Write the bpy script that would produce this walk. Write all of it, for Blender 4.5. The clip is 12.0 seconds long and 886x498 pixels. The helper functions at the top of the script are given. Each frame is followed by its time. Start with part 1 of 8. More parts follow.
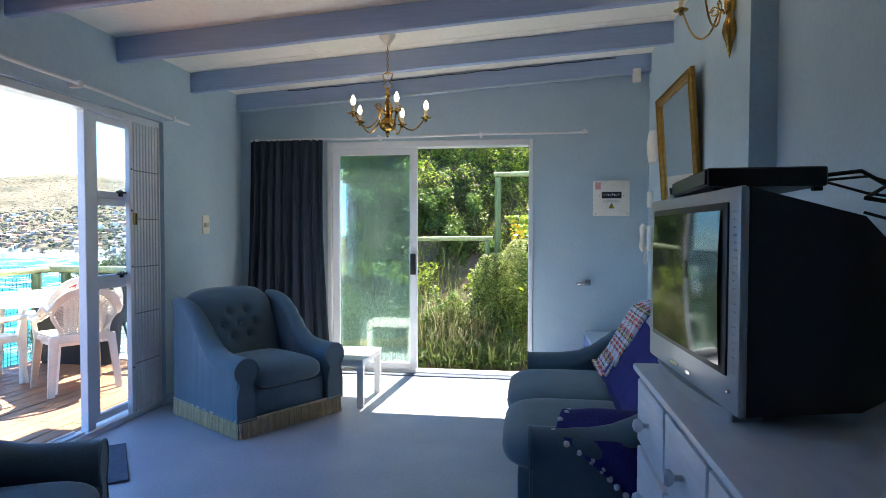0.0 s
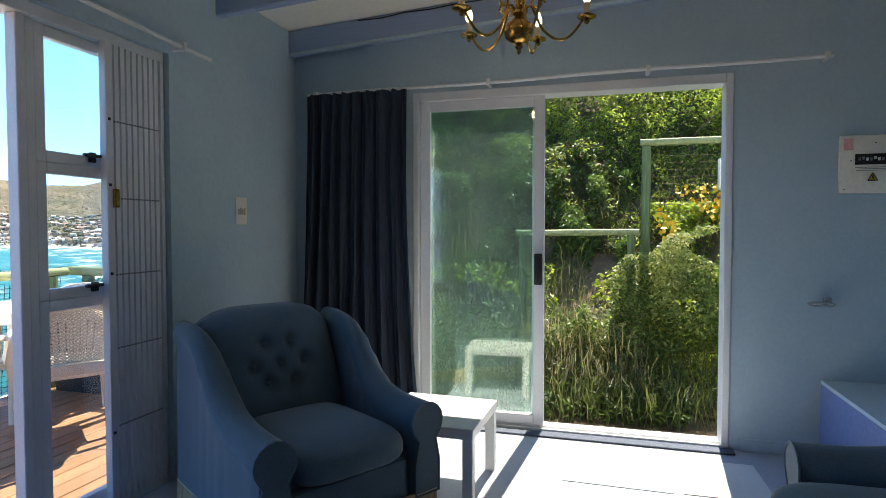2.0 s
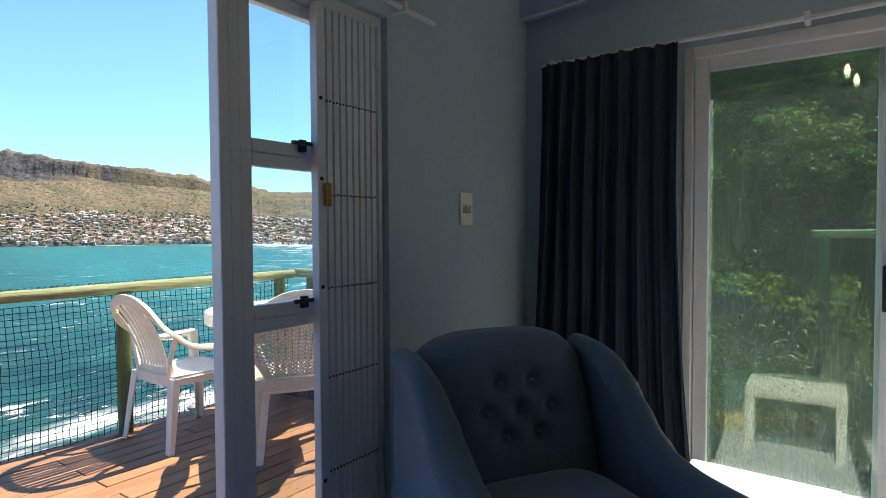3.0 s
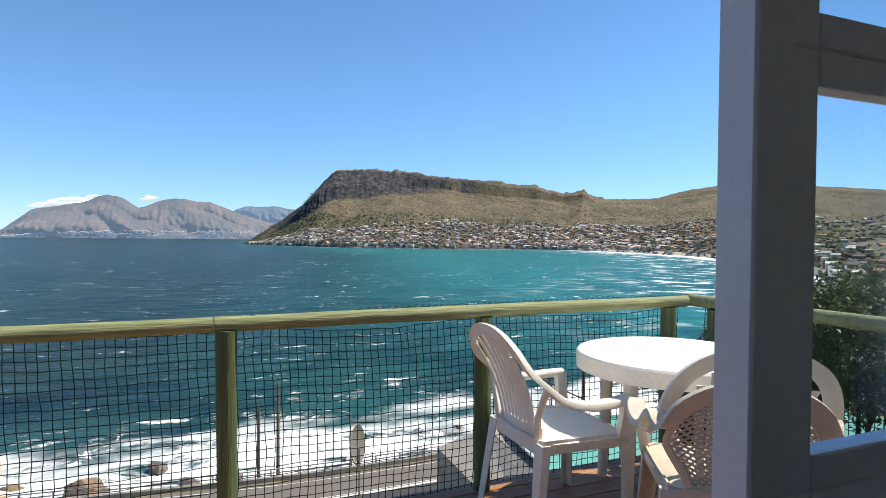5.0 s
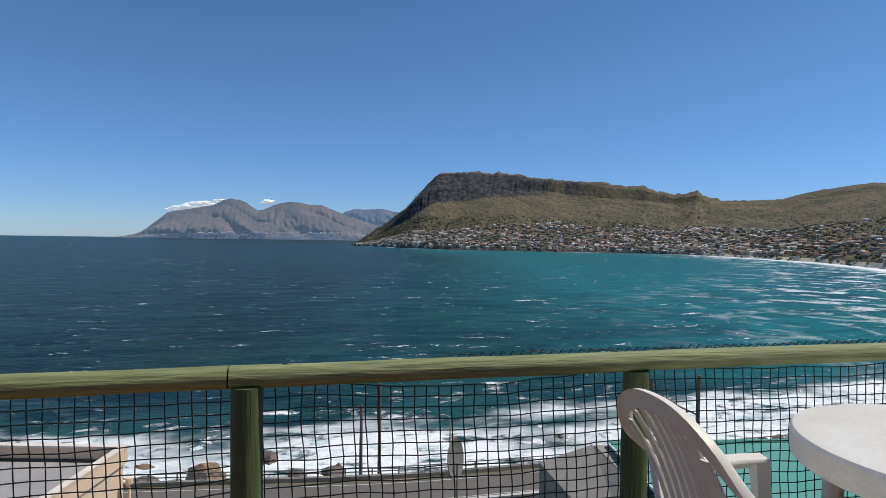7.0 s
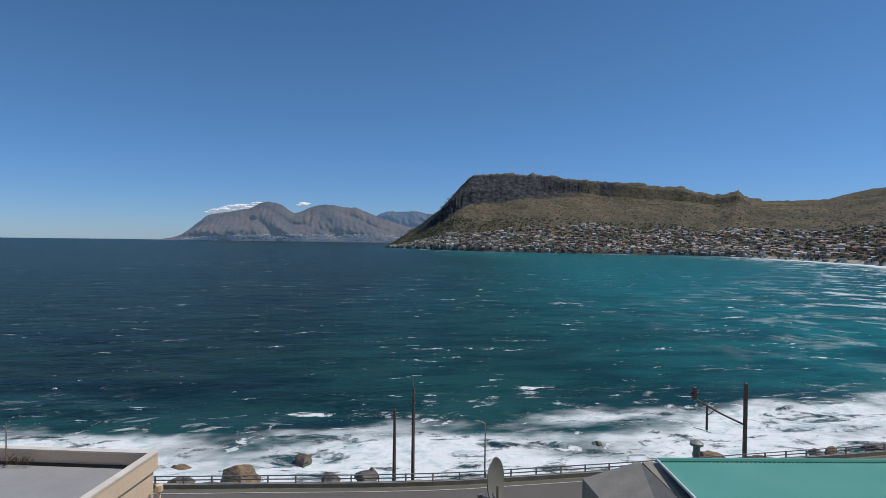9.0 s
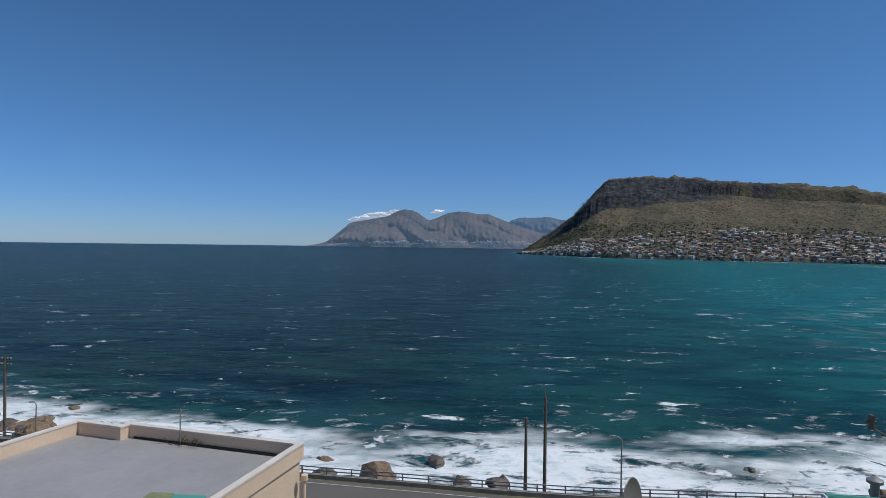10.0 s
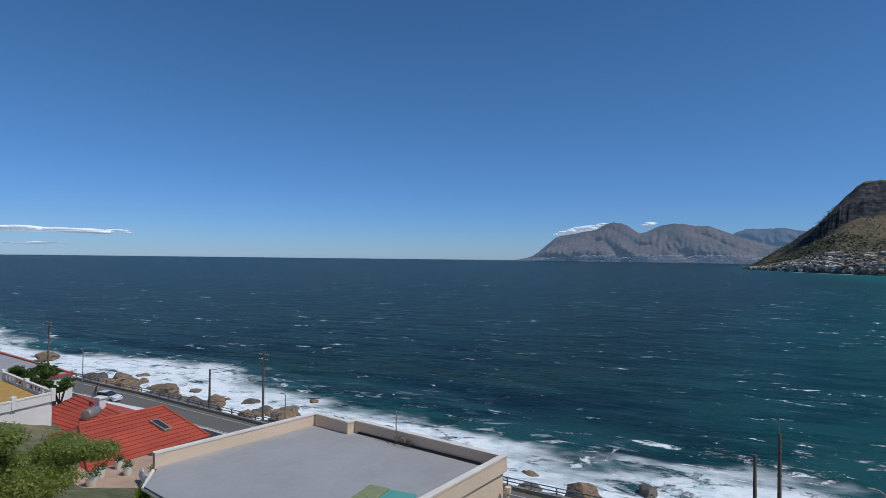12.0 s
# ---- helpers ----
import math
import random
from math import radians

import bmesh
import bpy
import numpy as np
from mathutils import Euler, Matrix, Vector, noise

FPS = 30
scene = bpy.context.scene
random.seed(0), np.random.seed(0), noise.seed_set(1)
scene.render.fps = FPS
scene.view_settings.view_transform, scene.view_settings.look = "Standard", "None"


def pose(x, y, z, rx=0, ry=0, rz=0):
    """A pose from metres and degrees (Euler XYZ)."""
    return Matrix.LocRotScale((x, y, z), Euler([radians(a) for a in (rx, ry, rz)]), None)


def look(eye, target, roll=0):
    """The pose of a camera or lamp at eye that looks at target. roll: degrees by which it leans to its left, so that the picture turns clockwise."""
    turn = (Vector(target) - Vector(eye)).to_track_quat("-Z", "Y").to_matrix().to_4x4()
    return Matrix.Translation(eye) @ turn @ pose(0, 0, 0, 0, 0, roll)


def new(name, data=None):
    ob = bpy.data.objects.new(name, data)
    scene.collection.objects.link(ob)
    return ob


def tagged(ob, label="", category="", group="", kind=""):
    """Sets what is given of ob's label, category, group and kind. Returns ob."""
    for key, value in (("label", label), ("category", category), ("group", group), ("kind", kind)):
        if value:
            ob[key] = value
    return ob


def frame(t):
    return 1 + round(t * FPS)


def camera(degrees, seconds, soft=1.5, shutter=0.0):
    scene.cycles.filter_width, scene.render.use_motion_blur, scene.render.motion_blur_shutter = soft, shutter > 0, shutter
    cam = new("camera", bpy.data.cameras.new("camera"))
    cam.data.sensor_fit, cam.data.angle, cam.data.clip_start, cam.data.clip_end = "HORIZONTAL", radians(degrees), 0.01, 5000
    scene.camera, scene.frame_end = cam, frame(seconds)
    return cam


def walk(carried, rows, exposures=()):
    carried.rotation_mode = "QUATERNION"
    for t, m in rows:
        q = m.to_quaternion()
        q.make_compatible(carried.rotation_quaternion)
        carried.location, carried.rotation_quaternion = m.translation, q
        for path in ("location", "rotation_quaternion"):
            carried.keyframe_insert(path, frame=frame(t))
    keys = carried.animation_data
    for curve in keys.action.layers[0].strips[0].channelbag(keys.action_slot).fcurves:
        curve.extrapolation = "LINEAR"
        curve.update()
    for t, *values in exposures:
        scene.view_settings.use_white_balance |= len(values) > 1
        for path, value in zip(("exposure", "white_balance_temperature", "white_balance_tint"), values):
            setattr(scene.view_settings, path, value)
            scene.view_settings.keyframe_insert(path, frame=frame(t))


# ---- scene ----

# ---- camera ----
cam = camera(74.2, 12.0, soft=0.8)
PATH = [
    (0.0, look((-0.429, -0.185, 1.28), (-0.712, 1.794, 1.224), 0.1)),
    (0.5, look((-0.63, 0.179, 1.272), (-0.888, 2.162, 1.214), 0.1)),
    (1.0, look((-0.775, 0.58, 1.27), (-1.02, 2.563, 1.20), 0.1)),
    (1.5, look((-0.83, 1.02, 1.25), (-1.187, 2.987, 1.189), 0.2)),
    (2.0, look((-1.031, 1.428, 1.235), (-1.576, 3.351, 1.169), 0.0)),
    (2.5, look((-1.276, 1.75, 1.22), (-2.116, 3.564, 1.168), -0.2)),
    (3.0, look((-1.545, 2.026, 1.245), (-2.704, 3.654, 1.179), -0.3)),
    (3.5, look((-1.86, 2.224, 1.262), (-3.269, 3.642, 1.202), -0.2)),
    (3.7, look((-1.993, 2.3, 1.26), (-3.498, 3.617, 1.207), 0.1)),
    (5.3, look((-2.8, 2.56, 1.275), (-4.681, 3.241, 1.231), 0.6)),
    (5.5, look((-2.9, 2.601, 1.288), (-4.799, 3.228, 1.243), 0.8)),
    (6.0, look((-3.132, 2.675, 1.293), (-5.059, 3.21, 1.25), 0.8)),
    (6.5, look((-3.38, 2.738, 1.29), (-5.321, 3.22, 1.25), 0.8)),
    (8.3, look((-4.37, 2.91, 1.29), (-6.33, 3.305, 1.253), 0.7)),
    (8.5, look((-4.575, 2.92, 1.29), (-6.531, 3.336, 1.253), 0.7)),
    (9.0, look((-4.76, 2.935, 1.29), (-6.732, 3.266, 1.257), 0.7)),
    (9.5, look((-4.83, 2.95, 1.29), (-6.826, 3.079, 1.262), 0.7)),
    (10.0, look((-4.9, 2.99, 1.295), (-6.897, 2.873, 1.278), 0.7)),
    (10.5, look((-4.92, 3.05, 1.30), (-6.891, 2.71, 1.293), 0.65)),
    (11.0, look((-4.93, 3.1, 1.31), (-6.861, 2.578, 1.313), 0.65)),
    (11.5, look((-4.94, 3.13, 1.32), (-6.823, 2.457, 1.334), 0.65)),
    (12.0, look((-4.95, 3.15, 1.32), (-6.786, 2.358, 1.344), 0.65)),
]
EXPO = [(0.0, 2.58, 6900, 8), (1.5, 2.0, 7150, 8), (2.5, 1.46, 7750, 8), (3.5, 0.98, 7900, 9), (5.3, 0.27, 7350, 9), (6.5, -0.30, 7000, 9), (8.5, -0.66, 6750, 8), (10.0, -0.86, 6350, 8), (12.0, -0.84, 6100, 8)]
walk(cam, PATH, EXPO)

# ---- light ----
SUN_ELEV, SUN_AZ = 57.0, -5.0
world = bpy.data.worlds.new("world")
scene.world = world
world.use_nodes = True
wn = world.node_tree
sky = wn.nodes.new("ShaderNodeTexSky")
sky.sky_type, sky.sun_disc = "NISHITA", False
sky.sun_elevation, sky.sun_rotation = radians(SUN_ELEV), radians(-SUN_AZ)
sky.altitude, sky.air_density, sky.dust_density, sky.ozone_density = 0, 0.9, 0.05, 8.0
hue = wn.nodes.new("ShaderNodeHueSaturation")
hue.inputs["Saturation"].default_value = 1.08
tnt = wn.nodes.new("ShaderNodeMix")
tnt.data_type, tnt.blend_type = "RGBA", "MULTIPLY"
tnt.inputs[0].default_value, tnt.inputs[7].default_value = 1.0, (0.82, 0.935, 1.03, 1)
wn.links.new(sky.outputs[0], hue.inputs["Color"])
wtc, wsp, wmr, wmx = wn.nodes.new("ShaderNodeTexCoord"), wn.nodes.new("ShaderNodeSeparateXYZ"), wn.nodes.new("ShaderNodeMapRange"), wn.nodes.new("ShaderNodeMix")
wmr.interpolation_type, wmx.data_type = "SMOOTHSTEP", "RGBA"
wmr.inputs[1].default_value, wmr.inputs[2].default_value = -0.05, 0.30
wmx.inputs[6].default_value, wmx.inputs[7].default_value = (0.56, 0.74, 1.10, 1), (0.86, 0.955, 1.0, 1)
wn.links.new(wtc.outputs["Generated"], wsp.inputs[0])
wn.links.new(wsp.outputs["Z"], wmr.inputs[0])
wn.links.new(wmr.outputs[0], wmx.inputs[0])
wn.links.new(wmx.outputs[2], tnt.inputs[7])
wn.links.new(hue.outputs[0], tnt.inputs[6])
wn.links.new(tnt.outputs[2], wn.nodes["Background"].inputs[0])
wn.nodes["Background"].inputs[1].default_value = 0.15
sun = new("sun", bpy.data.lights.new("sun", "SUN"))
sun.data.energy, sun.data.angle, sun.data.color = 4.6, radians(0.5), (1.0, 0.95, 0.87)
ce = math.cos(radians(SUN_ELEV))
sun.matrix_world = look((0, 0, 30), Vector((0, 0, 30)) - Vector((-math.sin(radians(SUN_AZ)) * ce, math.cos(radians(SUN_AZ)) * ce, math.sin(radians(SUN_ELEV)))))

# ---- materials ----
def mat(name, c1, c2=None, scale=4.0, rough=0.6, metal=0.0, bump=0.0, bscale=60.0, fine=0.15, stretch=(1, 1, 1), emit=None, spec=0.5, vary=0.0, island=0.0):
    """Principled material: two colours mixed by coarse noise, fine noise on value, bump."""
    m = bpy.data.materials.new(name)
    m.use_nodes = True
    n, l = m.node_tree.nodes, m.node_tree.links
    p = n["Principled BSDF"]
    c2 = c2 or tuple(0.82 * v for v in c1)
    co = n.new("ShaderNodeTexCoord")
    mp = n.new("ShaderNodeMapping")
    mp.inputs["Scale"].default_value = stretch
    l.new(co.outputs["Object"], mp.inputs[0])
    big = n.new("ShaderNodeTexNoise")
    big.inputs["Scale"].default_value, big.inputs["Detail"].default_value = scale, 5
    l.new(mp.outputs[0], big.inputs["Vector"])
    mix = n.new("ShaderNodeMix")
    mix.data_type = "RGBA"
    ramp = n.new("ShaderNodeMapRange")
    ramp.inputs["From Min"].default_value, ramp.inputs["From Max"].default_value = 0.3, 0.7
    l.new(big.outputs["Fac"], ramp.inputs["Value"])
    l.new(ramp.outputs[0], mix.inputs[0])
    mix.inputs[6].default_value, mix.inputs[7].default_value = (*c1, 1), (*c2, 1)
    sm = n.new("ShaderNodeTexNoise")
    sm.inputs["Scale"].default_value, sm.inputs["Detail"].default_value = bscale, 3
    l.new(mp.outputs[0], sm.inputs["Vector"])
    hsv = n.new("ShaderNodeHueSaturation")
    mr = n.new("ShaderNodeMapRange")
    mr.inputs["From Min"].default_value, mr.inputs["From Max"].default_value = 0.25, 0.75
    mr.inputs["To Min"].default_value, mr.inputs["To Max"].default_value = 1 - fine, 1 + fine
    l.new(sm.outputs["Fac"], mr.inputs["Value"])
    l.new(mix.outputs[2], hsv.inputs["Color"])
    val = mr.outputs[0]
    if vary or island:
        src = n.new("ShaderNodeObjectInfo").outputs["Random"] if vary else n.new("ShaderNodeNewGeometry").outputs["Random Per Island"]
        a = vary or island
        r2 = n.new("ShaderNodeMapRange")
        r2.inputs["To Min"].default_value, r2.inputs["To Max"].default_value = 1 - a, 1 + a
        l.new(src, r2.inputs["Value"])
        mul = n.new("ShaderNodeMath")
        mul.operation = "MULTIPLY"
        l.new(val, mul.inputs[0]), l.new(r2.outputs[0], mul.inputs[1])
        val = mul.outputs[0]
    l.new(val, hsv.inputs["Value"])
    l.new(hsv.outputs[0], p.inputs["Base Color"])
    p.inputs["Roughness"].default_value, p.inputs["Metallic"].default_value = rough, metal
    p.inputs["Specular IOR Level"].default_value = spec
    if bump:
        b = n.new("ShaderNodeBump")
        b.inputs["Strength"].default_value, b.inputs["Distance"].default_value = 1.0, bump
        l.new(sm.outputs["Fac"], b.inputs["Height"])
        l.new(b.outputs[0], p.inputs["Normal"])
    if emit:
        p.inputs["Emission Color"].default_value, p.inputs["Emission Strength"].default_value = (*emit[0], 1), emit[1]
    return m


def leafy(name, c1, c2, trans=0.35):
    m = mat(name, c1, c2, 0.9, 0.5, island=0.45, spec=0.4)
    p = m.node_tree.nodes["Principled BSDF"]
    t = m.node_tree.nodes.new("ShaderNodeBsdfTranslucent")
    t.inputs[0].default_value = (*[min(1, 2.0 * v) for v in c1], 1)
    mx = m.node_tree.nodes.new("ShaderNodeMixShader")
    mx.inputs[0].default_value = trans
    m.node_tree.links.new(p.outputs[0], mx.inputs[1])
    m.node_tree.links.new(t.outputs[0], mx.inputs[2])
    m.node_tree.links.new(mx.outputs[0], m.node_tree.nodes["Material Output"].inputs[0])
    return m


def glass(name, tint=(0.9, 0.97, 0.95), dirt=0.1, shine=0.05):
    m = bpy.data.materials.new(name)
    m.use_nodes = True
    n, l = m.node_tree.nodes, m.node_tree.links
    p = n["Principled BSDF"]
    p.inputs["Base Color"].default_value = (0.55, 0.62, 0.6, 1)
    p.inputs["Roughness"].default_value = 0.5
    tr = n.new("ShaderNodeBsdfTransparent")
    tr.inputs[0].default_value = (*tint, 1)
    gl = n.new("ShaderNodeBsdfGlossy")
    gl.inputs["Roughness"].default_value = 0.0
    lw = n.new("ShaderNodeLayerWeight")
    pw = n.new("ShaderNodeMath")
    pw.operation = "POWER"
    pw.inputs[1].default_value = 4.0
    l.new(lw.outputs["Facing"], pw.inputs[0])
    fr = n.new("ShaderNodeMapRange")
    fr.inputs["To Min"].default_value, fr.inputs["To Max"].default_value = shine, 0.85
    l.new(pw.outputs[0], fr.inputs["Value"])
    m1 = n.new("ShaderNodeMixShader")
    l.new(fr.outputs[0], m1.inputs[0]), l.new(tr.outputs[0], m1.inputs[1]), l.new(gl.outputs[0], m1.inputs[2])
    no = n.new("ShaderNodeTexNoise")
    no.inputs["Scale"].default_value, no.inputs["Detail"].default_value = 3.0, 6
    mr = n.new("ShaderNodeMapRange")
    mr.inputs["From Min"].default_value, mr.inputs["From Max"].default_value = 0.3, 0.8
    mr.inputs["To Min"].default_value, mr.inputs["To Max"].default_value = dirt * 0.5, dirt * 1.6
    l.new(no.outputs["Fac"], mr.inputs["Value"])
    m2 = n.new("ShaderNodeMixShader")
    l.new(mr.outputs[0], m2.inputs[0]), l.new(m1.outputs[0], m2.inputs[1]), l.new(p.outputs[0], m2.inputs[2])
    l.new(m2.outputs[0], n["Material Output"].inputs[0])
    return m


M_WALL = mat("wall_paint", (0.42, 0.55, 0.645), (0.47, 0.60, 0.68), 3.0, 0.55, bump=0.0015, bscale=45, fine=0.05)
M_WALL2 = mat("outer_paint", (0.60, 0.60, 0.55), (0.52, 0.52, 0.48), 2.0, 0.7, bump=0.002, bscale=60)
M_CEIL = mat("ceiling_board", (0.90, 0.87, 0.79), (0.86, 0.83, 0.74), 1.5, 0.6, bump=0.001, bscale=30, fine=0.04)
M_BEAM = mat("beam_paint", (0.31, 0.41, 0.63), (0.35, 0.45, 0.65), 5.0, 0.4, bump=0.002, bscale=25, fine=0.06, stretch=(0.2, 3, 3))
M_FLOOR = mat("floor_vinyl", (0.45, 0.475, 0.54), (0.36, 0.395, 0.475), 2.6, 0.42, bump=0.0012, bscale=70, fine=0.11)
M_WFRAME = mat("white_aluminium", (0.78, 0.79, 0.82), (0.70, 0.72, 0.75), 4.0, 0.35, bump=0.0004, bscale=80, fine=0.04)
M_WHITE = mat("white_lacquer", (0.80, 0.80, 0.80), (0.74, 0.74, 0.74), 5.0, 0.3, fine=0.03)
M_WPAINT = mat("white_wood_paint", (0.72, 0.74, 0.80), (0.62, 0.65, 0.72), 6.0, 0.4, bump=0.0012, bscale=30, stretch=(1, 0.3, 3), fine=0.06)
M_PLASTIC = mat("white_plastic", (0.87, 0.85, 0.80), (0.79, 0.74, 0.65), 5.0, 0.42, bump=0.0006, bscale=70, fine=0.06)
M_PLASTIC2 = mat("cream_plastic", (0.66, 0.60, 0.50), (0.52, 0.46, 0.37), 6.0, 0.45, bump=0.0006, bscale=70, fine=0.08)
M_BLACK = mat("black_plastic", (0.018, 0.018, 0.02), (0.012, 0.012, 0.013), 8.0, 0.4, bump=0.0004, bscale=200)
M_SILVER = mat("silver_plastic", (0.46, 0.48, 0.50), (0.42, 0.44, 0.46), 6.0, 0.35, metal=0.3, bump=0.0002, bscale=300)
M_CRT = mat("screen_glass", (0.012, 0.016, 0.014), (0.02, 0.024, 0.02), 2.0, 0.06, fine=0.02, spec=0.9)
M_VELVET = mat("velvet", (0.070, 0.125, 0.165), (0.092, 0.155, 0.20), 5.0, 0.85, bump=0.0012, bscale=160, fine=0.14)
M_VELVET.node_tree.nodes["Principled BSDF"].inputs["Sheen Weight"].default_value = 0.35
M_VELVET.node_tree.nodes["Principled BSDF"].inputs["Sheen Roughness"].default_value = 0.4
M_FRINGE = mat("fringe", (0.62, 0.52, 0.34), (0.50, 0.40, 0.25), 30.0, 0.8, island=0.2)
M_CURTAIN = mat("curtain_cloth", (0.022, 0.034, 0.058), (0.030, 0.044, 0.072), 6.0, 0.85, bump=0.001, bscale=220, fine=0.12)
M_NAVY = mat("navy_crochet", (0.012, 0.016, 0.16), (0.02, 0.026, 0.22), 12.0, 0.9, bump=0.006, bscale=110, fine=0.35)
M_RED = mat("red_wool", (0.55, 0.02, 0.02), (0.42, 0.02, 0.02), 20.0, 0.9, bump=0.004, bscale=120)
M_YARN = mat("white_wool", (0.75, 0.75, 0.78), (0.6, 0.6, 0.65), 20.0, 0.9, bump=0.003, bscale=120)
M_BRASS = mat("brass", (0.50, 0.31, 0.09), (0.34, 0.19, 0.05), 14.0, 0.24, metal=1.0, bump=0.0006, bscale=60)
M_GOLD = mat("gilt_frame", (0.42, 0.25, 0.06), (0.26, 0.14, 0.03), 30.0, 0.42, metal=0.75, bump=0.002, bscale=90)
M_MIRROR = mat("mirror_glass", (0.86, 0.88, 0.88), (0.84, 0.86, 0.86), 2.0, 0.02, metal=1.0, fine=0.01)
M_CANDLE = mat("candle_sleeve", (0.75, 0.68, 0.50), (0.6, 0.5, 0.35), 30, 0.5)
M_BULB = mat("lit_bulb", (1.0, 0.85, 0.6), (1.0, 0.85, 0.6), 3, 0.3, fine=0.0, emit=((1.0, 0.80, 0.50), 5.0))
M_CHROME = mat("chrome", (0.7, 0.7, 0.72), (0.6, 0.6, 0.62), 10, 0.15, metal=1.0)
M_BLUEBOX = mat("blue_board", (0.10, 0.17, 0.42), (0.13, 0.20, 0.46), 4, 0.5)
M_MAT = mat("door_mat", (0.10, 0.12, 0.17), (0.07, 0.09, 0.13), 30, 0.95, bump=0.004, bscale=200, fine=0.3)
M_SHEET = mat("pale_sheet", (0.62, 0.72, 0.74), (0.58, 0.68, 0.71), 2.0, 0.4, fine=0.03)
M_RUBBER = mat("rubber", (0.02, 0.02, 0.02), None, 10, 0.6)
M_YELLOW = mat("yellow_enamel", (0.7, 0.5, 0.03), None, 10, 0.5)
M_PINK = mat("pink_print", (0.75, 0.35, 0.36), (0.7, 0.4, 0.4), 60, 0.6)
M_GREYINK = mat("grey_print", (0.25, 0.25, 0.28), None, 60, 0.6)
M_DECK = mat("deck_wood", (0.30, 0.135, 0.065), (0.40, 0.20, 0.10), 2.5, 0.55, bump=0.003, bscale=26, fine=0.25, stretch=(6, 0.5, 6), vary=0.22)
M_GREENWOOD = mat("treated_pole", (0.20, 0.235, 0.105), (0.30, 0.32, 0.165), 5.0, 0.75, bump=0.006, bscale=18, fine=0.3, stretch=(5, 0.35, 5))
M_GREENPOST = mat("treated_post", (0.075, 0.115, 0.05), (0.12, 0.16, 0.07), 6.0, 0.75, bump=0.006, bscale=18, fine=0.3, stretch=(5, 5, 0.35))
M_NET = mat("green_net", (0.008, 0.03, 0.022), (0.01, 0.04, 0.03), 20, 0.7, fine=0.2)
M_CONC = mat("concrete", (0.36, 0.33, 0.28), (0.27, 0.25, 0.22), 1.2, 0.9, bump=0.01, bscale=20, fine=0.15)
M_SOIL = mat("soil", (0.10, 0.07, 0.04), (0.15, 0.11, 0.06), 1.8, 0.95, bump=0.03, bscale=8, fine=0.3)
M_SCRUB = mat("scrub_ground", (0.11, 0.12, 0.045), (0.24, 0.20, 0.11), 0.25, 0.95, bump=0.12, bscale=2.5, fine=0.4)
M_STONE = mat("stone_block", (0.34, 0.30, 0.22), (0.24, 0.21, 0.16), 4.0, 0.9, bump=0.015, bscale=14, fine=0.25, vary=0.2)
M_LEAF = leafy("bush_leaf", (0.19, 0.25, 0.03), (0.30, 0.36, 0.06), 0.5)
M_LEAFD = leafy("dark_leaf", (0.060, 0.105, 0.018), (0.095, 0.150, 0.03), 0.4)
M_LEAFT = leafy("tree_leaf", (0.29, 0.32, 0.09), (0.15, 0.20, 0.045), 0.45)
M_TWIG = leafy("dry_leaf", (0.115, 0.085, 0.035), (0.060, 0.075, 0.025), 0.25)
M_GRASS = leafy("dry_grass", (0.085, 0.095, 0.030), (0.045, 0.075, 0.02), 0.35)
M_LEAFG = leafy("grey_green_leaf", (0.050, 0.075, 0.030), (0.085, 0.11, 0.045), 0.25)
M_LEAFY = leafy("light_leaf", (0.19, 0.215, 0.06), (0.10, 0.15, 0.03), 0.4)
M_STALK = leafy("seed_stalk", (0.24, 0.21, 0.11), (0.12, 0.13, 0.05), 0.3)
M_STEMS = mat("stems", (0.12, 0.08, 0.04), (0.08, 0.055, 0.03), 6, 0.9, bump=0.01, bscale=30)
M_FLOWER_Y = mat("yellow_petal", (0.80, 0.50, 0.02), None, 10, 0.6)
M_FLOWER_R = mat("red_petal", (0.75, 0.01, 0.015), (0.6, 0.01, 0.01), 10, 0.6)
M_ASPHALT = mat("asphalt", (0.165, 0.148, 0.130), (0.135, 0.122, 0.108), 0.12, 0.9, bump=0.01, bscale=30, fine=0.12)
M_ASPHALT2 = mat("bay_asphalt", (0.04, 0.04, 0.042), (0.05, 0.05, 0.052), 0.2, 0.9, bump=0.01, bscale=30, fine=0.12)
M_LINE = mat("road_paint", (0.62, 0.60, 0.55), (0.5, 0.48, 0.44), 2, 0.8)
M_ROCK = mat("sandstone_rock", (0.34, 0.225, 0.125), (0.13, 0.10, 0.075), 1.3, 0.9, bump=0.25, bscale=1.6, fine=0.35)
M_ROCKD = mat("wet_rock", (0.10, 0.085, 0.07), (0.17, 0.13, 0.10), 0.6, 0.55, bump=0.25, bscale=1.6, fine=0.35)
M_CREAM = mat("cream_plaster", (0.82, 0.63, 0.46), (0.74, 0.57, 0.42), 0.4, 0.85, bump=0.004, bscale=12, fine=0.06)
M_COPING = mat("coping_paint", (0.86, 0.79, 0.70), (0.74, 0.65, 0.56), 1.0, 0.8, fine=0.08)
M_GREYROOF = mat("roof_membrane", (0.405, 0.392, 0.388), (0.345, 0.333, 0.330), 0.35, 0.8, bump=0.004, bscale=3, fine=0.05)
M_REDROOF = mat("red_roof_paint", (0.50, 0.095, 0.050), (0.40, 0.070, 0.040), 0.6, 0.6, bump=0.01, bscale=8, fine=0.12, vary=0.08)
M_TEAL = mat("teal_roof_paint", (0.10, 0.36, 0.29), (0.14, 0.40, 0.33), 0.5, 0.5, fine=0.10)
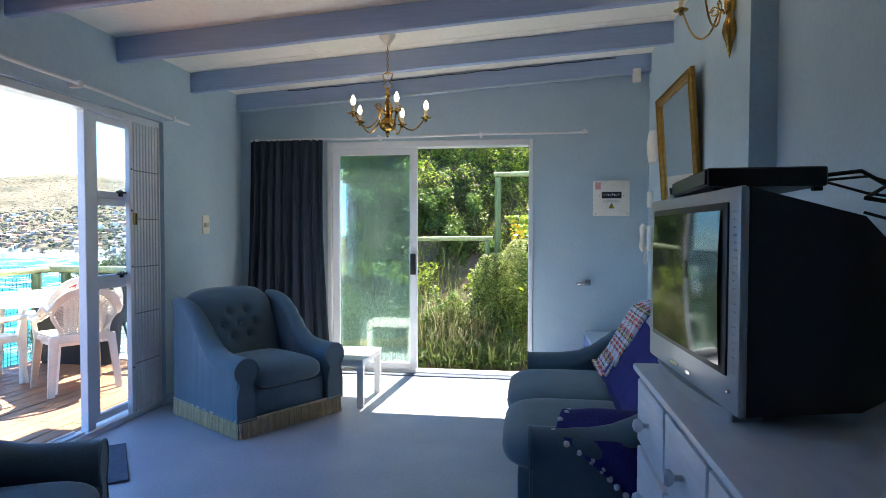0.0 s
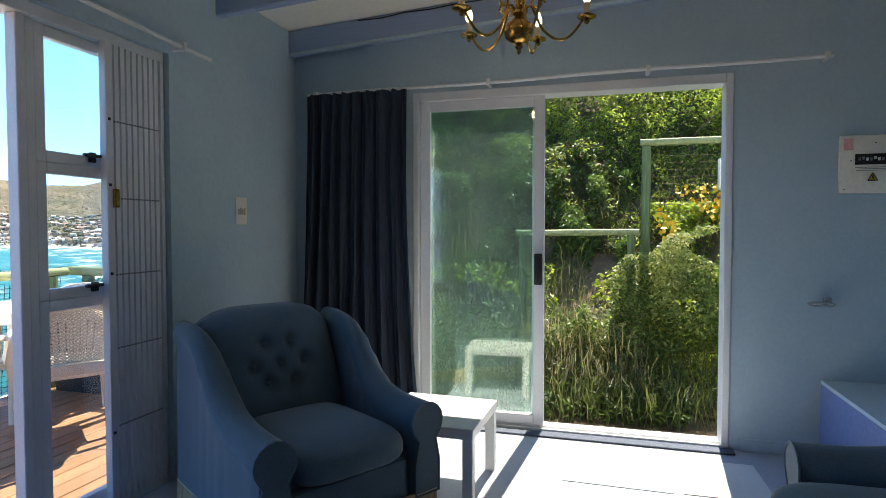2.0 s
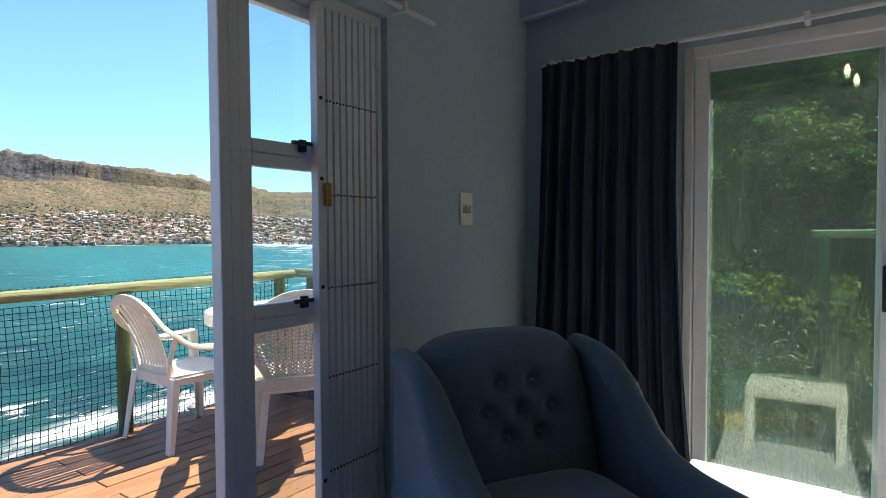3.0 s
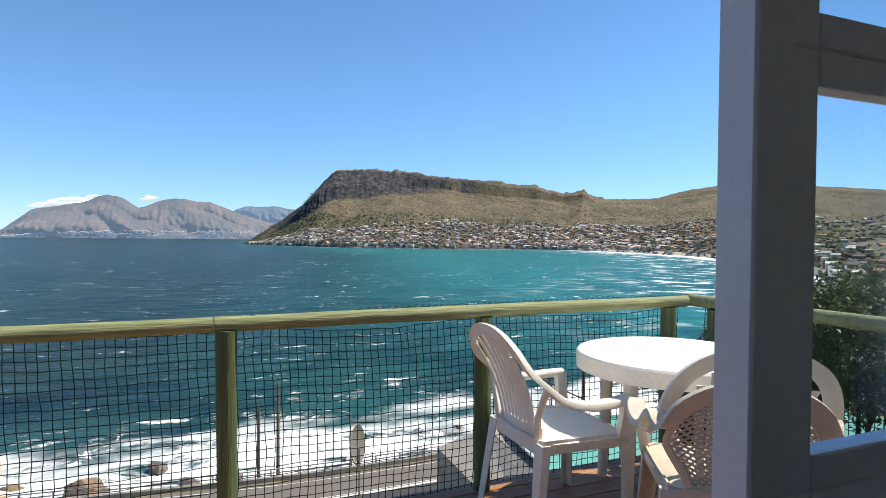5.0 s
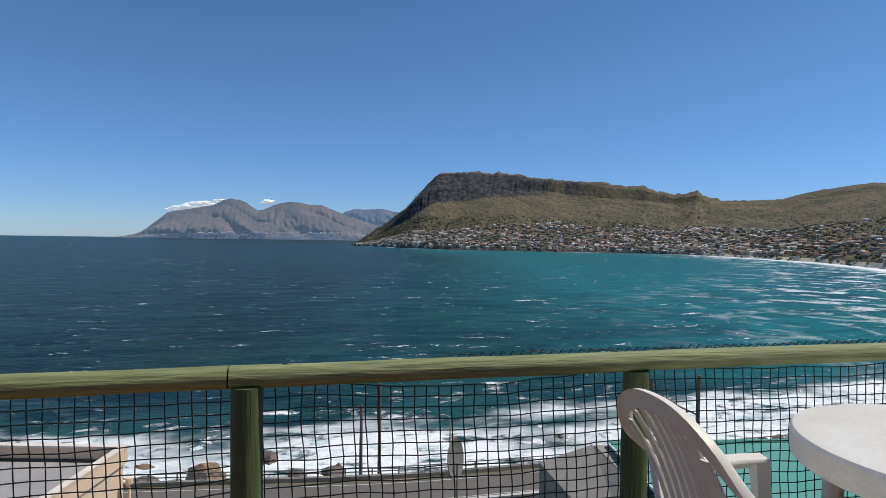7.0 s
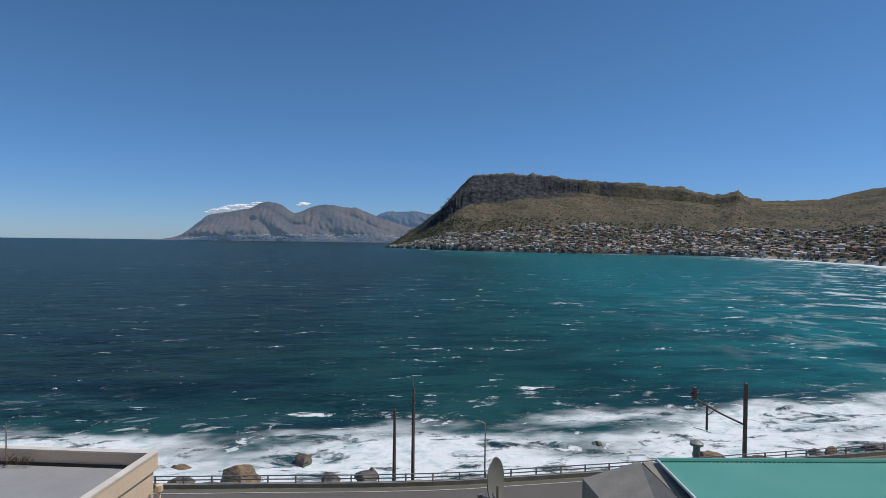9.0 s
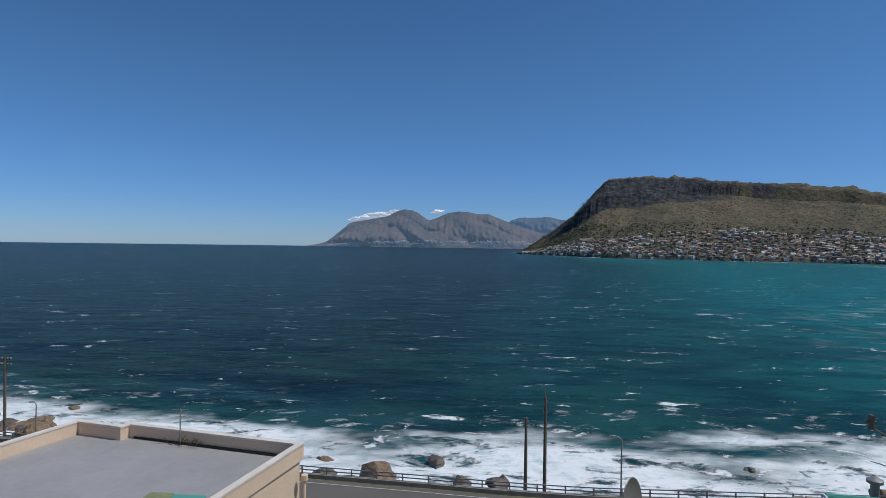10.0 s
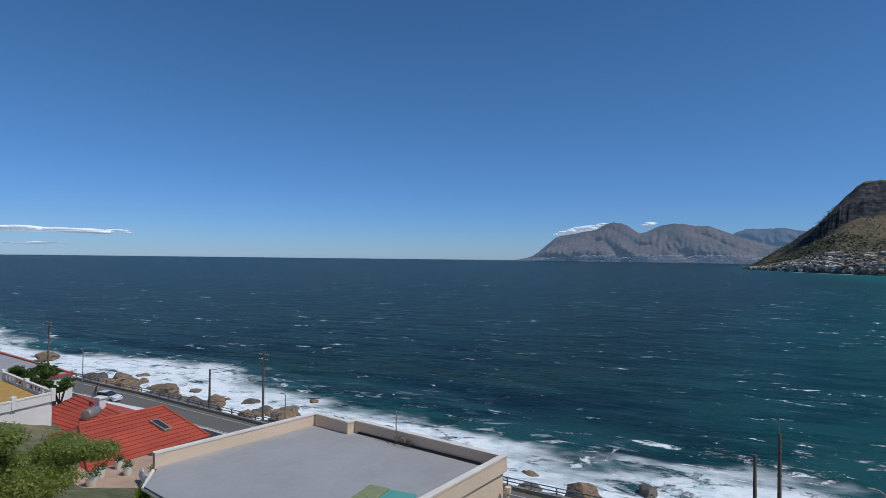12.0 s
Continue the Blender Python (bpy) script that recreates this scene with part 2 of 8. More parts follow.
M_WHOUSE = mat("white_plaster", (0.85, 0.83, 0.77), (0.76, 0.73, 0.67), 0.5, 0.85, fine=0.08)
M_DARKWIN = mat("dark_window", (0.03, 0.04, 0.05), (0.05, 0.06, 0.07), 1, 0.1, fine=0.02)
M_OCHRE = mat("ochre_tile", (0.55, 0.33, 0.08), (0.45, 0.27, 0.07), 1.5, 0.7)
M_PAVE = mat("patio_paving", (0.56, 0.38, 0.26), (0.42, 0.28, 0.20), 0.8, 0.9, fine=0.2)
M_GALV = mat("galvanised_steel", (0.36, 0.35, 0.33), (0.25, 0.23, 0.21), 1.0, 0.5, metal=0.4)
M_POLE = mat("pole_wood", (0.13, 0.10, 0.075), (0.20, 0.16, 0.12), 1.0, 0.85, fine=0.3)
M_CAR = mat("white_car_paint", (0.78, 0.78, 0.78), (0.75, 0.75, 0.75), 1, 0.2, fine=0.01)
M_SAND = mat("beach_sand", (0.62, 0.54, 0.42), (0.52, 0.44, 0.33), 0.02, 0.95, fine=0.1)
M_CLOTH = mat("white_sheet", (0.78, 0.77, 0.75), (0.7, 0.69, 0.67), 3, 0.9)

# ---- mesh tools ----
def bx(bm, a, b, bev=0.0, seg=1):
    r = bmesh.ops.create_cube(bm, size=1)
    v = r["verts"]
    for w in v:
        w.co = Vector([(a[i] + b[i]) / 2 + w.co[i] * (b[i] - a[i]) for i in range(3)])
    if bev:
        ed = list({e for w in v for e in w.link_edges})
        bmesh.ops.bevel(bm, geom=ed, offset=bev, segments=seg, affect="EDGES", profile=0.5)
    return bm


def loft(bm, rings, cap=True, loop=True, wrap=False):
    rows = [[bm.verts.new(p) for p in r] for r in rings]
    n = len(rings[0])
    pairs = list(zip(rows, rows[1:])) + ([(rows[-1], rows[0])] if wrap else [])
    for a, b in pairs:
        for i in range(n if loop else n - 1):
            j = (i + 1) % n
            bm.faces.new((a[i], a[j], b[j], b[i]))
    if cap and loop and not wrap:
        bm.faces.new(rows[0][::-1]), bm.faces.new(rows[-1])
    return bm


def tube(bm, pts, r, n=8, cap=True, flat=1.0):
    pts = [Vector(p) for p in pts]
    rr = r if isinstance(r, (list, tuple)) else [r] * len(pts)
    rings, prev = [], None
    for i, p in enumerate(pts):
        d = (pts[min(i + 1, len(pts) - 1)] - pts[max(i - 1, 0)]).normalized()
        if prev is None:
            prev = d.orthogonal().normalized() if abs(d.z) > 0.9 else Vector((0, 0, 1)).cross(d).normalized()
        u = (prev - d * prev.dot(d)).normalized()
        prev, w = u, d.cross(u)
        rings.append([p + u * (rr[i] * math.cos(2 * math.pi * k / n)) + w * (flat * rr[i] * math.sin(2 * math.pi * k / n)) for k in range(n)])
    return loft(bm, rings, cap)


def lathe(bm, prof, n=16, at=(0, 0, 0)):
    return loft(bm, [[(at[0] + r * math.cos(2 * math.pi * k / n), at[1] + r * math.sin(2 * math.pi * k / n), at[2] + z) for k in range(n)] for r, z in prof])


def cushion(bm, c, s, p=3.5, nu=28, nv=16, sag=0.0):
    def q(t, e):
        return math.copysign(abs(t) ** e, t)
    rings = []
    for j in range(nv + 1):
        v = -math.pi / 2 + math.pi * (0.02 + 0.96 * j / nv)
        ring = []
        for i in range(nu):
            u = 2 * math.pi * i / nu
            x, y, z = q(math.cos(v), 2 / p) * q(math.cos(u), 2 / p), q(math.cos(v), 2 / p) * q(math.sin(u), 2 / p), q(math.sin(v), 2 / 2.4)
            z += sag * (1 - x * x) * (1 - y * y) if z > 0 else 0
            ring.append((c[0] + x * s[0] / 2, c[1] + y * s[1] / 2, c[2] + z * s[2] / 2))
        rings.append(ring)
    return loft(bm, rings)


def to_mesh(name, bm, material, sharp=40):
    me = bpy.data.meshes.new(name)
    bmesh.ops.recalc_face_normals(bm, faces=bm.faces)
    bm.to_mesh(me)
    bm.free()
    for m in material if isinstance(material, (list, tuple)) else [material]:
        me.materials.append(m)
    if sharp:
        me.shade_smooth()
        me.set_sharp_from_angle(angle=radians(sharp))
    return me


def part(name, bm, material, parent, label="", at=None, sharp=40, kind=""):
    ob = new(name, to_mesh(name, bm, material, sharp))
    ob.parent = parent
    if at is not None:
        ob.matrix_basis = at
    return tagged(ob, label=label, kind=kind)


def one(name, bm, material, label="", category="", group="", kind="", at=None, sharp=40):
    ob = new(name, to_mesh(name, bm, material, sharp))
    if at is not None:
        ob.matrix_basis = at
    return tagged(ob, label, category, group, kind)


def thing(name, label, category, at=None, group="", kind=""):
    ob = new(name)
    ob.empty_display_size = 0.1
    if at is not None:
        ob.matrix_basis = at
    return tagged(ob, label, category, group, kind)


def B():
    return bmesh.new()


def raw(name, verts, faces, material, sharp=0):
    me = bpy.data.meshes.new(name)
    me.from_pydata([tuple(v) for v in verts], [], [tuple(f) for f in faces])
    for m in material if isinstance(material, (list, tuple)) else [material]:
        me.materials.append(m)
    if sharp:
        me.shade_smooth()
        me.set_sharp_from_angle(angle=radians(sharp))
    return me


def text(body, size, material, parent, m, name="lettering"):
    c = bpy.data.curves.new(name, "FONT")
    c.body, c.size, c.extrude, c.align_x, c.align_y = body, size, 0.0004, "CENTER", "CENTER"
    c.materials.append(material)
    ob = new(name, c)
    ob.parent = parent
    ob.matrix_basis = m
    return ob

# ---- the room ----
XL, XR, XR2, YB, YS = -3.08, 0.588, 0.71, 5.0, 2.72


def ceil_z(x):
    return 2.545 + 0.0635 * (x - XL)


def struct(name, boxes, material, bev=0.0):
    bm = B()
    for a, b in boxes:
        bx(bm, a, b, bev)
    return one(name, bm, material, kind="structure", sharp=30)


struct("floor", [((XL, -2.2, -0.22), (XR2 + 0.01, 5.02, 0.0))], M_FLOOR)
struct("wall_north", [((XL - 0.16, YB, -0.3), (-2.24, YB + 0.2, 3.0)), ((-0.375, YB, -0.3), (XR + 0.35, YB + 0.2, 3.0)), ((-2.24, YB, 2.10), (-0.375, YB + 0.2, 3.0)), ((-2.24, YB, -0.3), (-0.375, YB + 0.2, 0.0))], M_WALL)
struct("wall_west", [((XL - 0.16, 3.81, -0.22), (XL, YB, 3.0)), ((XL - 0.16, -2.2, -0.22), (XL, 1.35, 3.0)), ((XL - 0.16, 1.35, 2.085), (XL, 3.81, 3.0)), ((XL - 0.16, 1.35, -0.22), (XL, 3.81, -0.01))], M_WALL)
struct("wall_east", [((XR, YS, 0.0), (XR + 0.35, YB, 3.1)), ((XR2, -2.2, -0.22), (XR2 + 0.2, YS, 3.1))], M_WALL)
struct("wall_south", [((XL - 0.16, -2.4, -0.22), (XR2 + 0.2, -2.2, 3.1))], M_WALL)
bm = B()
loft(bm, [[(XL, y, ceil_z(XL)), (XR2, y, ceil_z(XR2)), (XR2, y, 3.02), (XL, y, 3.02)] for y in (-2.2, YB)])
for y in (0.45, 1.65, 2.87, 4.05):
    loft(bm, [[(XL, yy, ceil_z(XL) - 0.003), (XR2, yy, ceil_z(XR2) - 0.003), (XR2, yy, ceil_z(XR2) + 0.001), (XL, yy, ceil_z(XL) + 0.001)] for yy in (y, y + 0.012)])
for x in (-2.0, -0.45):
    loft(bm, [[(xx, y, ceil_z(xx) - 0.0035) for xx in (x, x + 0.012)] + [(xx, y, ceil_z(xx) + 0.001) for xx in (x + 0.012, x)] for y in (-2.19, YB - 0.01)])
one("ceiling", bm, M_CEIL, kind="structure", sharp=20)
struct("roof", [((XL - 0.35, -2.5, 3.1), (XR2 + 0.4, YB + 0.3, 3.2))], M_CONC)

for k, y in enumerate((4.955, 4.195, 3.35, 2.52, 1.69, 0.86, 0.03, -0.8, -1.6)):
    bm = B()
    h = 0.158 if k else 0.155
    w = 0.028 if k else 0.04
    rr = []
    for i in range(15):
        x = XL + (XR - XL) * i / 14
        wob = 0.004 * noise.noise((x * 2, y, 0))
        z1, z0 = ceil_z(x) - 0.002, ceil_z(x) - h + wob
        rr.append([(x, y - w, z1), (x, y - w, z0 + 0.008), (x, y - w + 0.008, z0), (x, y + w - 0.008, z0), (x, y + w, z0 + 0.008), (x, y + w, z1)])
    loft(bm, rr)
    t = thing("ceiling_beam", "blue-painted timber ceiling beam running under the white boards", "beam", group="ceiling beams")
    part("timber", bm, M_BEAM, t)
    if k == 0:
        bm = B()
        tube(bm, [(XL + 0.01 + i * 0.18, y - w - 0.008, ceil_z(XL + i * 0.18) - h - 0.004) for i in range(20)], 0.011, 6)
        part("conduit", bm, M_WALL, t, "blue-painted cable conduit")
        bm = B()
        tube(bm, [(XL + 0.5 + i * 0.16, y - w - 0.006, ceil_z(XL + 0.5 + i * 0.16) - 0.012 - 0.01 * math.sin(i * 1.7) ** 2) for i in range(19)], 0.004, 5)
        part("cable", bm, M_RUBBER, t, "loose black cable")

struct("baseboard", [((XL, 3.82, 0.0), (XL + 0.014, YB, 0.07)), ((XL + 0.014, YB - 0.014, 0.0), (-2.27, YB, 0.07)), ((-0.33, YB - 0.014, 0.0), (XR, YB, 0.07)), ((XR - 0.014, YS, 0.0), (XR, YB - 0.014, 0.07)), ((XR2 - 0.014, -2.2, 0.0), (XR2, YS, 0.07)), ((XL, -2.2, 0.0), (XL + 0.014, 1.3, 0.07))], M_WALL, 0.003)


def sash(parent, name, axis, c, a0, a1, z0, z1, w, d, gmat, label=""):
    """A framed pane in the plane axis=c, from a0 to a1 along the other axis."""
    def P(u, z, t):
        return (u, c + t, z) if axis == "y" else (c + t, u, z)
    bm = B()
    for (u0, u1, v0, v1) in ((a0, a0 + w, z0, z1), (a1 - w, a1, z0, z1), (a0 + w, a1 - w, z0, z0 + w), (a0 + w, a1 - w, z1 - w, z1)):
        bx(bm, P(u0, v0, -d / 2), P(u1, v1, d / 2), 0.003)
    fr = part(name, bm, M_WFRAME, parent, label)
    bm = B()
    bx(bm, P(a0 + w - 0.004, z0 + w - 0.004, -0.003), P(a1 - w + 0.004, z1 - w + 0.004, 0.003))
    g = part("pane", bm, gmat, fr)
    g.visible_shadow = False
    return fr


G1 = glass("door_glass", (0.84, 0.95, 0.93), 0.05, 0.12)
G2 = glass("window_glass", (0.93, 0.97, 0.98), 0.015)

# sliding door to the garden
d1 = thing("door_1", "white aluminium sliding garden door, one leaf slid open", "door", kind="structure")
bm = B()
x0, x1, y0 = -2.24, -0.375, YB
for a, b in (((x0, y0 - 0.012, 0.0), (x0 + 0.04, y0 + 0.12, 2.10)), ((x1 - 0.04, y0 - 0.012, 0.0), (x1, y0 + 0.12, 2.10)), ((x0 + 0.04, y0 - 0.012, 2.045), (x1 - 0.04, y0 + 0.12, 2.10))):
    bx(bm, a, b, 0.004)
for k in range(4):
    bx(bm, (x0 + 0.04, y0 - 0.008 + k * 0.034, 0.0), (x1 - 0.04, y0 + 0.006 + k * 0.034, 0.03 if k else 0.022), 0.002)
part("door_frame", bm, M_WFRAME, d1)
bm = B()
bx(bm, (x0 + 0.04, y0 + 0.01, 0.001), (x1 - 0.04, y0 + 0.12, 0.008))
part("sill", bm, M_WFRAME, d1)
bm = B()
bx(bm, (x0 - 0.02, y0 - 0.10, 0.002), (x1 + 0.02, y0 - 0.014, 0.012), 0.003)
part("threshold_strip", bm, M_MAT, d1, "dark worn threshold strip")
sash(d1, "fixed_leaf", "y", y0 + 0.085, x0 + 0.042, -1.44, 0.032, 2.045, 0.05, 0.03, G1)
lf = sash(d1, "sliding_leaf", "y", y0 + 0.035, x0 + 0.044, -1.41, 0.032, 2.045, 0.062, 0.034, G1)
bm = B()
bx(bm, (-1.468, y0 - 0.014, 0.90), (-1.420, y0 + 0.02, 1.09), 0.006, 2)
part("handle", bm, M_BLACK, lf, "black plastic pull handle")

# opening to the deck: frame, side window and folded gate
d2 = thing("door_2", "wide deck doorway in a white frame with a slim side window", "door", kind="structure")
bm = B()
xa, xb = XL - 0.13, XL - 0.03
for a, b in (((xa, 1.35, 2.035), (xb, 3.81, 2.085)), ((xa, 3.765, -0.01), (xb, 3.81, 2.035)), ((xa, 1.35, -0.01), (xb, 1.395, 2.035)), ((xa, 1.395, -0.01), (xb, 3.765, 0.03))):
    bx(bm, a, b, 0.004)
part("door_frame", bm, M_WFRAME, d2)
bm = B()
bx(bm, (xa + 0.03, 3.085, 0.03), (xb - 0.015, 3.122, 2.035), 0.004)
bx(bm, (xa + 0.035, 3.126, 0.03), (xb - 0.025, 3.165, 2.035), 0.004)
part("mullion", bm, M_WFRAME, d2)
bm = B()
bx(bm, (xa, 1.395, 0.031), (xa + 0.012, 3.06, 0.045), 0.002), bx(bm, (xb - 0.03, 1.395, 0.031), (xb - 0.018, 3.06, 0.045), 0.002)
part("track", bm, M_WFRAME, d2)
for z0, z1, han in ((0.06, 0.955, 0), (0.955, 1.50, 1), (1.50, 2.03, 1)):
    fr = sash(d2, "side_window", "x", XL - 0.08, 3.168, 3.76, z0, z1, 0.045, 0.035, G2)
    if han:
        bm = B()
        bx(bm, (XL - 0.062, 3.40, z0 + 0.018), (XL - 0.045, 3.43, z0 + 0.06), 0.003)
        tube(bm, [(XL - 0.04, 3.36, z0 + 0.045), (XL - 0.035, 3.43, z0 + 0.045), (XL - 0.04, 3.50, z0 + 0.05)], 0.008, 6)
        part("handle", bm, M_BLACK, fr, "black window latch")

gate = thing("security_gate", "white folding steel security gate bunched beside the side window", "gate")
bm = B()
for k in range(17):
    y = 3.475 + k * 0.0165
    dx = 0.0035 if k % 2 else -0.0035
    loft(bm, [[(XL - 0.03 + dx, y, z), (XL - 0.012 + dx, y + 0.002, z), (XL - 0.012 + dx, y + 0.0145, z), (XL - 0.03 + dx, y + 0.013, z)] for z in (0.04, 2.03)])
part("slats", bm, M_WFRAME, gate)
bm = B()
bx(bm, (XL - 0.04, 3.440, 0.035), (XL - 0.002, 3.470, 2.035), 0.003), bx(bm, (XL - 0.04, 3.755, 0.035), (XL - 0.002, 3.764, 2.035), 0.002)
part("end_post", bm, M_WFRAME, gate)
for z in (0.38, 0.72, 1.04, 1.37, 1.70):
    bm = B()
    for k in range(16):
        lathe(bm, [(0.0035, -0.004), (0.0035, 0.002)], 5, (XL - 0.001, 3.483 + k * 0.0165, z + 0.002 * (k % 2)))
    part("rivets", bm, M_BLACK, gate, "row of dark rivets", kind="stuff")
bm = B()
bx(bm, (XL - 0.001, 3.462, 1.33), (XL + 0.018, 3.486, 1.41), 0.003)
part("lock", bm, M_BRASS, gate, "worn brass gate lock")
bm = B()
for z in (0.35, 1.04, 1.42, 1.70):
    bx(bm, (XL - 0.0015, 3.447, z), (XL + 0.004, 3.459, z + 0.012), 0.001)
part("bolts", bm, M_BLACK, gate, kind="stuff")

# ---- things in the room ----
def curtain_rail(p0, p1, label, brackets):
    t = thing("curtain_rail", label, "curtain rail", group="curtain rails")
    bm = B()
    tube(bm, [Vector(p0).lerp(Vector(p1), i / 12) + Vector((0, 0, 0.004 * math.sin(i))) for i in range(13)], 0.011, 8)
    part("rail", bm, M_WFRAME, t)
    for f in brackets:
        p = Vector(p0).lerp(Vector(p1), f)
        bm = B()
        if abs(p.y - 4.93) < 0.1:
            bx(bm, (p.x - 0.012, p.y - 0.02, p.z - 0.02), (p.x + 0.012, YB - 0.001, p.z + 0.02), 0.003)
        else:
            bx(bm, (XL + 0.001, p.y - 0.012, p.z - 0.02), (p.x + 0.02, p.y + 0.012, p.z + 0.02), 0.003)
        part("bracket", bm, M_WFRAME, t)
    return t


curtain_rail((-2.95, 4.93, 2.115), (0.08, 4.93, 2.14), "thin white curtain rail over the garden door", (0.02, 0.4, 0.7, 0.99))
curtain_rail((-3.02, 1.1, 2.19), (-3.02, 4.04, 2.112), "thin white curtain rail over the deck doorway", (0.05, 0.3, 0.62, 0.93))

cur = thing("curtain", "dark navy pleated curtain drawn open beside the garden door", "curtain")
bm = B()
NX, NZ = 150, 26
rings = []
for j in range(NZ + 1):
    f = j / NZ
    z = 2.10 - 2.085 * f
    row = []
    for i in range(NX + 1):
        u = i / NX
        w = 0.62 + 0.18 * f
        x = -2.93 + 0.02 * math.sin(3 * f) - 0.10 * f + u * (w + 0.07 - 0.05 * math.sin(3.1 * f))
        fold = math.sin(u * 2 * math.pi * 9 + 2.2 * math.sin(4 * u) + 0.6 * noise.noise((u * 6, f * 2.5, 0))) * (0.65 + 0.8 * abs(noise.noise((u * 4.3, f * 1.2, 8)))) + 0.35 * math.sin(u * 130 + 3 * f)
        row.append((x, 4.885 + (0.022 + 0.018 * f) * fold + 0.02 * noise.noise((u * 5, f * 3, 4)), z + (0.012 * abs(math.sin(u * 38)) if j == 0 else 0)))
    rings.append(row + [(p[0], p[1] + 0.008, p[2]) for p in row[::-1]])
loft(bm, rings)
part("cloth", bm, M_CURTAIN, cur)
for k in range(13):
    bm = B()
    lathe(bm, [(0.004, 0), (0.013, 0.004), (0.013, 0.02), (0.004, 0.024)], 6)
    part("hook", bm, M_CURTAIN, cur, at=Matrix.Translation((-2.9 + k * 0.051, 4.928, 2.095)))


def sofa(name, label, cat, seats, W, at, BH=0.51, ahead=0.0):
    """Local: front towards -y, width along x, back at +y."""
    t = thing(name, label, cat, at)
    D, hw = 0.86, W / 2
    aw = 0.115
    inner = hw - aw * 1.45
    # base
    bm = B()
    rr = []
    for k, (z, o) in enumerate(((0.10, 0.0), (0.18, 0.0), (0.26, -0.004), (0.31, -0.012))):
        rr.append([(-hw + 0.05 - o, -D / 2 + 0.05 - o, z), (hw - 0.05 + o, -D / 2 + 0.05 - o, z), (hw - 0.05 + o, D / 2 - 0.03, z), (-hw + 0.05 - o, D / 2 - 0.03, z)])
    loft(bm, rr)
    part("base", bm, M_VELVET, t)
    # arms sweep up into the back
    for s in (-1, 1):
        bm = B()
        rings = []
        for k in range(25):
            f = k / 24
            y = -D / 2 + 0.01 + f * (D - 0.03)
            rise = 1 / (1 + math.exp(-(f - 0.56) * 11))
            h = 0.50 + (BH - 0.18) * rise
            r = aw * (0.66 - 0.24 * rise)
            cx = s * (hw - aw * 0.72 + 0.02 * rise)
            if k in (0, 24):
                r *= 0.9
            ring = []
            for a in range(13):
                th = math.radians(-40 + 260 * a / 12)
                ring.append((cx + r * math.cos(th), y, h - r + r * math.sin(th)))
            ring.append((cx - r * 0.80, y, 0.11)), ring.append((cx + r * 0.80, y, 0.11))
            pucker = 0.003 * math.sin(k * 2.6) * (1 if 8 < k < 18 else 0)
            rings.append([(p[0] + s * pucker, p[1], p[2] + pucker) for p in ring])
        loft(bm, rings)
        part("arm", bm, M_VELVET, t)
        bm = B()
        cx, r = s * (hw - aw * 0.72), aw * 0.70
        prof = [(cx + r * math.cos(math.radians(-40 + 260 * a / 12)), 0.50 - r + r * math.sin(math.radians(-40 + 260 * a / 12))) for a in range(13)] + [(cx - r * 0.55, 0.34), (cx - r * 0.80, 0.25), (cx - r * 0.80, 0.11), (cx + r * 0.80, 0.11), (cx + r * 0.80, 0.25), (cx + r * 0.55, 0.34)]
        loft(bm, [[(x * 1.0, y, z) for x, z in prof] for y in (-D / 2 + 0.012, -D / 2 - 0.006)])
        part("arm_front", bm, M_VELVET, t)
        bm = B()
        loop = [(x, -D / 2 - 0.006, z) for x, z in prof]
        tube(bm, loop + [loop[0]], 0.005, 5)
        part("piping", bm, M_VELVET, t)
    # back with button tufting
    bm = B()
    nx, nz = 44 * seats, 30
    buttons = []
    for c in range(seats):
        bc = 0 if seats == 1 else (-0.5 + c) * inner
        buttons += [(bc + dx * 0.13, z) for z, cols in ((0.36 + BH * 0.667, (-0.5, 0.5)), (0.36 + BH * 0.49, (-1, 0, 1)), (0.36 + BH * 0.333, (-0.5, 0.5))) for dx in cols]
    front, rear = [], []
    for j in range(nz + 1):
        f = j / nz
        z = 0.36 + BH * f
        rf, rb = [], []
        for i in range(nx + 1):
            u = -1 + 2 * i / nx
            x = u * (hw - 0.075) * (1 - 0.10 * f / seats)
            crown = -0.075 * abs(u) ** 4 * f
            y = D / 2 - 0.27 + 0.15 * f + 0.045 * (abs(u) ** 4) - 0.05 * math.sin(math.pi * f) * (1 - u * u)
            if seats == 2:
                y += 0.018 * math.exp(-(x / 0.02) ** 2)
            for bxx, bz in buttons:
                q = (x - bxx) ** 2 + (z - bz) ** 2
                y += 0.040 * math.exp(-q / 0.0011) + 0.020 * math.exp(-q / 0.004)
            top = 0.02 * (1 - math.sqrt(max(0.0, 1 - max(0, f - 0.9) ** 2 * 99)))
            rf.append((x, y + top * 3, z + crown))
            rb.append((x, D / 2 - 0.02 + 0.05 * f - top * 1.5, z + crown))
        front.append(rf), rear.append(rb)
    loft(bm, [a + b[::-1] for a, b in zip(front, rear)])
    part("backrest", bm, M_VELVET, t)
    for bxx, bz in buttons:
        f = (bz - 0.36) / BH
        bm = B()
        u = bxx / (hw - 0.075)
        y = D / 2 - 0.27 + 0.15 * f + 0.045 * (abs(u) ** 4) - 0.05 * math.sin(math.pi * f) * (1 - u * u) + 0.036
        cushion(bm, (bxx, y - 0.008, bz), (0.022, 0.014, 0.022), 2.2, 8, 6)
        part("button", bm, M_VELVET, t)
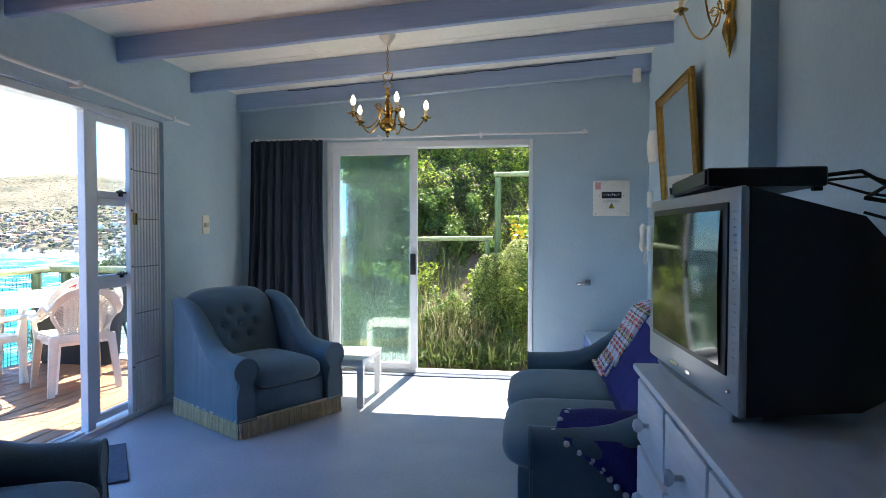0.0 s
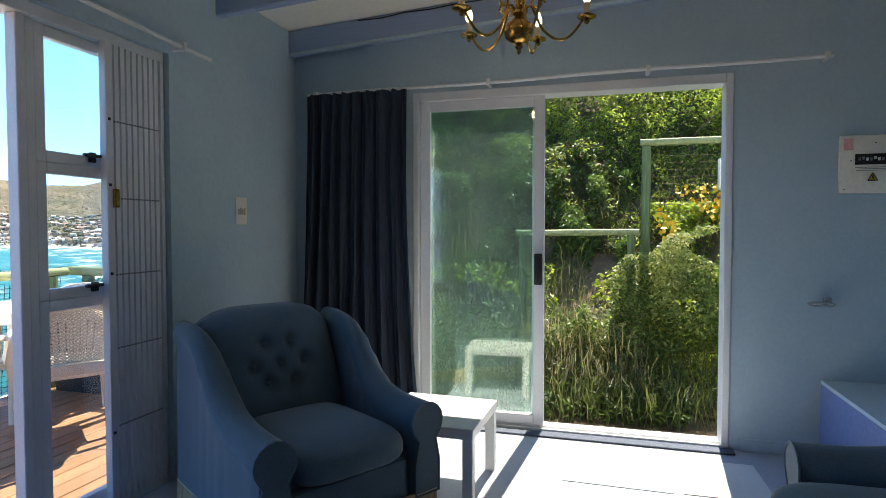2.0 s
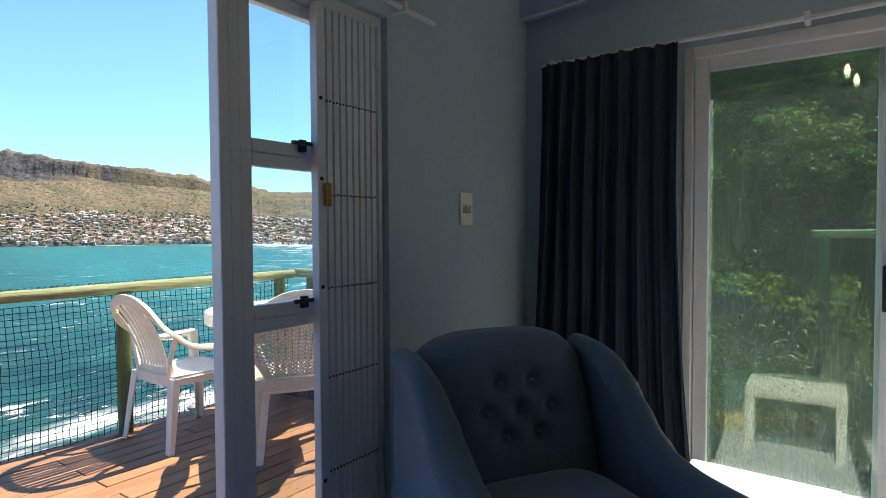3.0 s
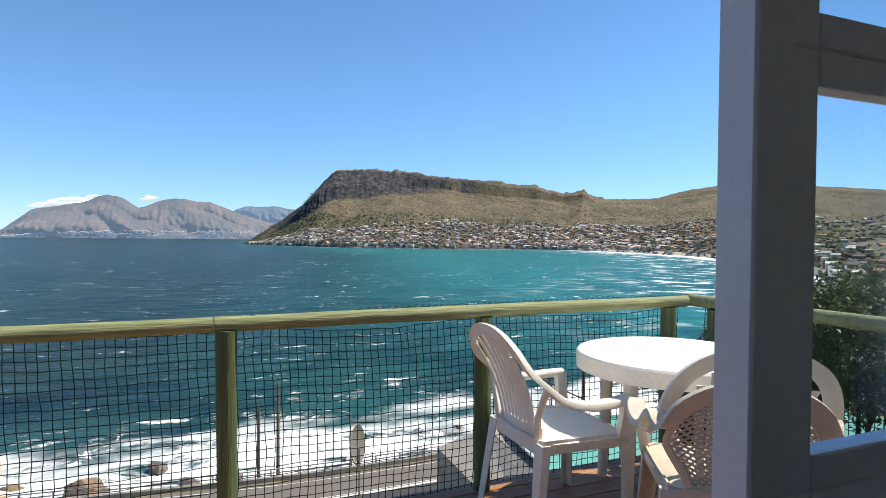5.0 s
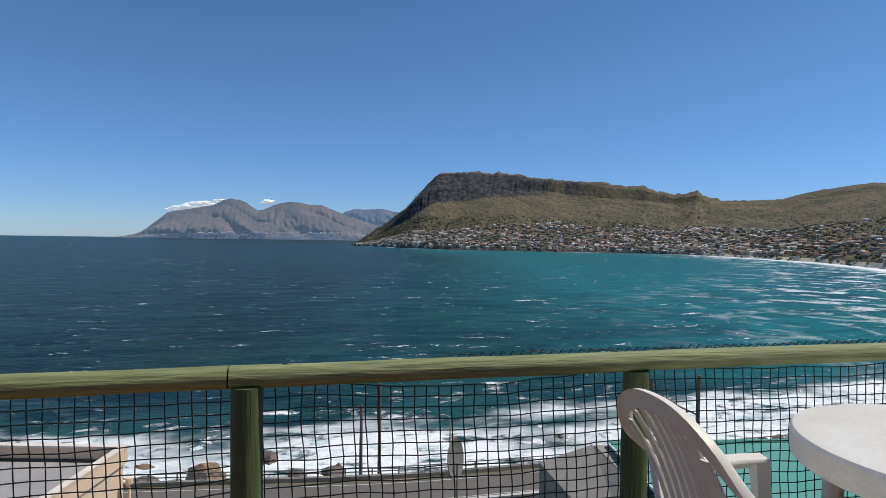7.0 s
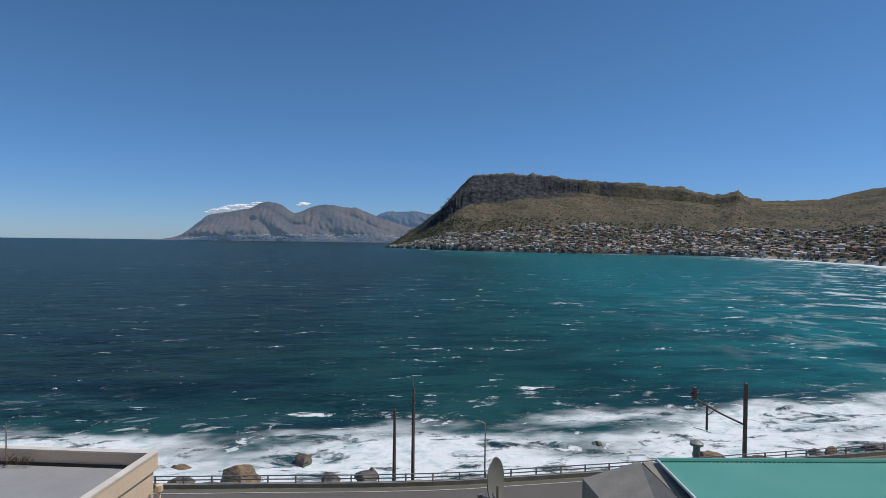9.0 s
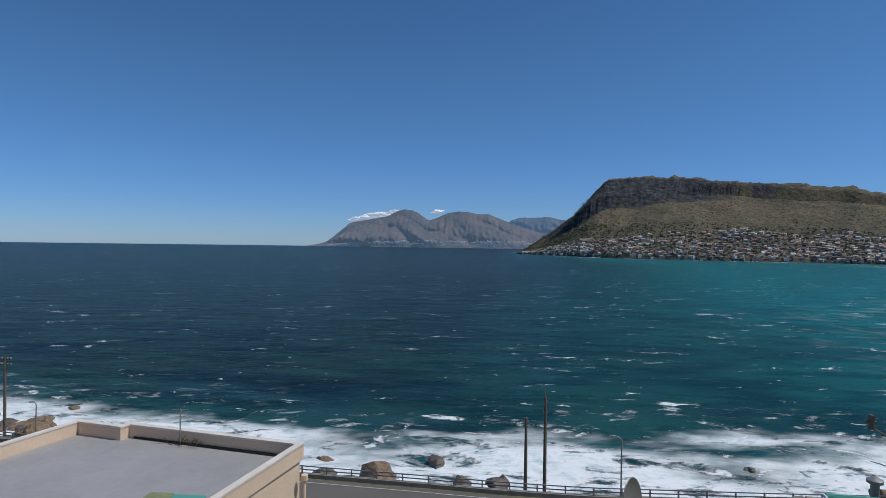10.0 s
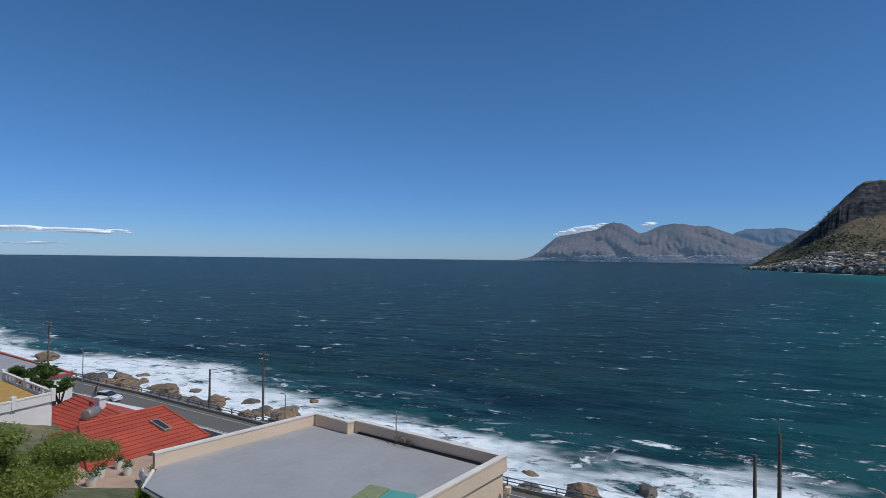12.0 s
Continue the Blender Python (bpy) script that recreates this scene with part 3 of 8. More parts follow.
    for c in range(seats):
        w = 2 * inner / seats
        cx = -inner + w * (c + 0.5)
        bm = B()
        cushion(bm, (cx, -0.135 - ahead / 2, 0.345), (w - 0.006 + ahead, 0.66 + ahead, 0.165), 5.0, 36, 14, 0.12)
        part("seat_cushion", bm, M_VELVET, t)
    bm = B()
    bx(bm, (-inner, -D / 2 + 0.02 - ahead * 0.8, 0.11), (inner, -D / 2 + 0.07, 0.275), 0.012, 2)
    part("front_panel", bm, M_VELVET, t)
    # fringe
    bm = B()
    random.seed(5)
    def strands(p0, p1, nrm):
        L = (Vector(p1) - Vector(p0)).length
        n = int(L / 0.0085)
        for k in range(n):
            p = Vector(p0).lerp(Vector(p1), (k + 0.5) / n)
            dx = (Vector(p1) - Vector(p0)).normalized()
            nv = Vector(nrm)
            sw, out = random.uniform(-0.004, 0.004), random.uniform(0.002, 0.012)
            zb = random.uniform(0.004, 0.014)
            a, b = p + dx * -0.0045, p + dx * 0.0045
            loft(bm, [[a + Vector((0, 0, 0.115)), b + Vector((0, 0, 0.115)), p + nv * 0.006 + Vector((0, 0, 0.115))],
                      [a + dx * sw + nv * out + Vector((0, 0, zb)), b + dx * sw + nv * out + Vector((0, 0, zb)), p + dx * sw + nv * (out + 0.006) + Vector((0, 0, zb))]], cap=False)
    e, g = hw - 0.03, -D / 2 + 0.0
    strands((-e, g, 0), (e, g, 0), (0, -1, 0)), strands((-e, D / 2 - 0.02, 0), (-e, g, 0), (-1, 0, 0)), strands((e, g, 0), (e, D / 2 - 0.02, 0), (1, 0, 0))
    part("fringe", bm, M_FRINGE, t, "cream bullion fringe", sharp=0, kind="stuff")
    bm = B()
    for p0, p1 in (((-e, g), (e, g)), ((-e, D / 2 - 0.02), (-e, g)), ((e, g), (e, D / 2 - 0.02))):
        tube(bm, [(*p0, 0.118), (*p1, 0.118)], 0.008, 6)
    part("braid", bm, M_FRINGE, t)
    bm = B()
    for sx in (-1, 1):
        for sy in (-1, 1):
            lathe(bm, [(0.02, 0.0), (0.026, 0.05), (0.028, 0.102)], 8, (sx * (hw - 0.12), sy * (D / 2 - 0.12), 0))
    part("feet", bm, M_STEMS, t, kind="stuff")
    return t


sofa("armchair", "blue velvet button-back armchair, cream fringe, in front of the curtain", "armchair", 1, 0.86, pose(-2.32, 3.72, 0, 0, 0, 58))
sofa("armchair", "blue velvet armchair with a cream fringe beside the deck doorway", "armchair", 1, 0.86, pose(-2.22, 1.28, 0, 0, 0, 118))
sofa("sofa", "two-seat blue velvet sofa against the wall, partly under blankets", "sofa", 2, 1.66, pose(0.02, 2.93, 0, 0, 0, -90), 0.40, 0.09)


def drape(name, label, u0, u1, v0, v1, fn, material, cat="blanket", nu=40, nv=60, th=0.012, kids=None):
    t = thing(name, label, cat)
    top = [[Vector(fn(u0 + (u1 - u0) * i / nu, v0 + (v1 - v0) * j / nv)) for i in range(nu + 1)] for j in range(nv + 1)]
    verts, faces = [], []
    W = nu + 1
    for row in top:
        verts += row
    nrm = []
    for j in range(nv + 1):
        for i in range(nu + 1):
            a = top[j][min(i + 1, nu)] - top[j][max(i - 1, 0)]
            b = top[min(j + 1, nv)][i] - top[max(j - 1, 0)][i]
            nrm.append(a.cross(b).normalized())
    verts += [v - n * th for v, n in zip(list(verts), nrm)]
    N = W * (nv + 1)
    for j in range(nv):
        for i in range(nu):
            q = j * W + i
            faces += [(q, q + 1, q + W + 1, q + W), (N + q + W, N + q + W + 1, N + q + 1, N + q)]
    edge = [(j * W, (j + 1) * W) for j in range(nv)] + [((j + 1) * W + nu, j * W + nu) for j in range(nv)] + [(i + 1, i) for i in range(nu)] + [(nv * W + i, nv * W + i + 1) for i in range(nu)]
    faces += [(a, b, N + b, N + a) for a, b in edge]
    ob = new("cloth", raw("cloth", verts, faces, material, 60))
    ob.parent = t
    return t, top


def over_sofa(u, v):
    """u along y, v from the front of the seat up over the back."""
    wv = 0.012 * noise.noise((u * 7, v * 6, 1)) + 0.02 * noise.noise((u * 2.5, v * 2, 7))
    if v < 0.5:
        return (-0.39 + v * 0.84, u, 0.455 + wv + 0.02 * v)
    f = (v - 0.5) / 0.5
    if f < 0.8:
        return (0.03 + 0.28 * f, u, 0.48 + 0.42 * f + wv * 0.5)
    g = (f - 0.8) / 0.2
    return (0.256 + 0.14 * g, u, 0.816 + 0.03 * math.sin(g * 3.14) + wv * 0.5)


def plaid_mat():
    m = mat("plaid_wool", (0.7, 0.7, 0.75), None, 30, 0.9, bump=0.004, bscale=150)
    n, l = m.node_tree.nodes, m.node_tree.links
    p = n["Principled BSDF"]
    uv = n.new("ShaderNodeTexCoord")
    sep = n.new("ShaderNodeSeparateXYZ")
    l.new(uv.outputs["Object"], sep.inputs[0])
    diag = n.new("ShaderNodeMath")
    diag.operation = "ADD"
    l.new(sep.outputs["X"], diag.inputs[0]), l.new(sep.outputs["Z"], diag.inputs[1])
    cols = []
    for src, per, seed in ((sep.outputs["Y"], 0.21, 0.0), (diag.outputs[0], 0.24, 0.35)):
        mu = n.new("ShaderNodeMath")
        mu.operation = "MULTIPLY_ADD"
        mu.inputs[1].default_value, mu.inputs[2].default_value = 1 / per, seed + 20
        l.new(src, mu.inputs[0])
        fr = n.new("ShaderNodeMath")
        fr.operation = "FRACT"
        l.new(mu.outputs[0], fr.inputs[0])
        cr = n.new("ShaderNodeValToRGB")
        cr.color_ramp.interpolation = "CONSTANT"
        stops = [(0.0, (0.62, 0.72, 0.86)), (0.22, (0.55, 0.02, 0.03)), (0.30, (0.72, 0.74, 0.78)), (0.36, (0.55, 0.02, 0.03)), (0.46, (0.72, 0.74, 0.78)), (0.52, (0.02, 0.03, 0.12)), (0.58, (0.62, 0.72, 0.86)), (0.70, (0.02, 0.05, 0.04)), (0.76, (0.45, 0.40, 0.08)), (0.84, (0.02, 0.03, 0.10)), (0.90, (0.50, 0.04, 0.04))]
        e = cr.color_ramp.elements
        e[0].position, e[0].color = 0, (*stops[0][1], 1)
        e[1].position, e[1].color = stops[1][0], (*stops[1][1], 1)
        for q, c in stops[2:]:
            k = e.new(q)
            k.color = (*c, 1)
        l.new(fr.outputs[0], cr.inputs[0])
        cols.append(cr.outputs[0])
    wv = n.new("ShaderNodeTexChecker")
    wv.inputs["Scale"].default_value = 85
    l.new(uv.outputs["Object"], wv.inputs["Vector"])
    mx = n.new("ShaderNodeMix")
    mx.data_type = "RGBA"
    l.new(wv.outputs["Fac"], mx.inputs[0]), l.new(cols[0], mx.inputs[6]), l.new(cols[1], mx.inputs[7])
    l.new(mx.outputs[2], p.inputs["Base Color"])
    return m


M_PLAID = plaid_mat()
drape("plaid_blanket", "red, white and blue plaid wool blanket folded over the sofa back", 3.10, 3.52, 0.45, 1.0, lambda u, v: (over_sofa(u, v)[0] - 0.02 - 0.012 * math.sin(v * 9), u + 0.12 * (0.75 - v) + 0.02 * math.sin(v * 7), over_sofa(u, v)[2] + 0.016), M_PLAID)


def navy_fn(u, v):
    x, y, z = over_sofa(u, v)
    return (x - 0.012, y + 0.10 * (0.8 - v), z + 0.012)


nav, top = drape("navy_blanket", "navy crochet blanket with red hearts draped over the sofa", 2.14, 3.19, 0.46, 1.0, navy_fn, M_NAVY, nu=60, nv=60)
def nav_at(u, v, up):
    a, b, c = Vector(navy_fn(u, v)), Vector(navy_fn(u + 0.01, v)), Vector(navy_fn(u, v + 0.01))
    n = (b - a).cross(c - a).normalized()
    if n.x > 0:
        n = -n
    return a + n * up, n
for cu, cv, size, rot in ((2.92, 0.92, 0.11, 0.9), (2.34, 0.74, 0.145, 0.5), (3.02, 0.56, 0.075, 0.3)):
    ring, fill = [], B()
    for k in range(26):
        a = 2 * math.pi * k / 26
        hx, hy = 16 * math.sin(a) ** 3 / 17, (13 * math.cos(a) - 5 * math.cos(2 * a) - 2 * math.cos(3 * a) - math.cos(4 * a)) / 17
        hx, hy = hx * math.cos(rot) - hy * math.sin(rot), hx * math.sin(rot) + hy * math.cos(rot)
        ring.append((cu + hx * size, cv + hy * size * 0.8))
    rows = [[nav_at(cu + (p[0] - cu) * f, cv + (p[1] - cv) * f, 0.020)[0] for p in ring] for f in (1.0, 0.7, 0.4, 0.1)]
    loft(fill, rows, cap=False)
    small = size < 0.09
    if small:
        fill.free()
    else:
        part("heart", fill, M_RED, nav, "red knitted heart", sharp=60)
    for k in range(0, 15 if small else 26):
        p, n = nav_at(*ring[k], 0.022)
        yb = B()
        cushion(yb, (0, 0, 0), (0.024, 0.034, 0.022) if not small else (0.016, 0.022, 0.016), 2, 7, 5)
        part("bobble", yb, M_YARN, nav, "white wool bobble", at=Matrix.Translation(p) @ Matrix.Rotation(k * 0.7, 4, "X"))
# the blanket corner hangs over the near arm
def arm_fn(u, v):
    x = -0.34 + 0.62 * u + 0.10 * (1 - v)
    if v < 0.45:
        f = v / 0.45
        return (x - 0.03 * f, 2.42 - 0.26 * f, 0.475 + 0.055 * math.sin(f * 3.14) + 0.012 * noise.noise((u * 6, v * 5, 2)))
    f = (v - 0.45) / 0.55
    return (x + 0.30 * f * (1 - u), 2.125 - 0.03 * f + 0.014 * math.sin(u * 16), 0.475 - (0.20 + 0.22 * u) * f)
bn, _ = drape("navy_throw", "navy crochet throw with white bobbles hanging over the sofa arm", 0, 1, 0, 1, arm_fn, M_NAVY, nu=40, nv=36)
bm = B()
for k in range(12):
    p = Vector(arm_fn(0.02 + 0.03 * math.sin(k), 0.1 + 0.9 * k / 11))
    cushion(bm, p + Vector((-0.008, -0.006, 0.006)), (0.026, 0.024, 0.026), 2, 7, 5)
part("bobbles", bm, M_YARN, bn, kind="stuff")

# pale plastic sheets lying in the sun
for (xa_, ya_, xb_, yb_), turn_ in (((-0.26, -0.22, 0.26, 0.22), -1.0), ((-0.20, -0.22, 0.20, 0.22), 2.0)):
    bm = B()
    bx(bm, (xa_, ya_, 0.0), (xb_, yb_, 0.004), 0.001)
    at_ = pose(-0.98, 4.54, 0.001, 0, 0, turn_) if turn_ < 0 else pose(-0.49, 4.55, 0.001, 0, 0, turn_)
    one("floor_sheet", bm, M_SHEET if turn_ < 0 else M_WHITE, "pale blue flat sheet lying on the sunlit floor" if turn_ < 0 else "white flat sheet lying on the sunlit floor", "floor mat", at=at_)

# low white table
st = thing("side_table", "low white lacquered side table in the sun by the garden door", "table", pose(-1.83, 4.16, 0, 0, 0, -28 + 26))
bm = B()
bx(bm, (-0.24, -0.24, 0.305), (0.24, 0.24, 0.355), 0.003)
part("tabletop", bm, M_WHITE, st)
for sx in (-1, 1):
    for sy in (-1, 1):
        bm = B()
        bx(bm, (sx * 0.214 - 0.024, sy * 0.214 - 0.024, 0.0), (sx * 0.214 + 0.024, sy * 0.214 + 0.024, 0.305), 0.002)
        part("leg", bm, M_WHITE, st)

# blue corner cabinet
cb = thing("corner_cabinet", "low blue open cabinet with pale edges behind the sofa", "cabinet", pose(0, 0, 0))
bm = B()
bx(bm, (0.06, 4.1, 0.415), (0.54, 4.95, 0.435), 0.002)
part("top", bm, M_WALL, cb)
for x in (0.06, 0.19, 0.52):
    bm = B()
    bx(bm, (x, 4.1, 0.0), (x + 0.018, 4.95, 0.415), 0.001)
    part("side", bm, M_BLUEBOX, cb)
bm = B()
bx(bm, (0.08, 4.11, 0.0), (0.19, 4.93, 0.41)), bx(bm, (0.21, 4.11, 0.0), (0.52, 4.93, 0.41))
part("panel", bm, M_BLUEBOX, cb)
bm = B()
bx(bm, (0.058, 4.092, 0.0), (0.064, 4.10, 0.436)), bx(bm, (0.064, 4.092, 0.43), (0.54, 4.10, 0.437)), bx(bm, (0.192, 4.092, 0.0), (0.200, 4.10, 0.43))
part("edging", bm, M_WHITE, cb, "pale edging strip")

# chest of drawers
ch = thing("chest_of_drawers", "pale blue-white painted chest of drawers with round wooden knobs", "chest of drawers")
Y0, Y1, XF = 0.32, 1.96, -0.025
bm = B()
bx(bm, (XF, Y0 + 0.02, 0.05), (XR2 - 0.03, Y1 - 0.02, 0.795), 0.003), bx(bm, (XF + 0.03, Y0 + 0.04, 0.0), (XR2 - 0.05, Y1 - 0.04, 0.05))
part("body", bm, M_WPAINT, ch)
bm = B()
bx(bm, (XF - 0.028, Y0, 0.795), (XR2 - 0.02, Y1, 0.82), 0.007, 2)
part("top", bm, M_WPAINT, ch, "worn grey-white top")
for zi, (z0, z1) in enumerate(((0.56, 0.775), (0.32, 0.54), (0.08, 0.30))):
    cols = [(Y1 - 0.42, Y1 - 0.04), (Y1 - 0.82, Y1 - 0.44), (Y0 + 0.04, Y1 - 0.84)]
    for ya, yb in cols:
        bm = B()
        bx(bm, (XF - 0.018, ya, z0), (XF - 0.0005, yb, z1), 0.005, 2)
        dr = part("drawer", bm, M_WPAINT, ch)
        bm = B()
        lathe(bm, [(0.008, 0), (0.008, 0.018), (0.019, 0.026), (0.022, 0.036), (0.017, 0.046), (0.004, 0.05)], 14)
        bm.transform(Matrix.Translation((XF - 0.018, (ya + yb) / 2, (z0 + z1) / 2)) @ Matrix.Rotation(radians(-90), 4, "Y"))
        part("knob", bm, M_WPAINT, dr)

# television
tv = thing("television", "silver and black tube television on the chest of drawers, switched off", "television", pose(0.03, 1.61, 0.82, 0, 0, 3.5))
bm = B()
bx(bm, (0.0, -0.375, 0.03), (0.024, 0.375, 0.57), 0.010, 2)
hole = []
part("bezel", bm, M_SILVER, tv)
bm = B()
bx(bm, (-0.006, -0.315, 0.115), (0.02, 0.315, 0.535), 0.006, 2)
part("screen_surround", bm, M_BLACK, tv)
bm = B()
rows = []
for j in range(13):
    v = -1 + j / 6
    rows.append([(-0.010 - 0.012 * (1 - u * u * 0.5 - v * v * 0.5), u * 0.285, 0.325 + v * 0.19) for u in [-1 + i / 7 for i in range(15)]])
loft(bm, rows, cap=False, loop=False)
part("screen", bm, M_CRT, tv, "dark curved screen glass")
bm = B()
loft(bm, [[(0.0242, -0.372, 0.033), (0.0242, 0.372, 0.033), (0.0242, 0.372, 0.566), (0.0242, -0.372, 0.566)], [(0.07, -0.362, 0.035), (0.07, 0.362, 0.035), (0.07, 0.362, 0.555), (0.07, -0.362, 0.555)], [(0.30, -0.33, 0.04), (0.30, 0.33, 0.04), (0.30, 0.33, 0.50), (0.30, -0.33, 0.50)], [(0.42, -0.24, 0.05), (0.42, 0.24, 0.05), (0.42, 0.24, 0.43), (0.42, -0.24, 0.43)], [(0.52, -0.18, 0.10), (0.52, 0.18, 0.10), (0.52, 0.18, 0.36), (0.52, -0.18, 0.36)]])
part("rear_housing", bm, M_BLACK, tv)
bm = B()
lp = [(-0.035 * math.cos(a) + 0.02, 0.30 * math.sin(a)) for a in [math.pi * (-0.5 + k / 16) for k in range(17)]]
loft(bm, [[(x, y, z) for x, y in lp] + [(0.10, 0.28, z), (0.10, -0.28, z)] for z in (0.0, 0.03)])
part("foot", bm, M_SILVER, tv)
bm = B()
bx(bm, (-0.004, -0.06, 0.055), (0.002, -0.02, 0.066), 0.001), bx(bm, (-0.004, 0.05, 0.055), (0.002, 0.12, 0.066), 0.001)
part("buttons", bm, M_CHROME, tv, kind="stuff")
bm = B()
lathe(bm, [(0.006, 0), (0.006, 0.006)], 8, (-0.004, -0.33, 0.08))
part("power_button", bm, M_CHROME, tv)
bm = B()
for s in (-1, 1):
    for i in range(22):
        for j in range(4):
            bx(bm, (-0.0012, s * 0.345 - 0.014 + j * 0.007, 0.13 + i * 0.018), (0.001, s * 0.345 - 0.0125 + j * 0.007, 0.134 + i * 0.018))
part("speaker_grille", bm, M_SILVER, tv, kind="stuff")

dv = thing("set_top_box", "flat black set-top box lying on the television", "set-top box", pose(0.06, 1.62, 1.392, 0, 0, -3))
bm = B()
bx(bm, (-0.02, -0.22, 0.006), (0.26, 0.23, 0.055), 0.004)
part("case", bm, M_BLACK, dv)
bm = B()
bx(bm, (-0.026, -0.215, 0.012), (-0.020, 0.225, 0.05), 0.002)
part("front_panel", bm, M_BLACK, dv)
bm = B()
for sx in (0.0, 0.24):
    for sy in (-0.19, 0.2):
        bx(bm, (sx, sy, -0.004), (sx + 0.02, sy + 0.02, 0.006))
part("feet", bm, M_RUBBER, dv, kind="stuff")
bm = B()
tube(bm, [(0.32, 1.50, 1.43), (0.42, 1.46, 1.44), (0.46, 1.42, 1.40), (0.38, 1.36, 1.365), (0.47, 1.30, 1.34), (0.60, 1.22, 1.22), (0.69, 1.12, 1.05), (0.69, 1.0, 0.84)], 0.006, 6)
tube(bm, [(0.32, 1.47, 1.42), (0.40, 1.40, 1.38), (0.50, 1.38, 1.36), (0.44, 1.30, 1.30), (0.36, 1.33, 1.33)], 0.004, 6)
tube(bm, [(0.33, 1.53, 1.42), (0.46, 1.50, 1.43), (0.50, 1.47, 1.41), (0.42, 1.44, 1.37)], 0.004, 6)
tube(bm, [(0.42, 1.2, 0.824), (0.46, 0.95, 0.825), (0.55, 0.8, 0.824), (0.66, 0.75, 0.824)], 0.005, 6)
one("cables", bm, M_RUBBER, "loose black cables behind the television", "cable")

# mirror on the wall
mi = thing("wall_mirror", "gilt-framed rectangular mirror leaning out from the wall", "mirror", pose(0.571, 3.87, 1.675, 0, -4.0, 0))
bm = B()
W2, H2 = 0.45, 0.58
prof = [(0.0, 0.0), (0.0, -0.022), (0.018, -0.034), (0.034, -0.024), (0.048, -0.030), (0.062, -0.018), (0.066, 0.0)]
rings = []
for sy, sz in ((-1, -1), (1, -1), (1, 1), (-1, 1)):
    rings.append([(x, sy * (W2 - d), sz * (H2 - d)) for d, x in prof])
loft(bm, rings, cap=False, loop=True, wrap=True)
fr = part("frame", bm, M_GOLD, mi, sharp=30)
bm = B()
bx(bm, (-0.012, -W2 + 0.055, -H2 + 0.055), (-0.006, W2 - 0.055, H2 - 0.055))
part("glass", bm, M_MIRROR, mi)
bm = B()
for k in range(92):
    z = -H2 + 0.02 + k * (2 * H2 - 0.04) / 91
    for s in (-1, 1):
        bx(bm, (-0.0375, s * (W2 - 0.018) - 0.007, z - 0.0035), (-0.030, s * (W2 - 0.018) + 0.007, z + 0.0035))
for k in range(72):
    y = -W2 + 0.02 + k * (2 * W2 - 0.04) / 71
    for s in (-1, 1):
        bx(bm, (-0.0375, y - 0.0035, s * (H2 - 0.018) - 0.007), (-0.030, y + 0.0035, s * (H2 - 0.018) + 0.007))
part("beading", bm, M_GOLD, mi, kind="stuff", sharp=0)
bm = B()
bx(bm, (0.0, -W2 + 0.03, -H2 + 0.03), (0.006, W2 - 0.03, H2 - 0.03))
part("backing", bm, M_STEMS, mi)


def bulb_arm(t, base, out, drop, rise, r=0.0055):
    """A curved brass arm from base towards base+out, with pan, sleeve and flame bulb."""
    b, o = Vector(base), Vector(out)
    bm = B()
    pts = []
    for k in range(17):
        f = k / 16
        pts.append(b + o * f + Vector((0, 0, -drop * math.sin(math.pi * min(1, f * 1.05)) * (0.4 + 0.75 * f) + rise * f ** 2.2 + 0.05 * math.exp(-((f - 0.12) / 0.1) ** 2))))
    tube(bm, pts, r, 8)
    sc = [b + o * 0.22 + o.normalized() * 0.028 * math.cos(a) * (1 - a / 14) + Vector((0, 0, 0.035 + 0.028 * math.sin(a) * (1 - a / 14))) for a in [k * 0.6 for k in range(14)]]
    tube(bm, sc, r * 0.8, 6)
    arm = part("arm", bm, M_BRASS, t)
    e = pts[-1]
    bm = B()
    lathe(bm, [(0.006, -0.02), (0.012, -0.012), (0.006, -0.004), (0.036, 0.004), (0.038, 0.008), (0.014, 0.010), (0.014, 0.02)], 16, e)
    part("drip_pan", bm, M_BRASS, arm)
    bm = B()
    lathe(bm, [(0.0125, 0.01), (0.013, 0.06), (0.009, 0.062)], 12, e)
    part("candle_sleeve", bm, M_CANDLE, arm)
    bm = B()
    lathe(bm, [(0.006, 0.06), (0.013, 0.072), (0.0165, 0.085), (0.013, 0.102), (0.006, 0.118), (0.0015, 0.126)], 12, e)
    part("bulb", bm, M_BULB, arm)


cd = thing("chandelier", "five-armed brass chandelier with lit candle bulbs on a chain", "chandelier")
CX, CY = -1.385, 3.79
ZC = ceil_z(CX)
bm = B()
lathe(bm, [(0.055, -0.001), (0.055, -0.035), (0.035, -0.055), (0.012, -0.085), (0.006, -0.095)], 16, (CX, CY, ZC))
part("ceiling_rose", bm, M_PLASTIC, cd)
bm = B()
z, k = ZC - 0.09, 0
while z > 2.385:
    pts = []
    for a in range(11):
        th = 2 * math.pi * a / 10
        u, w = 0.0075 * math.cos(th), 0.016 * math.sin(th)
        pts.append((CX + (u if k % 2 else 0), CY + (0 if k % 2 else u), z - 0.016 + w))
    tube(bm, pts, 0.002, 5)
    z -= 0.024
    k += 1
part("chain", bm, M_BRASS, cd)
bm = B()
for s in (-1, 1):
    tube(bm, [(CX, CY, 2.385), (CX + s * 0.035, CY, 2.37), (CX + s * 0.028, CY, 2.34), (CX + s * 0.012, CY, 2.315), (CX + s * 0.03, CY, 2.30), (CX + s * 0.03, CY, 2.285), (CX, CY, 2.27)], 0.005, 6)
part("loop", bm, M_BRASS, cd)
bm = B()
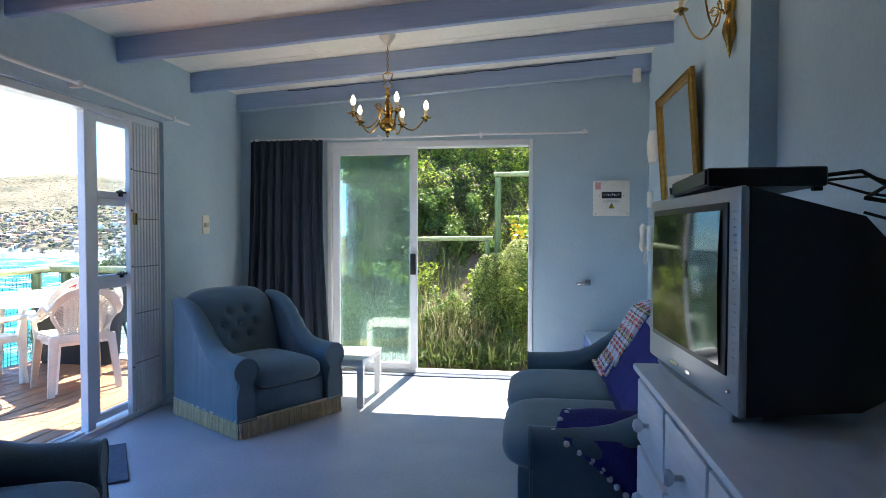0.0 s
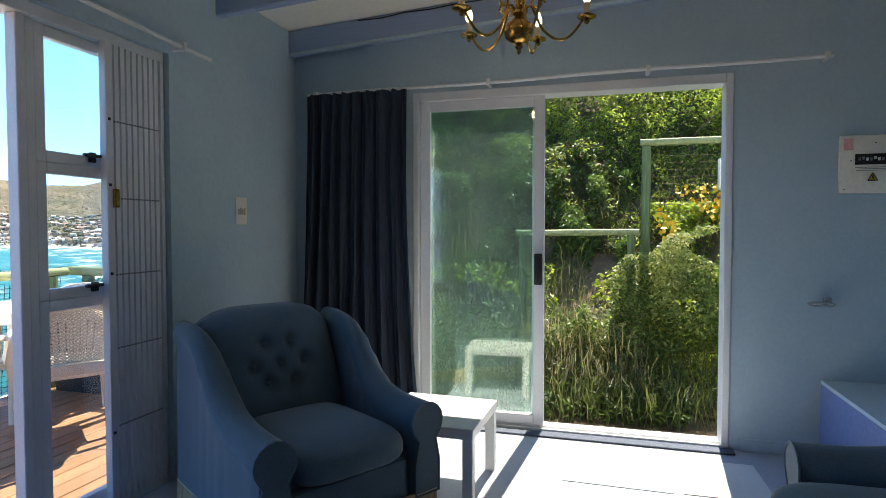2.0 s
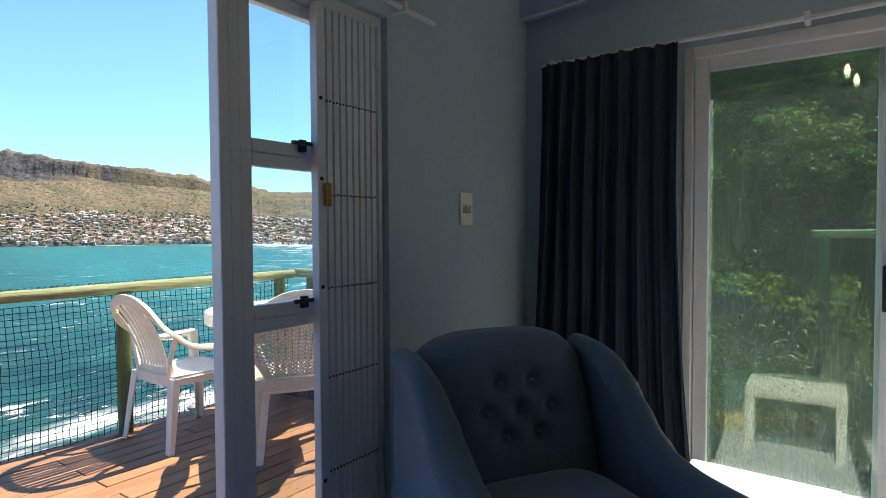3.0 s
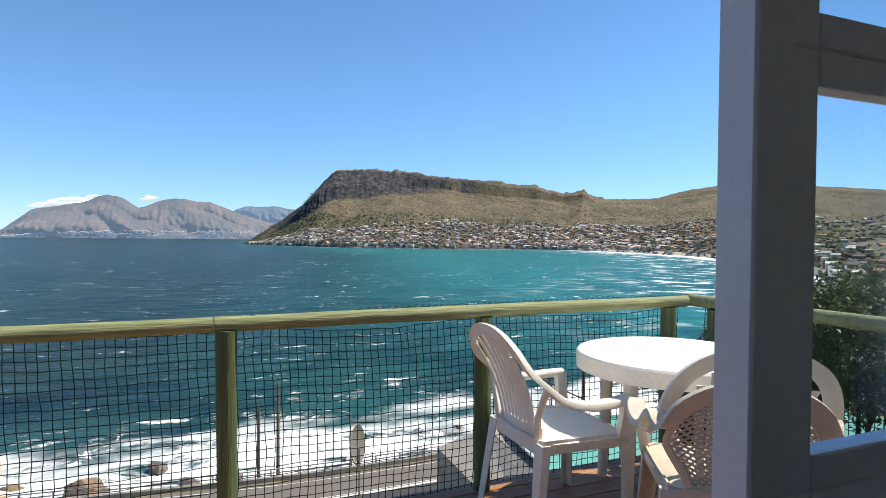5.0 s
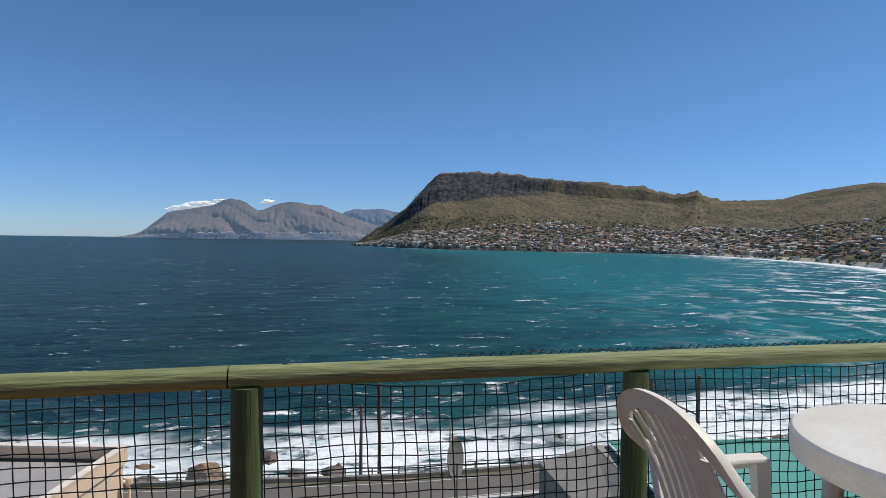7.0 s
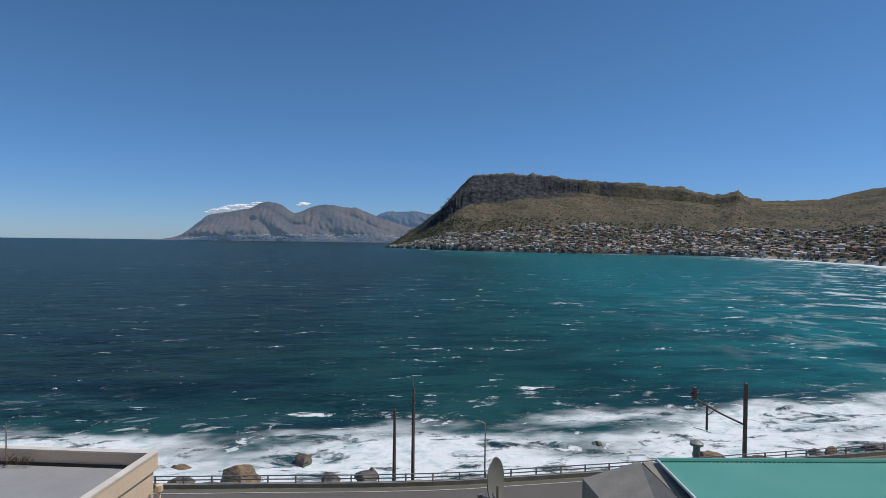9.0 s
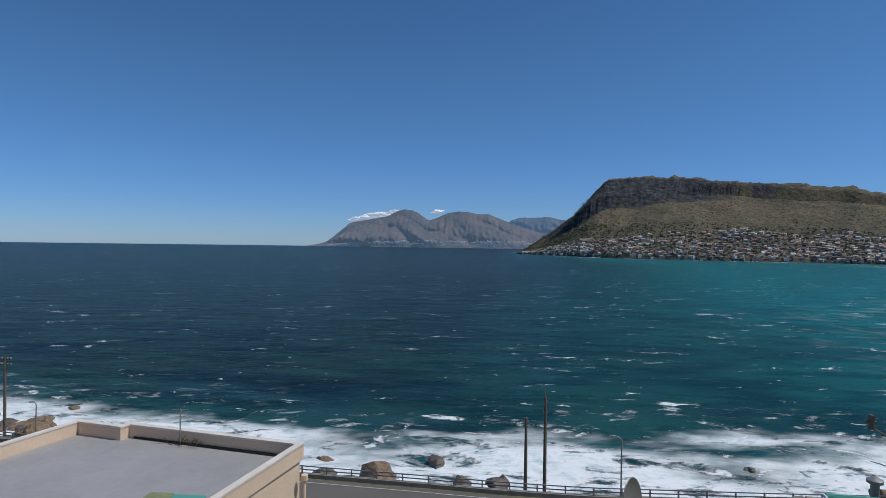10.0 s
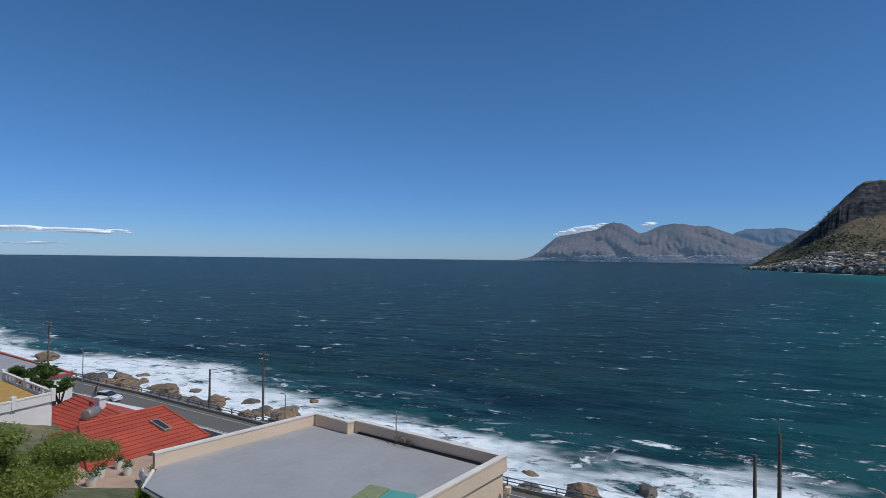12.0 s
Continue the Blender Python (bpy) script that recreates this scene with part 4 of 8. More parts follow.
lathe(bm, [(0.004, 2.28), (0.012, 2.27), (0.008, 2.255), (0.018, 2.24), (0.02, 2.225), (0.009, 2.21), (0.014, 2.19), (0.024, 2.165), (0.017, 2.14), (0.012, 2.115), (0.03, 2.105), (0.03, 2.095), (0.014, 2.085), (0.03, 2.07), (0.053, 2.05), (0.060, 2.025), (0.052, 1.998), (0.03, 1.982), (0.01, 1.975), (0.017, 1.965), (0.007, 1.955), (0.009, 1.945), (0.002, 1.935)], 24, (CX, CY, 0))
part("stem", bm, M_BRASS, cd)
for k in range(5):
    a = radians(8 + 72 * k)
    bulb_arm(cd, (CX + 0.02 * math.cos(a), CY + 0.02 * math.sin(a), 2.10), (0.245 * math.cos(a), 0.245 * math.sin(a), 0), 0.13, -0.035)

sc = thing("wall_sconce", "brass wall sconce with lit candle bulbs above the chest", "wall lamp")
bm = B()
lathe(bm, [(0.002, 2.15), (0.008, 2.18), (0.020, 2.23), (0.036, 2.28), (0.030, 2.32), (0.016, 2.36), (0.026, 2.40), (0.030, 2.44), (0.012, 2.49), (0.002, 2.54)], 18, (XR - 0.024, 2.93, 0))
part("wall_plate", bm, M_BRASS, sc)
for dy in (0.19, -0.19):
    bulb_arm(sc, (XR - 0.05, 2.93, 2.36), (-0.16, dy, 0), 0.13, 0.10, 0.005)

wl = thing("wall_light", "cream ceramic half-shade wall light beside the mirror", "wall lamp", pose(XR - 0.001, 4.70, 1.965))
bm = B()
rings = []
for j in range(11):
    f = j / 10
    r = 0.055 + 0.02 * math.sin(f * 2.6) - 0.012 * f
    rings.append([(-r * math.sin(a) * 1.0, -r * 1.15 * math.cos(a), -0.125 + 0.25 * f) for a in [math.pi * k / 12 for k in range(13)]])
loft(bm, rings)
part("shade", bm, M_PLASTIC, wl)

ph = thing("intercom_phone", "white wall intercom handset with a hanging looped cord", "telephone", pose(XR - 0.001, 4.86, 1.24))
bm = B()
bx(bm, (-0.028, -0.045, -0.10), (0.0, 0.03, 0.10), 0.008, 2)
part("cradle", bm, M_PLASTIC, ph)
bm = B()
tube(bm, [(-0.045, 0.045, -0.11), (-0.06, 0.045, -0.08), (-0.064, 0.045, 0.0), (-0.06, 0.045, 0.08), (-0.045, 0.045, 0.11)], [0.022, 0.024, 0.015, 0.024, 0.022], 10)
bx(bm, (-0.05, 0.03, -0.10), (-0.02, 0.058, -0.075)), bx(bm, (-0.05, 0.03, 0.075), (-0.02, 0.058, 0.10))
part("handset", bm, M_PLASTIC, ph)
bm = B()
tube(bm, [(-0.03, 0.045, -0.11), (-0.04, 0.06, -0.16), (-0.04, 0.055, -0.21), (-0.035, 0.02, -0.225), (-0.03, -0.01, -0.19), (-0.03, -0.015, -0.13), (-0.02, -0.01, -0.10)], 0.0045, 6)
part("cord", bm, M_PLASTIC, ph)
bm = B()
bx(bm, (XR - 0.035, 4.80, 1.49), (XR - 0.001, 4.875, 1.62), 0.005, 2)
one("junction_box", bm, M_PLASTIC, "small white plastic wall box above the intercom", "wall box")
bm = B()
tube(bm, [(XR - 0.006, 4.975, z) for z in (2.5, 2.0, 1.5, 1.0, 0.5, 0.45)], 0.005, 6)
one("wall_cable", bm, M_WALL, "thin painted cable running down the corner of the wall", "cable")

kr = thing("key_rack", "small pale blue key rack with hooks under the mirror", "key rack", pose(XR - 0.001, 4.56, 1.415))
bm = B()
bx(bm, (-0.014, -0.11, -0.045), (0.0, 0.11, 0.045), 0.003)
part("board", bm, M_WPAINT, kr)
for k in range(4):
    bm = B()
    tube(bm, [(-0.014, -0.08 + k * 0.053, 0.0), (-0.03, -0.08 + k * 0.053, -0.01), (-0.034, -0.08 + k * 0.053, -0.028), (-0.024, -0.08 + k * 0.053, -0.036), (-0.02, -0.08 + k * 0.053, -0.026)], 0.003, 6)
    part("hook", bm, M_CHROME, kr)

eb = thing("fuse_box", "white electrical distribution board with black breakers on the wall", "fuse box", pose(0.285, YB - 0.001, 1.576))
bm = B()
bx(bm, (-0.152, -0.022, -0.152), (0.152, 0.0, 0.152), 0.006, 2)
part("cover", bm, M_PLASTIC, eb)
bm = B()
bx(bm, (-0.082, -0.026, -0.002), (0.082, -0.0225, 0.054), 0.002)
part("breaker_panel", bm, M_BLACK, eb)
for k in range(8):
    bm = B()
    bx(bm, (-0.068 + k * 0.0175, -0.034, 0.018 + 0.006 * (k % 3 == 1)), (-0.058 + k * 0.0175, -0.0265, 0.034 + 0.006 * (k % 3 == 1)), 0.001)
    part("breaker", bm, M_WHITE if k in (2, 4, 5) else M_GREYINK, eb)
bm = B()
loft(bm, [[(-0.022, y, -0.085), (0.022, y, -0.085), (0, y, -0.045)] for y in (-0.0225, -0.024)])
loft(bm, [[(-0.022, y, -0.085), (0.022, y, -0.085), (0, y, -0.045)] for y in (-0.0228, -0.0231)], cap=False)
tri = part("warning_sign", bm, M_YELLOW, eb, "yellow warning triangle", sharp=0)
bm = B()
for a, b in (((-0.022, -0.085), (0.022, -0.085)), ((0.022, -0.085), (0, -0.045)), ((0, -0.045), (-0.022, -0.085)), ((0.002, -0.055), (-0.004, -0.068)), ((-0.004, -0.068), (0.004, -0.068)), ((0.004, -0.068), (-0.001, -0.080))):
    tube(bm, [(a[0], -0.0245, a[1]), (b[0], -0.0245, b[1])], 0.0022, 4)
part("sign_lines", bm, M_BLACK, tri)
bm = B()
bx(bm, (-0.135, -0.0235, 0.075), (-0.09, -0.0225, 0.135))
part("sticker", bm, M_PINK, eb, "faded pink sticker", sharp=0)
bm = B()
for z, w in ((-0.016, 0.08), (-0.024, 0.06), (-0.032, 0.075)):
    bx(bm, (-w, -0.0235, z - 0.0015), (w, -0.0225, z + 0.0015))
part("print", bm, M_GREYINK, eb, sharp=0)
for x, z in ((-0.10, 0.02), (0.10, 0.02), (0.01, 0.11), (-0.13, -0.13), (0.13, -0.13)):
    bm = B()
    bx(bm, (x - 0.003, -0.0245, z - 0.003), (x + 0.003, -0.0225, z + 0.003))
    part("screw", bm, M_BLACK, eb, sharp=0)

sd = thing("soap_dish", "small chrome dish fixed to the blue wall", "wall dish", pose(0.055, YB - 0.001, 0.84))
bm = B()
cushion(bm, (0, -0.045, 0.0), (0.13, 0.09, 0.03), 2.6, 20, 8)
part("dish", bm, M_CHROME, sd)
bm = B()
bx(bm, (0.02, -0.02, -0.02), (0.06, 0.0, 0.035), 0.004)
part("bracket", bm, M_CHROME, sd)

sw = thing("light_switch", "cream four-gang light switch plate on the blue wall", "switch", pose(XL + 0.001, 4.365, 1.342))
bm = B()
bx(bm, (0, -0.052, -0.078), (0.010, 0.052, 0.078), 0.003)
part("plate", bm, M_PLASTIC, sw)
for k in range(4):
    bm = B()
    bx(bm, (0.010, -0.034 + k * 0.018, -0.02), (0.015, -0.022 + k * 0.018, 0.012 + 0.008 * (k % 2)), 0.001)
    part("rocker", bm, M_PLASTIC2, sw)

al = thing("alarm_sensor", "small white motion sensor at the ceiling corner", "sensor", pose(0.47, YB - 0.05, 2.60))
bm = B()
bx(bm, (-0.03, -0.05, -0.06), (0.035, 0.0, 0.05), 0.008, 2)
part("case", bm, M_PLASTIC, al)
bm = B()
tube(bm, [(0.0, -0.01, 0.05), (0.02, -0.01, 0.11), (0.07, -0.0, 0.12)], 0.004, 5)
part("wire", bm, M_PLASTIC, al)

bm = B()
bx(bm, (-0.30, -0.22, 0.0), (0.30, 0.22, 0.012), 0.004)
one("door_mat", bm, M_MAT, "dark grey rubber door mat by the deck doorway", "mat", at=pose(-2.80, 2.63, 0.001, 0, 0, -52))

# ---- deck ----
DX0, DX1, DY0, DY1 = -5.42, XL - 0.17, -1.2, 5.32
deck = thing("deck", "reddish-brown timber deck outside the doorway", "deck", kind="structure")
bm = B()
for y in (-1.1, 0.1, 1.4, 2.65, 3.9, 5.15):
    bx(bm, (DX0 + 0.02, y, -0.21), (DX1 - 0.01, y + 0.06, -0.062))
bx(bm, (DX0 + 0.005, DY0, -0.21), (DX0 + 0.03, DY1, -0.032), 0.002)
part("joists", bm, M_STEMS, deck)
for y in (0.15, 2.63, 5.1):
    bm = B()
    tube(bm, [(DX0 + 0.12, y, -4.6), (DX0 + 0.12, y, -0.21)], 0.07, 8)
    part("stilt", bm, M_GREENPOST, deck)

RX, RZ = -5.335, 0.883
rail = thing("deck_railing", "green-treated round pole railing around the deck", "railing", kind="structure")
def pole(name, pts, r, material, parent, label="", n=12, wob=0.004):
    bm = B()
    P0 = [Vector(p) for p in pts]
    out = []
    for a, b in zip(P0, P0[1:]):
        m = max(2, int((b - a).length / 0.12))
        out += [a.lerp(b, k / m) for k in range(m)]
    out.append(P0[-1])
    out = [p + Vector([wob * noise.noise((p.x * 2 + i * 9, p.y * 2, p.z * 2)) for i in range(3)]) for p in out]
    tube(bm, out, [r * (1 + 0.06 * noise.noise((p.x * 5, p.y * 5, p.z * 5))) for p in out], n)
    return part(name, bm, material, parent, label, kind="")
pole("top_rail", [(RX, -1.15, RZ - 0.008), (RX, 1.4, RZ - 0.004), (RX, 2.575, RZ)], 0.034, M_GREENWOOD, rail)
pole("top_rail", [(RX, 2.58, RZ), (RX + 0.004, 3.9, RZ + 0.006), (RX, 5.22, RZ + 0.008)], 0.034, M_GREENWOOD, rail)
pole("top_rail", [(RX - 0.03, 5.275, RZ + 0.012), (DX1 - 0.02, 5.285, RZ + 0.012)], 0.036, M_GREENWOOD, rail)
for x, y in ((RX, 0.17), (RX, 1.40), (RX, 2.628), (RX, 3.862), (RX, 5.085), (RX + 0.16, 5.285), (-4.2, 5.285)):
    pole("post", [(x, y, -0.55), (x, y, RZ - 0.026)], 0.045, M_GREENPOST, rail)
bm = B()
bx(bm, (RX - 0.006, 2.722, RZ + 0.030), (RX + 0.006, 2.745, RZ + 0.0365), 0.001)
part("knot_mark", bm, M_BLACK, rail)

# the net on the railing
net = thing("safety_net", "dark green knotted net stretched along the deck railing", "net")
def net_panel(fn, nu, nv, r=0.0023):
    V, Fc = [], []
    def strand(pts):
        base = len(V)
        for i, p in enumerate(pts):
            q = pts[min(i + 1, len(pts) - 1)] - pts[max(i - 1, 0)]
            q.normalize()
            u = q.cross(Vector((1, 0.3, 0.2))).normalized()
            w = q.cross(u)
            for k in range(3):
                a = 2.094 * k
                V.append(p + u * (r * math.cos(a)) + w * (r * math.sin(a)))
            if i:
                b = base + 3 * i
                for k in range(3):
                    Fc.append((b - 3 + k, b - 3 + (k + 1) % 3, b + (k + 1) % 3, b + k))
    P = [[Vector(fn(i / nu, j / nv)) for j in range(nv + 1)] for i in range(nu + 1)]
    for i in range(nu + 1):
        strand(P[i])
    for j in range(nv + 1):
        strand([P[i][j] for i in range(nu + 1)])
    for row in P:
        for p in row:
            b = len(V)
            s = 0.0042
            V.extend([p + Vector(d) * s for d in ((1, 0, 0), (0, 1, 0), (0, 0, 1), (-1, 0, 0), (0, -1, 0), (0, 0, -1))])
            Fc.extend([(b, b + 1, b + 2), (b + 1, b + 3, b + 2), (b + 3, b + 4, b + 2), (b + 4, b, b + 2), (b + 1, b, b + 5), (b + 3, b + 1, b + 5), (b + 4, b + 3, b + 5), (b, b + 4, b + 5)])
    ob = new("mesh_panel", raw("mesh_panel", V, Fc, M_NET))
    ob.parent = net
    tagged(ob, kind="stuff")


def nf(y0, y1, sagtop):
    def f(u, v):
        y = y0 + (y1 - y0) * u
        z = 0.845 - 0.90 * v - sagtop * math.exp(-v * 9) * math.sin(math.pi * u) ** 2
        return (RX - 0.042 + 0.018 * noise.noise((y * 2, z * 3, 1)) + 0.002 * noise.noise((y * 40, z * 40, 3)), y + 0.008 * noise.noise((y * 9, z * 9, 5)) + 0.01 * math.sin(z * 5), z + 0.008 * noise.noise((y * 8, z * 8, 8)) + 0.006 * math.sin(y * 5))
    return f
for y0, y1, sg in ((-1.1, 0.17, 0.0), (0.17, 1.40, 0.01), (1.40, 2.63, 0.0), (2.63, 3.86, 0.02), (3.86, 5.2, 0.01)):
    net_panel(nf(y0, y1, sg), int((y1 - y0) / 0.038), 23)
net_panel(lambda u, v: (RX + 0.05 + 2.0 * u, 5.325 + 0.012 * noise.noise((u * 9, v * 5, 2)), 0.85 - 0.9 * v + 0.006 * math.sin(u * 40)), 52, 23)
# loose top edge that curls over the rail
bm = B()
for k in range(60):
    y = 3.25 + k * 0.034
    h = 0.012 + 0.014 * abs(noise.noise((y * 7, 1, 2)))
    tube(bm, [(RX - 0.045, y, 0.85), (RX - 0.038, y + 0.004, RZ + 0.02), (RX - 0.015, y + 0.012, RZ + 0.035 + h), (RX - 0.005, y + 0.02, RZ + 0.030 + h)], 0.0018, 4)
tube(bm, [(RX - 0.016, 3.2 + k * 0.05, RZ + 0.036 + 0.010 * math.sin(k * 1.3) + 0.008 * noise.noise((k, 0, 0))) for k in range(41)], 0.002, 4)
part("loose_edge", bm, M_NET, net, "frayed net edge")


# ---- plastic chairs and table ----
def leg_ring(x, y, z, a, b):
    return [(x - a, y - b, z), (x + a, y - b, z), (x + a, y + b, z), (x - a, y + b, z)]


def plastic_chair(label, at, lattice=False, H=0.87, lift=0.0, material=None):
    """Local: faces -y; back at +y."""
    M = material or M_PLASTIC
    t = thing("plastic_chair", label, "chair", at, group="plastic chairs on the deck")
    L = lift
    for sx in (-1, 1):
        for sy in (-1, 1):
            bm = B()
            top = (sx * 0.205, -0.20 if sy < 0 else 0.185)
            bot = (sx * 0.245, -0.235 if sy < 0 else 0.245)
            rr = []
            for k in range(7):
                f = k / 6
                a, b = 0.034 - 0.010 * f, 0.030 - 0.010 * f
                x, y = top[0] + (bot[0] - top[0]) * f, top[1] + (bot[1] - top[1]) * f
                z = 0.42 + L - (0.42 + L) * f
                rr.append([(x + sx * a, y - sy * b * 0.4, z), (x + sx * a, y + sy * b, z), (x - sx * a, y + sy * b, z), (x - sx * a * 0.9, y + sy * (b - 0.008), z), (x + sx * (a - 0.009), y + sy * (b - 0.008), z), (x + sx * (a - 0.009), y - sy * b * 0.4, z)])
            loft(bm, rr)
            part("leg", bm, M, t)
    # seat
    bm = B()
    n = 14
    topv = []
    for j in range(n + 1):
        v = -1 + 2 * j / n
        row = []
        for i in range(n + 1):
            u = -1 + 2 * i / n
            w = 0.235 - 0.02 * v
            x, y = u * w * (1 - 0.06 * v * v), v * 0.215
            z = 0.435 + L - 0.014 * (1 - u * u) * (1 - v * v) - (0.03 * max(0, -v - 0.75) * 4) ** 1.5 - 0.02 * abs(u) ** 8
            row.append((x, y, z))
        topv.append(row)
    loft(bm, [r + [(p[0], p[1], p[2] - 0.008) for p in r[::-1]] for r in topv])
    part("seat", bm, M, t)
    bm = B()
    loop = [(-0.235, -0.19), (-0.20, -0.222), (0.0, -0.235), (0.20, -0.222), (0.235, -0.19), (0.225, 0.0), (0.21, 0.19), (0.17, 0.215), (0, 0.222), (-0.17, 0.215), (-0.21, 0.19), (-0.225, 0.0)]
    loft(bm, [[(x, y, 0.372 + L), (x, y, 0.432 + L), (x * 0.965, y * 0.965, 0.432 + L), (x * 0.965, y * 0.965, 0.372 + L)] for x, y in loop], wrap=True)
    part("apron", bm, M, t)
    # back outline: an arch that runs down into the arms
    def back_pt(a):
        """a from 0 (left arm front) to 1 (right arm front)."""
        s, q = (-1 if a < 0.5 else 1), abs(a - 0.5) * 2 * (len(KP) - 1)
        i = min(int(q), len(KP) - 2)
        f = q - i
        p0, p1, p2, p3 = (KP[max(i - 1, 0)] if i else (-KP[1][0], KP[1][1], KP[1][2])), KP[i], KP[i + 1], KP[min(i + 2, len(KP) - 1)]
        c = [0.5 * (2 * p1[k] + (p2[k] - p0[k]) * f + (2 * p0[k] - 5 * p1[k] + 4 * p2[k] - p3[k]) * f * f + (3 * p1[k] - p0[k] - 3 * p2[k] + p3[k]) * f ** 3) for k in range(3)]
        return Vector((s * c[0], c[1], c[2]))
    KP = [(0, 0.355, H + L), (0.10, 0.350, H + L - 0.012), (0.19, 0.328, H + L - 0.062), (0.242, 0.282, H + L - 0.145), (0.264, 0.222, 0.685 + L), (0.276, 0.13, 0.618 + L), (0.282, 0.0, 0.592 + L), (0.280, -0.13, 0.596 + L), (0.262, -0.225, 0.600 + L)]
    bm = B()
    N = 60
    pts = [back_pt(k / N) for k in range(N + 1)]
    rings = []
    for k, p in enumerate(pts):
        q = abs(k / N - 0.5) * 2
        d = (pts[min(N, k + 1)] - pts[max(0, k - 1)]).normalized()
        wide = 0.027 + 0.006 * min(1, max(0, (q - 0.4) * 4))
        side = Vector((p.x, 0, 0.9 * max(0.0, p.z - 0.70 - L))).normalized()
        side = (side - d * side.dot(d)).normalized()
        up = d.cross(side)
        ring = []
        for cx, cz in ((1, 0.3), (0.85, 1), (-0.85, 1), (-1, 0.3), (-1, -0.6), (-0.7, -1), (0.6, -1), (1, -2.0)):
            ring.append(p + side * (wide * cx) + up * (0.0085 * cz))
        rings.append(ring)
    loft(bm, rings)
    part("arms_and_top_rail", bm, M, t)
    for s in (-1, 1):
        bm = B()
        loft(bm, [leg_ring(s * 0.262, -0.205, 0.603 + L, 0.022, 0.028), leg_ring(s * 0.252, -0.205, 0.52 + L, 0.016, 0.026), leg_ring(s * 0.232, -0.200, 0.40 + L, 0.016, 0.03)])
        part("arm_post", bm, M, t)
    if lattice:
        V, Fc = [], []
        def bpos(u, v):
            z = 0.44 + L + (H - 0.46) * v
            hw = 0.205 * math.sqrt(max(0.02, 1 - max(0, v - 0.35) ** 2 / 0.46)) * (0.62 + 0.38 * min(1, v * 2.2))
            y = 0.20 + 0.12 * v - 0.02 * (1 - u * u)
            return Vector((u * hw / 0.205 * 0.235, y, z))
        bm = B()
        for d in (-1, 1):
            for k in range(-20, 36):
                seg = []
                for j in range(25):
                    v = j / 24
                    u = -1 + 2 * (k / 13 + (v * 1.2 if d > 0 else 1 - v * 1.2))
                    u = u if d > 0 else u
                    if -1 <= u <= 1:
                        seg.append(bpos(u, v))
                if len(seg) > 1:
                    tube(bm, seg, 0.0040, 4)
        part("lattice_back", bm, M, t, kind="stuff")
        for s in (-1, 1):
            bm = B()
            tube(bm, [bpos(s, j / 14) for j in range(15)], 0.014, 6)
            part("back_stile", bm, M, t)
    else:
        for k in range(9):
            u = -0.165 + 0.33 * k / 8
            zt = 0.655 + L + (H - 0.655) * (1 - (abs(u) / 0.26) ** 2.2) - 0.008
            bm = B()
            rr = []
            for j in range(9):
                f = j / 8
                z = 0.44 + L + (zt - 0.44 - L) * f
                y = 0.195 + 0.025 * f + 0.13 * f * f * (zt - 0.44 - L) / 0.42
                x = u * (0.78 + 0.24 * f)
                w = 0.0125 + 0.0035 * f
                rr.append([(x - w, y - 0.004, z), (x + w, y - 0.004, z), (x + w, y + 0.004, z), (x - w, y + 0.004, z)])
            loft(bm, rr)
            part("back_slat", bm, M, t)
        bm = B()
        loft(bm, [[(x, 0.193 - 0.02 * (x / 0.17) ** 2, z) for z in (0.40 + L, 0.475 + L)] + [(x, 0.207 - 0.02 * (x / 0.17) ** 2, z) for z in (0.475 + L, 0.40 + L)] for x in [-0.17 + 0.034 * q for q in range(11)]])
        part("back_panel", bm, M, t)
        # the second lip that runs under each arm
        for s in (-1, 1):
            bm = B()
            tube(bm, [(s * 0.268, 0.205, 0.645 + L), (s * 0.284, 0.12, 0.594 + L), (s * 0.291, 0.0, 0.570 + L), (s * 0.288, -0.12, 0.571 + L), (s * 0.272, -0.215, 0.575 + L)], [0.006, 0.009, 0.010, 0.010, 0.008], 7)
            part("arm_lip", bm, M, t)
        for s in (-1, 1):
            bm = B()
            tube(bm, [(s * 0.17, 0.20, 0.42 + L), (s * 0.19, 0.210, 0.53 + L), (s * 0.228, 0.205, 0.62 + L), (s * 0.250, 0.20, 0.665 + L)], [0.018, 0.015, 0.015, 0.018], 6)
            part("back_stile", bm, M, t)
    return t


plastic_chair("white moulded plastic armchair with a slatted back beside the railing", pose(-4.97, 4.055, -0.03, 0, 0, 180), H=0.885)
plastic_chair("weathered white plastic armchair with a slatted arched back at the table", pose(-4.27, 4.34, -0.03, 0, 0, 238), H=0.93, lift=0.0)
plastic_chair("cream plastic armchair with a lattice back stacked at the table", pose(-4.19, 4.24, -0.025, 0, 0, 236), lattice=True, H=0.80, lift=0.04, material=M_PLASTIC2)

tb = thing("garden_table", "round white plastic garden table on four legs", "table", pose(-4.87, 4.665, -0.045))
bm = B()
lathe(bm, [(0.02, 0.756), (0.432, 0.756), (0.452, 0.752), (0.460, 0.742), (0.458, 0.672), (0.449, 0.672), (0.447, 0.735), (0.02, 0.738)], 56)
part("tabletop", bm, M_PLASTIC, tb)
for k in range(4):
    a = radians(18 + 90 * k)
    bm = B()
    rr = []
    for j in range(5):
        f = j / 4
        r = 0.36 + 0.03 * f
        rr.append([(r * math.cos(a) + (0.036 - 0.010 * f) * math.cos(b), r * math.sin(a) + (0.036 - 0.010 * f) * math.sin(b), 0.738 - 0.723 * f) for b in [2 * math.pi * q / 10 for q in range(10)]])
    loft(bm, rr)
    part("leg", bm, M_PLASTIC, tb)
bm = B()
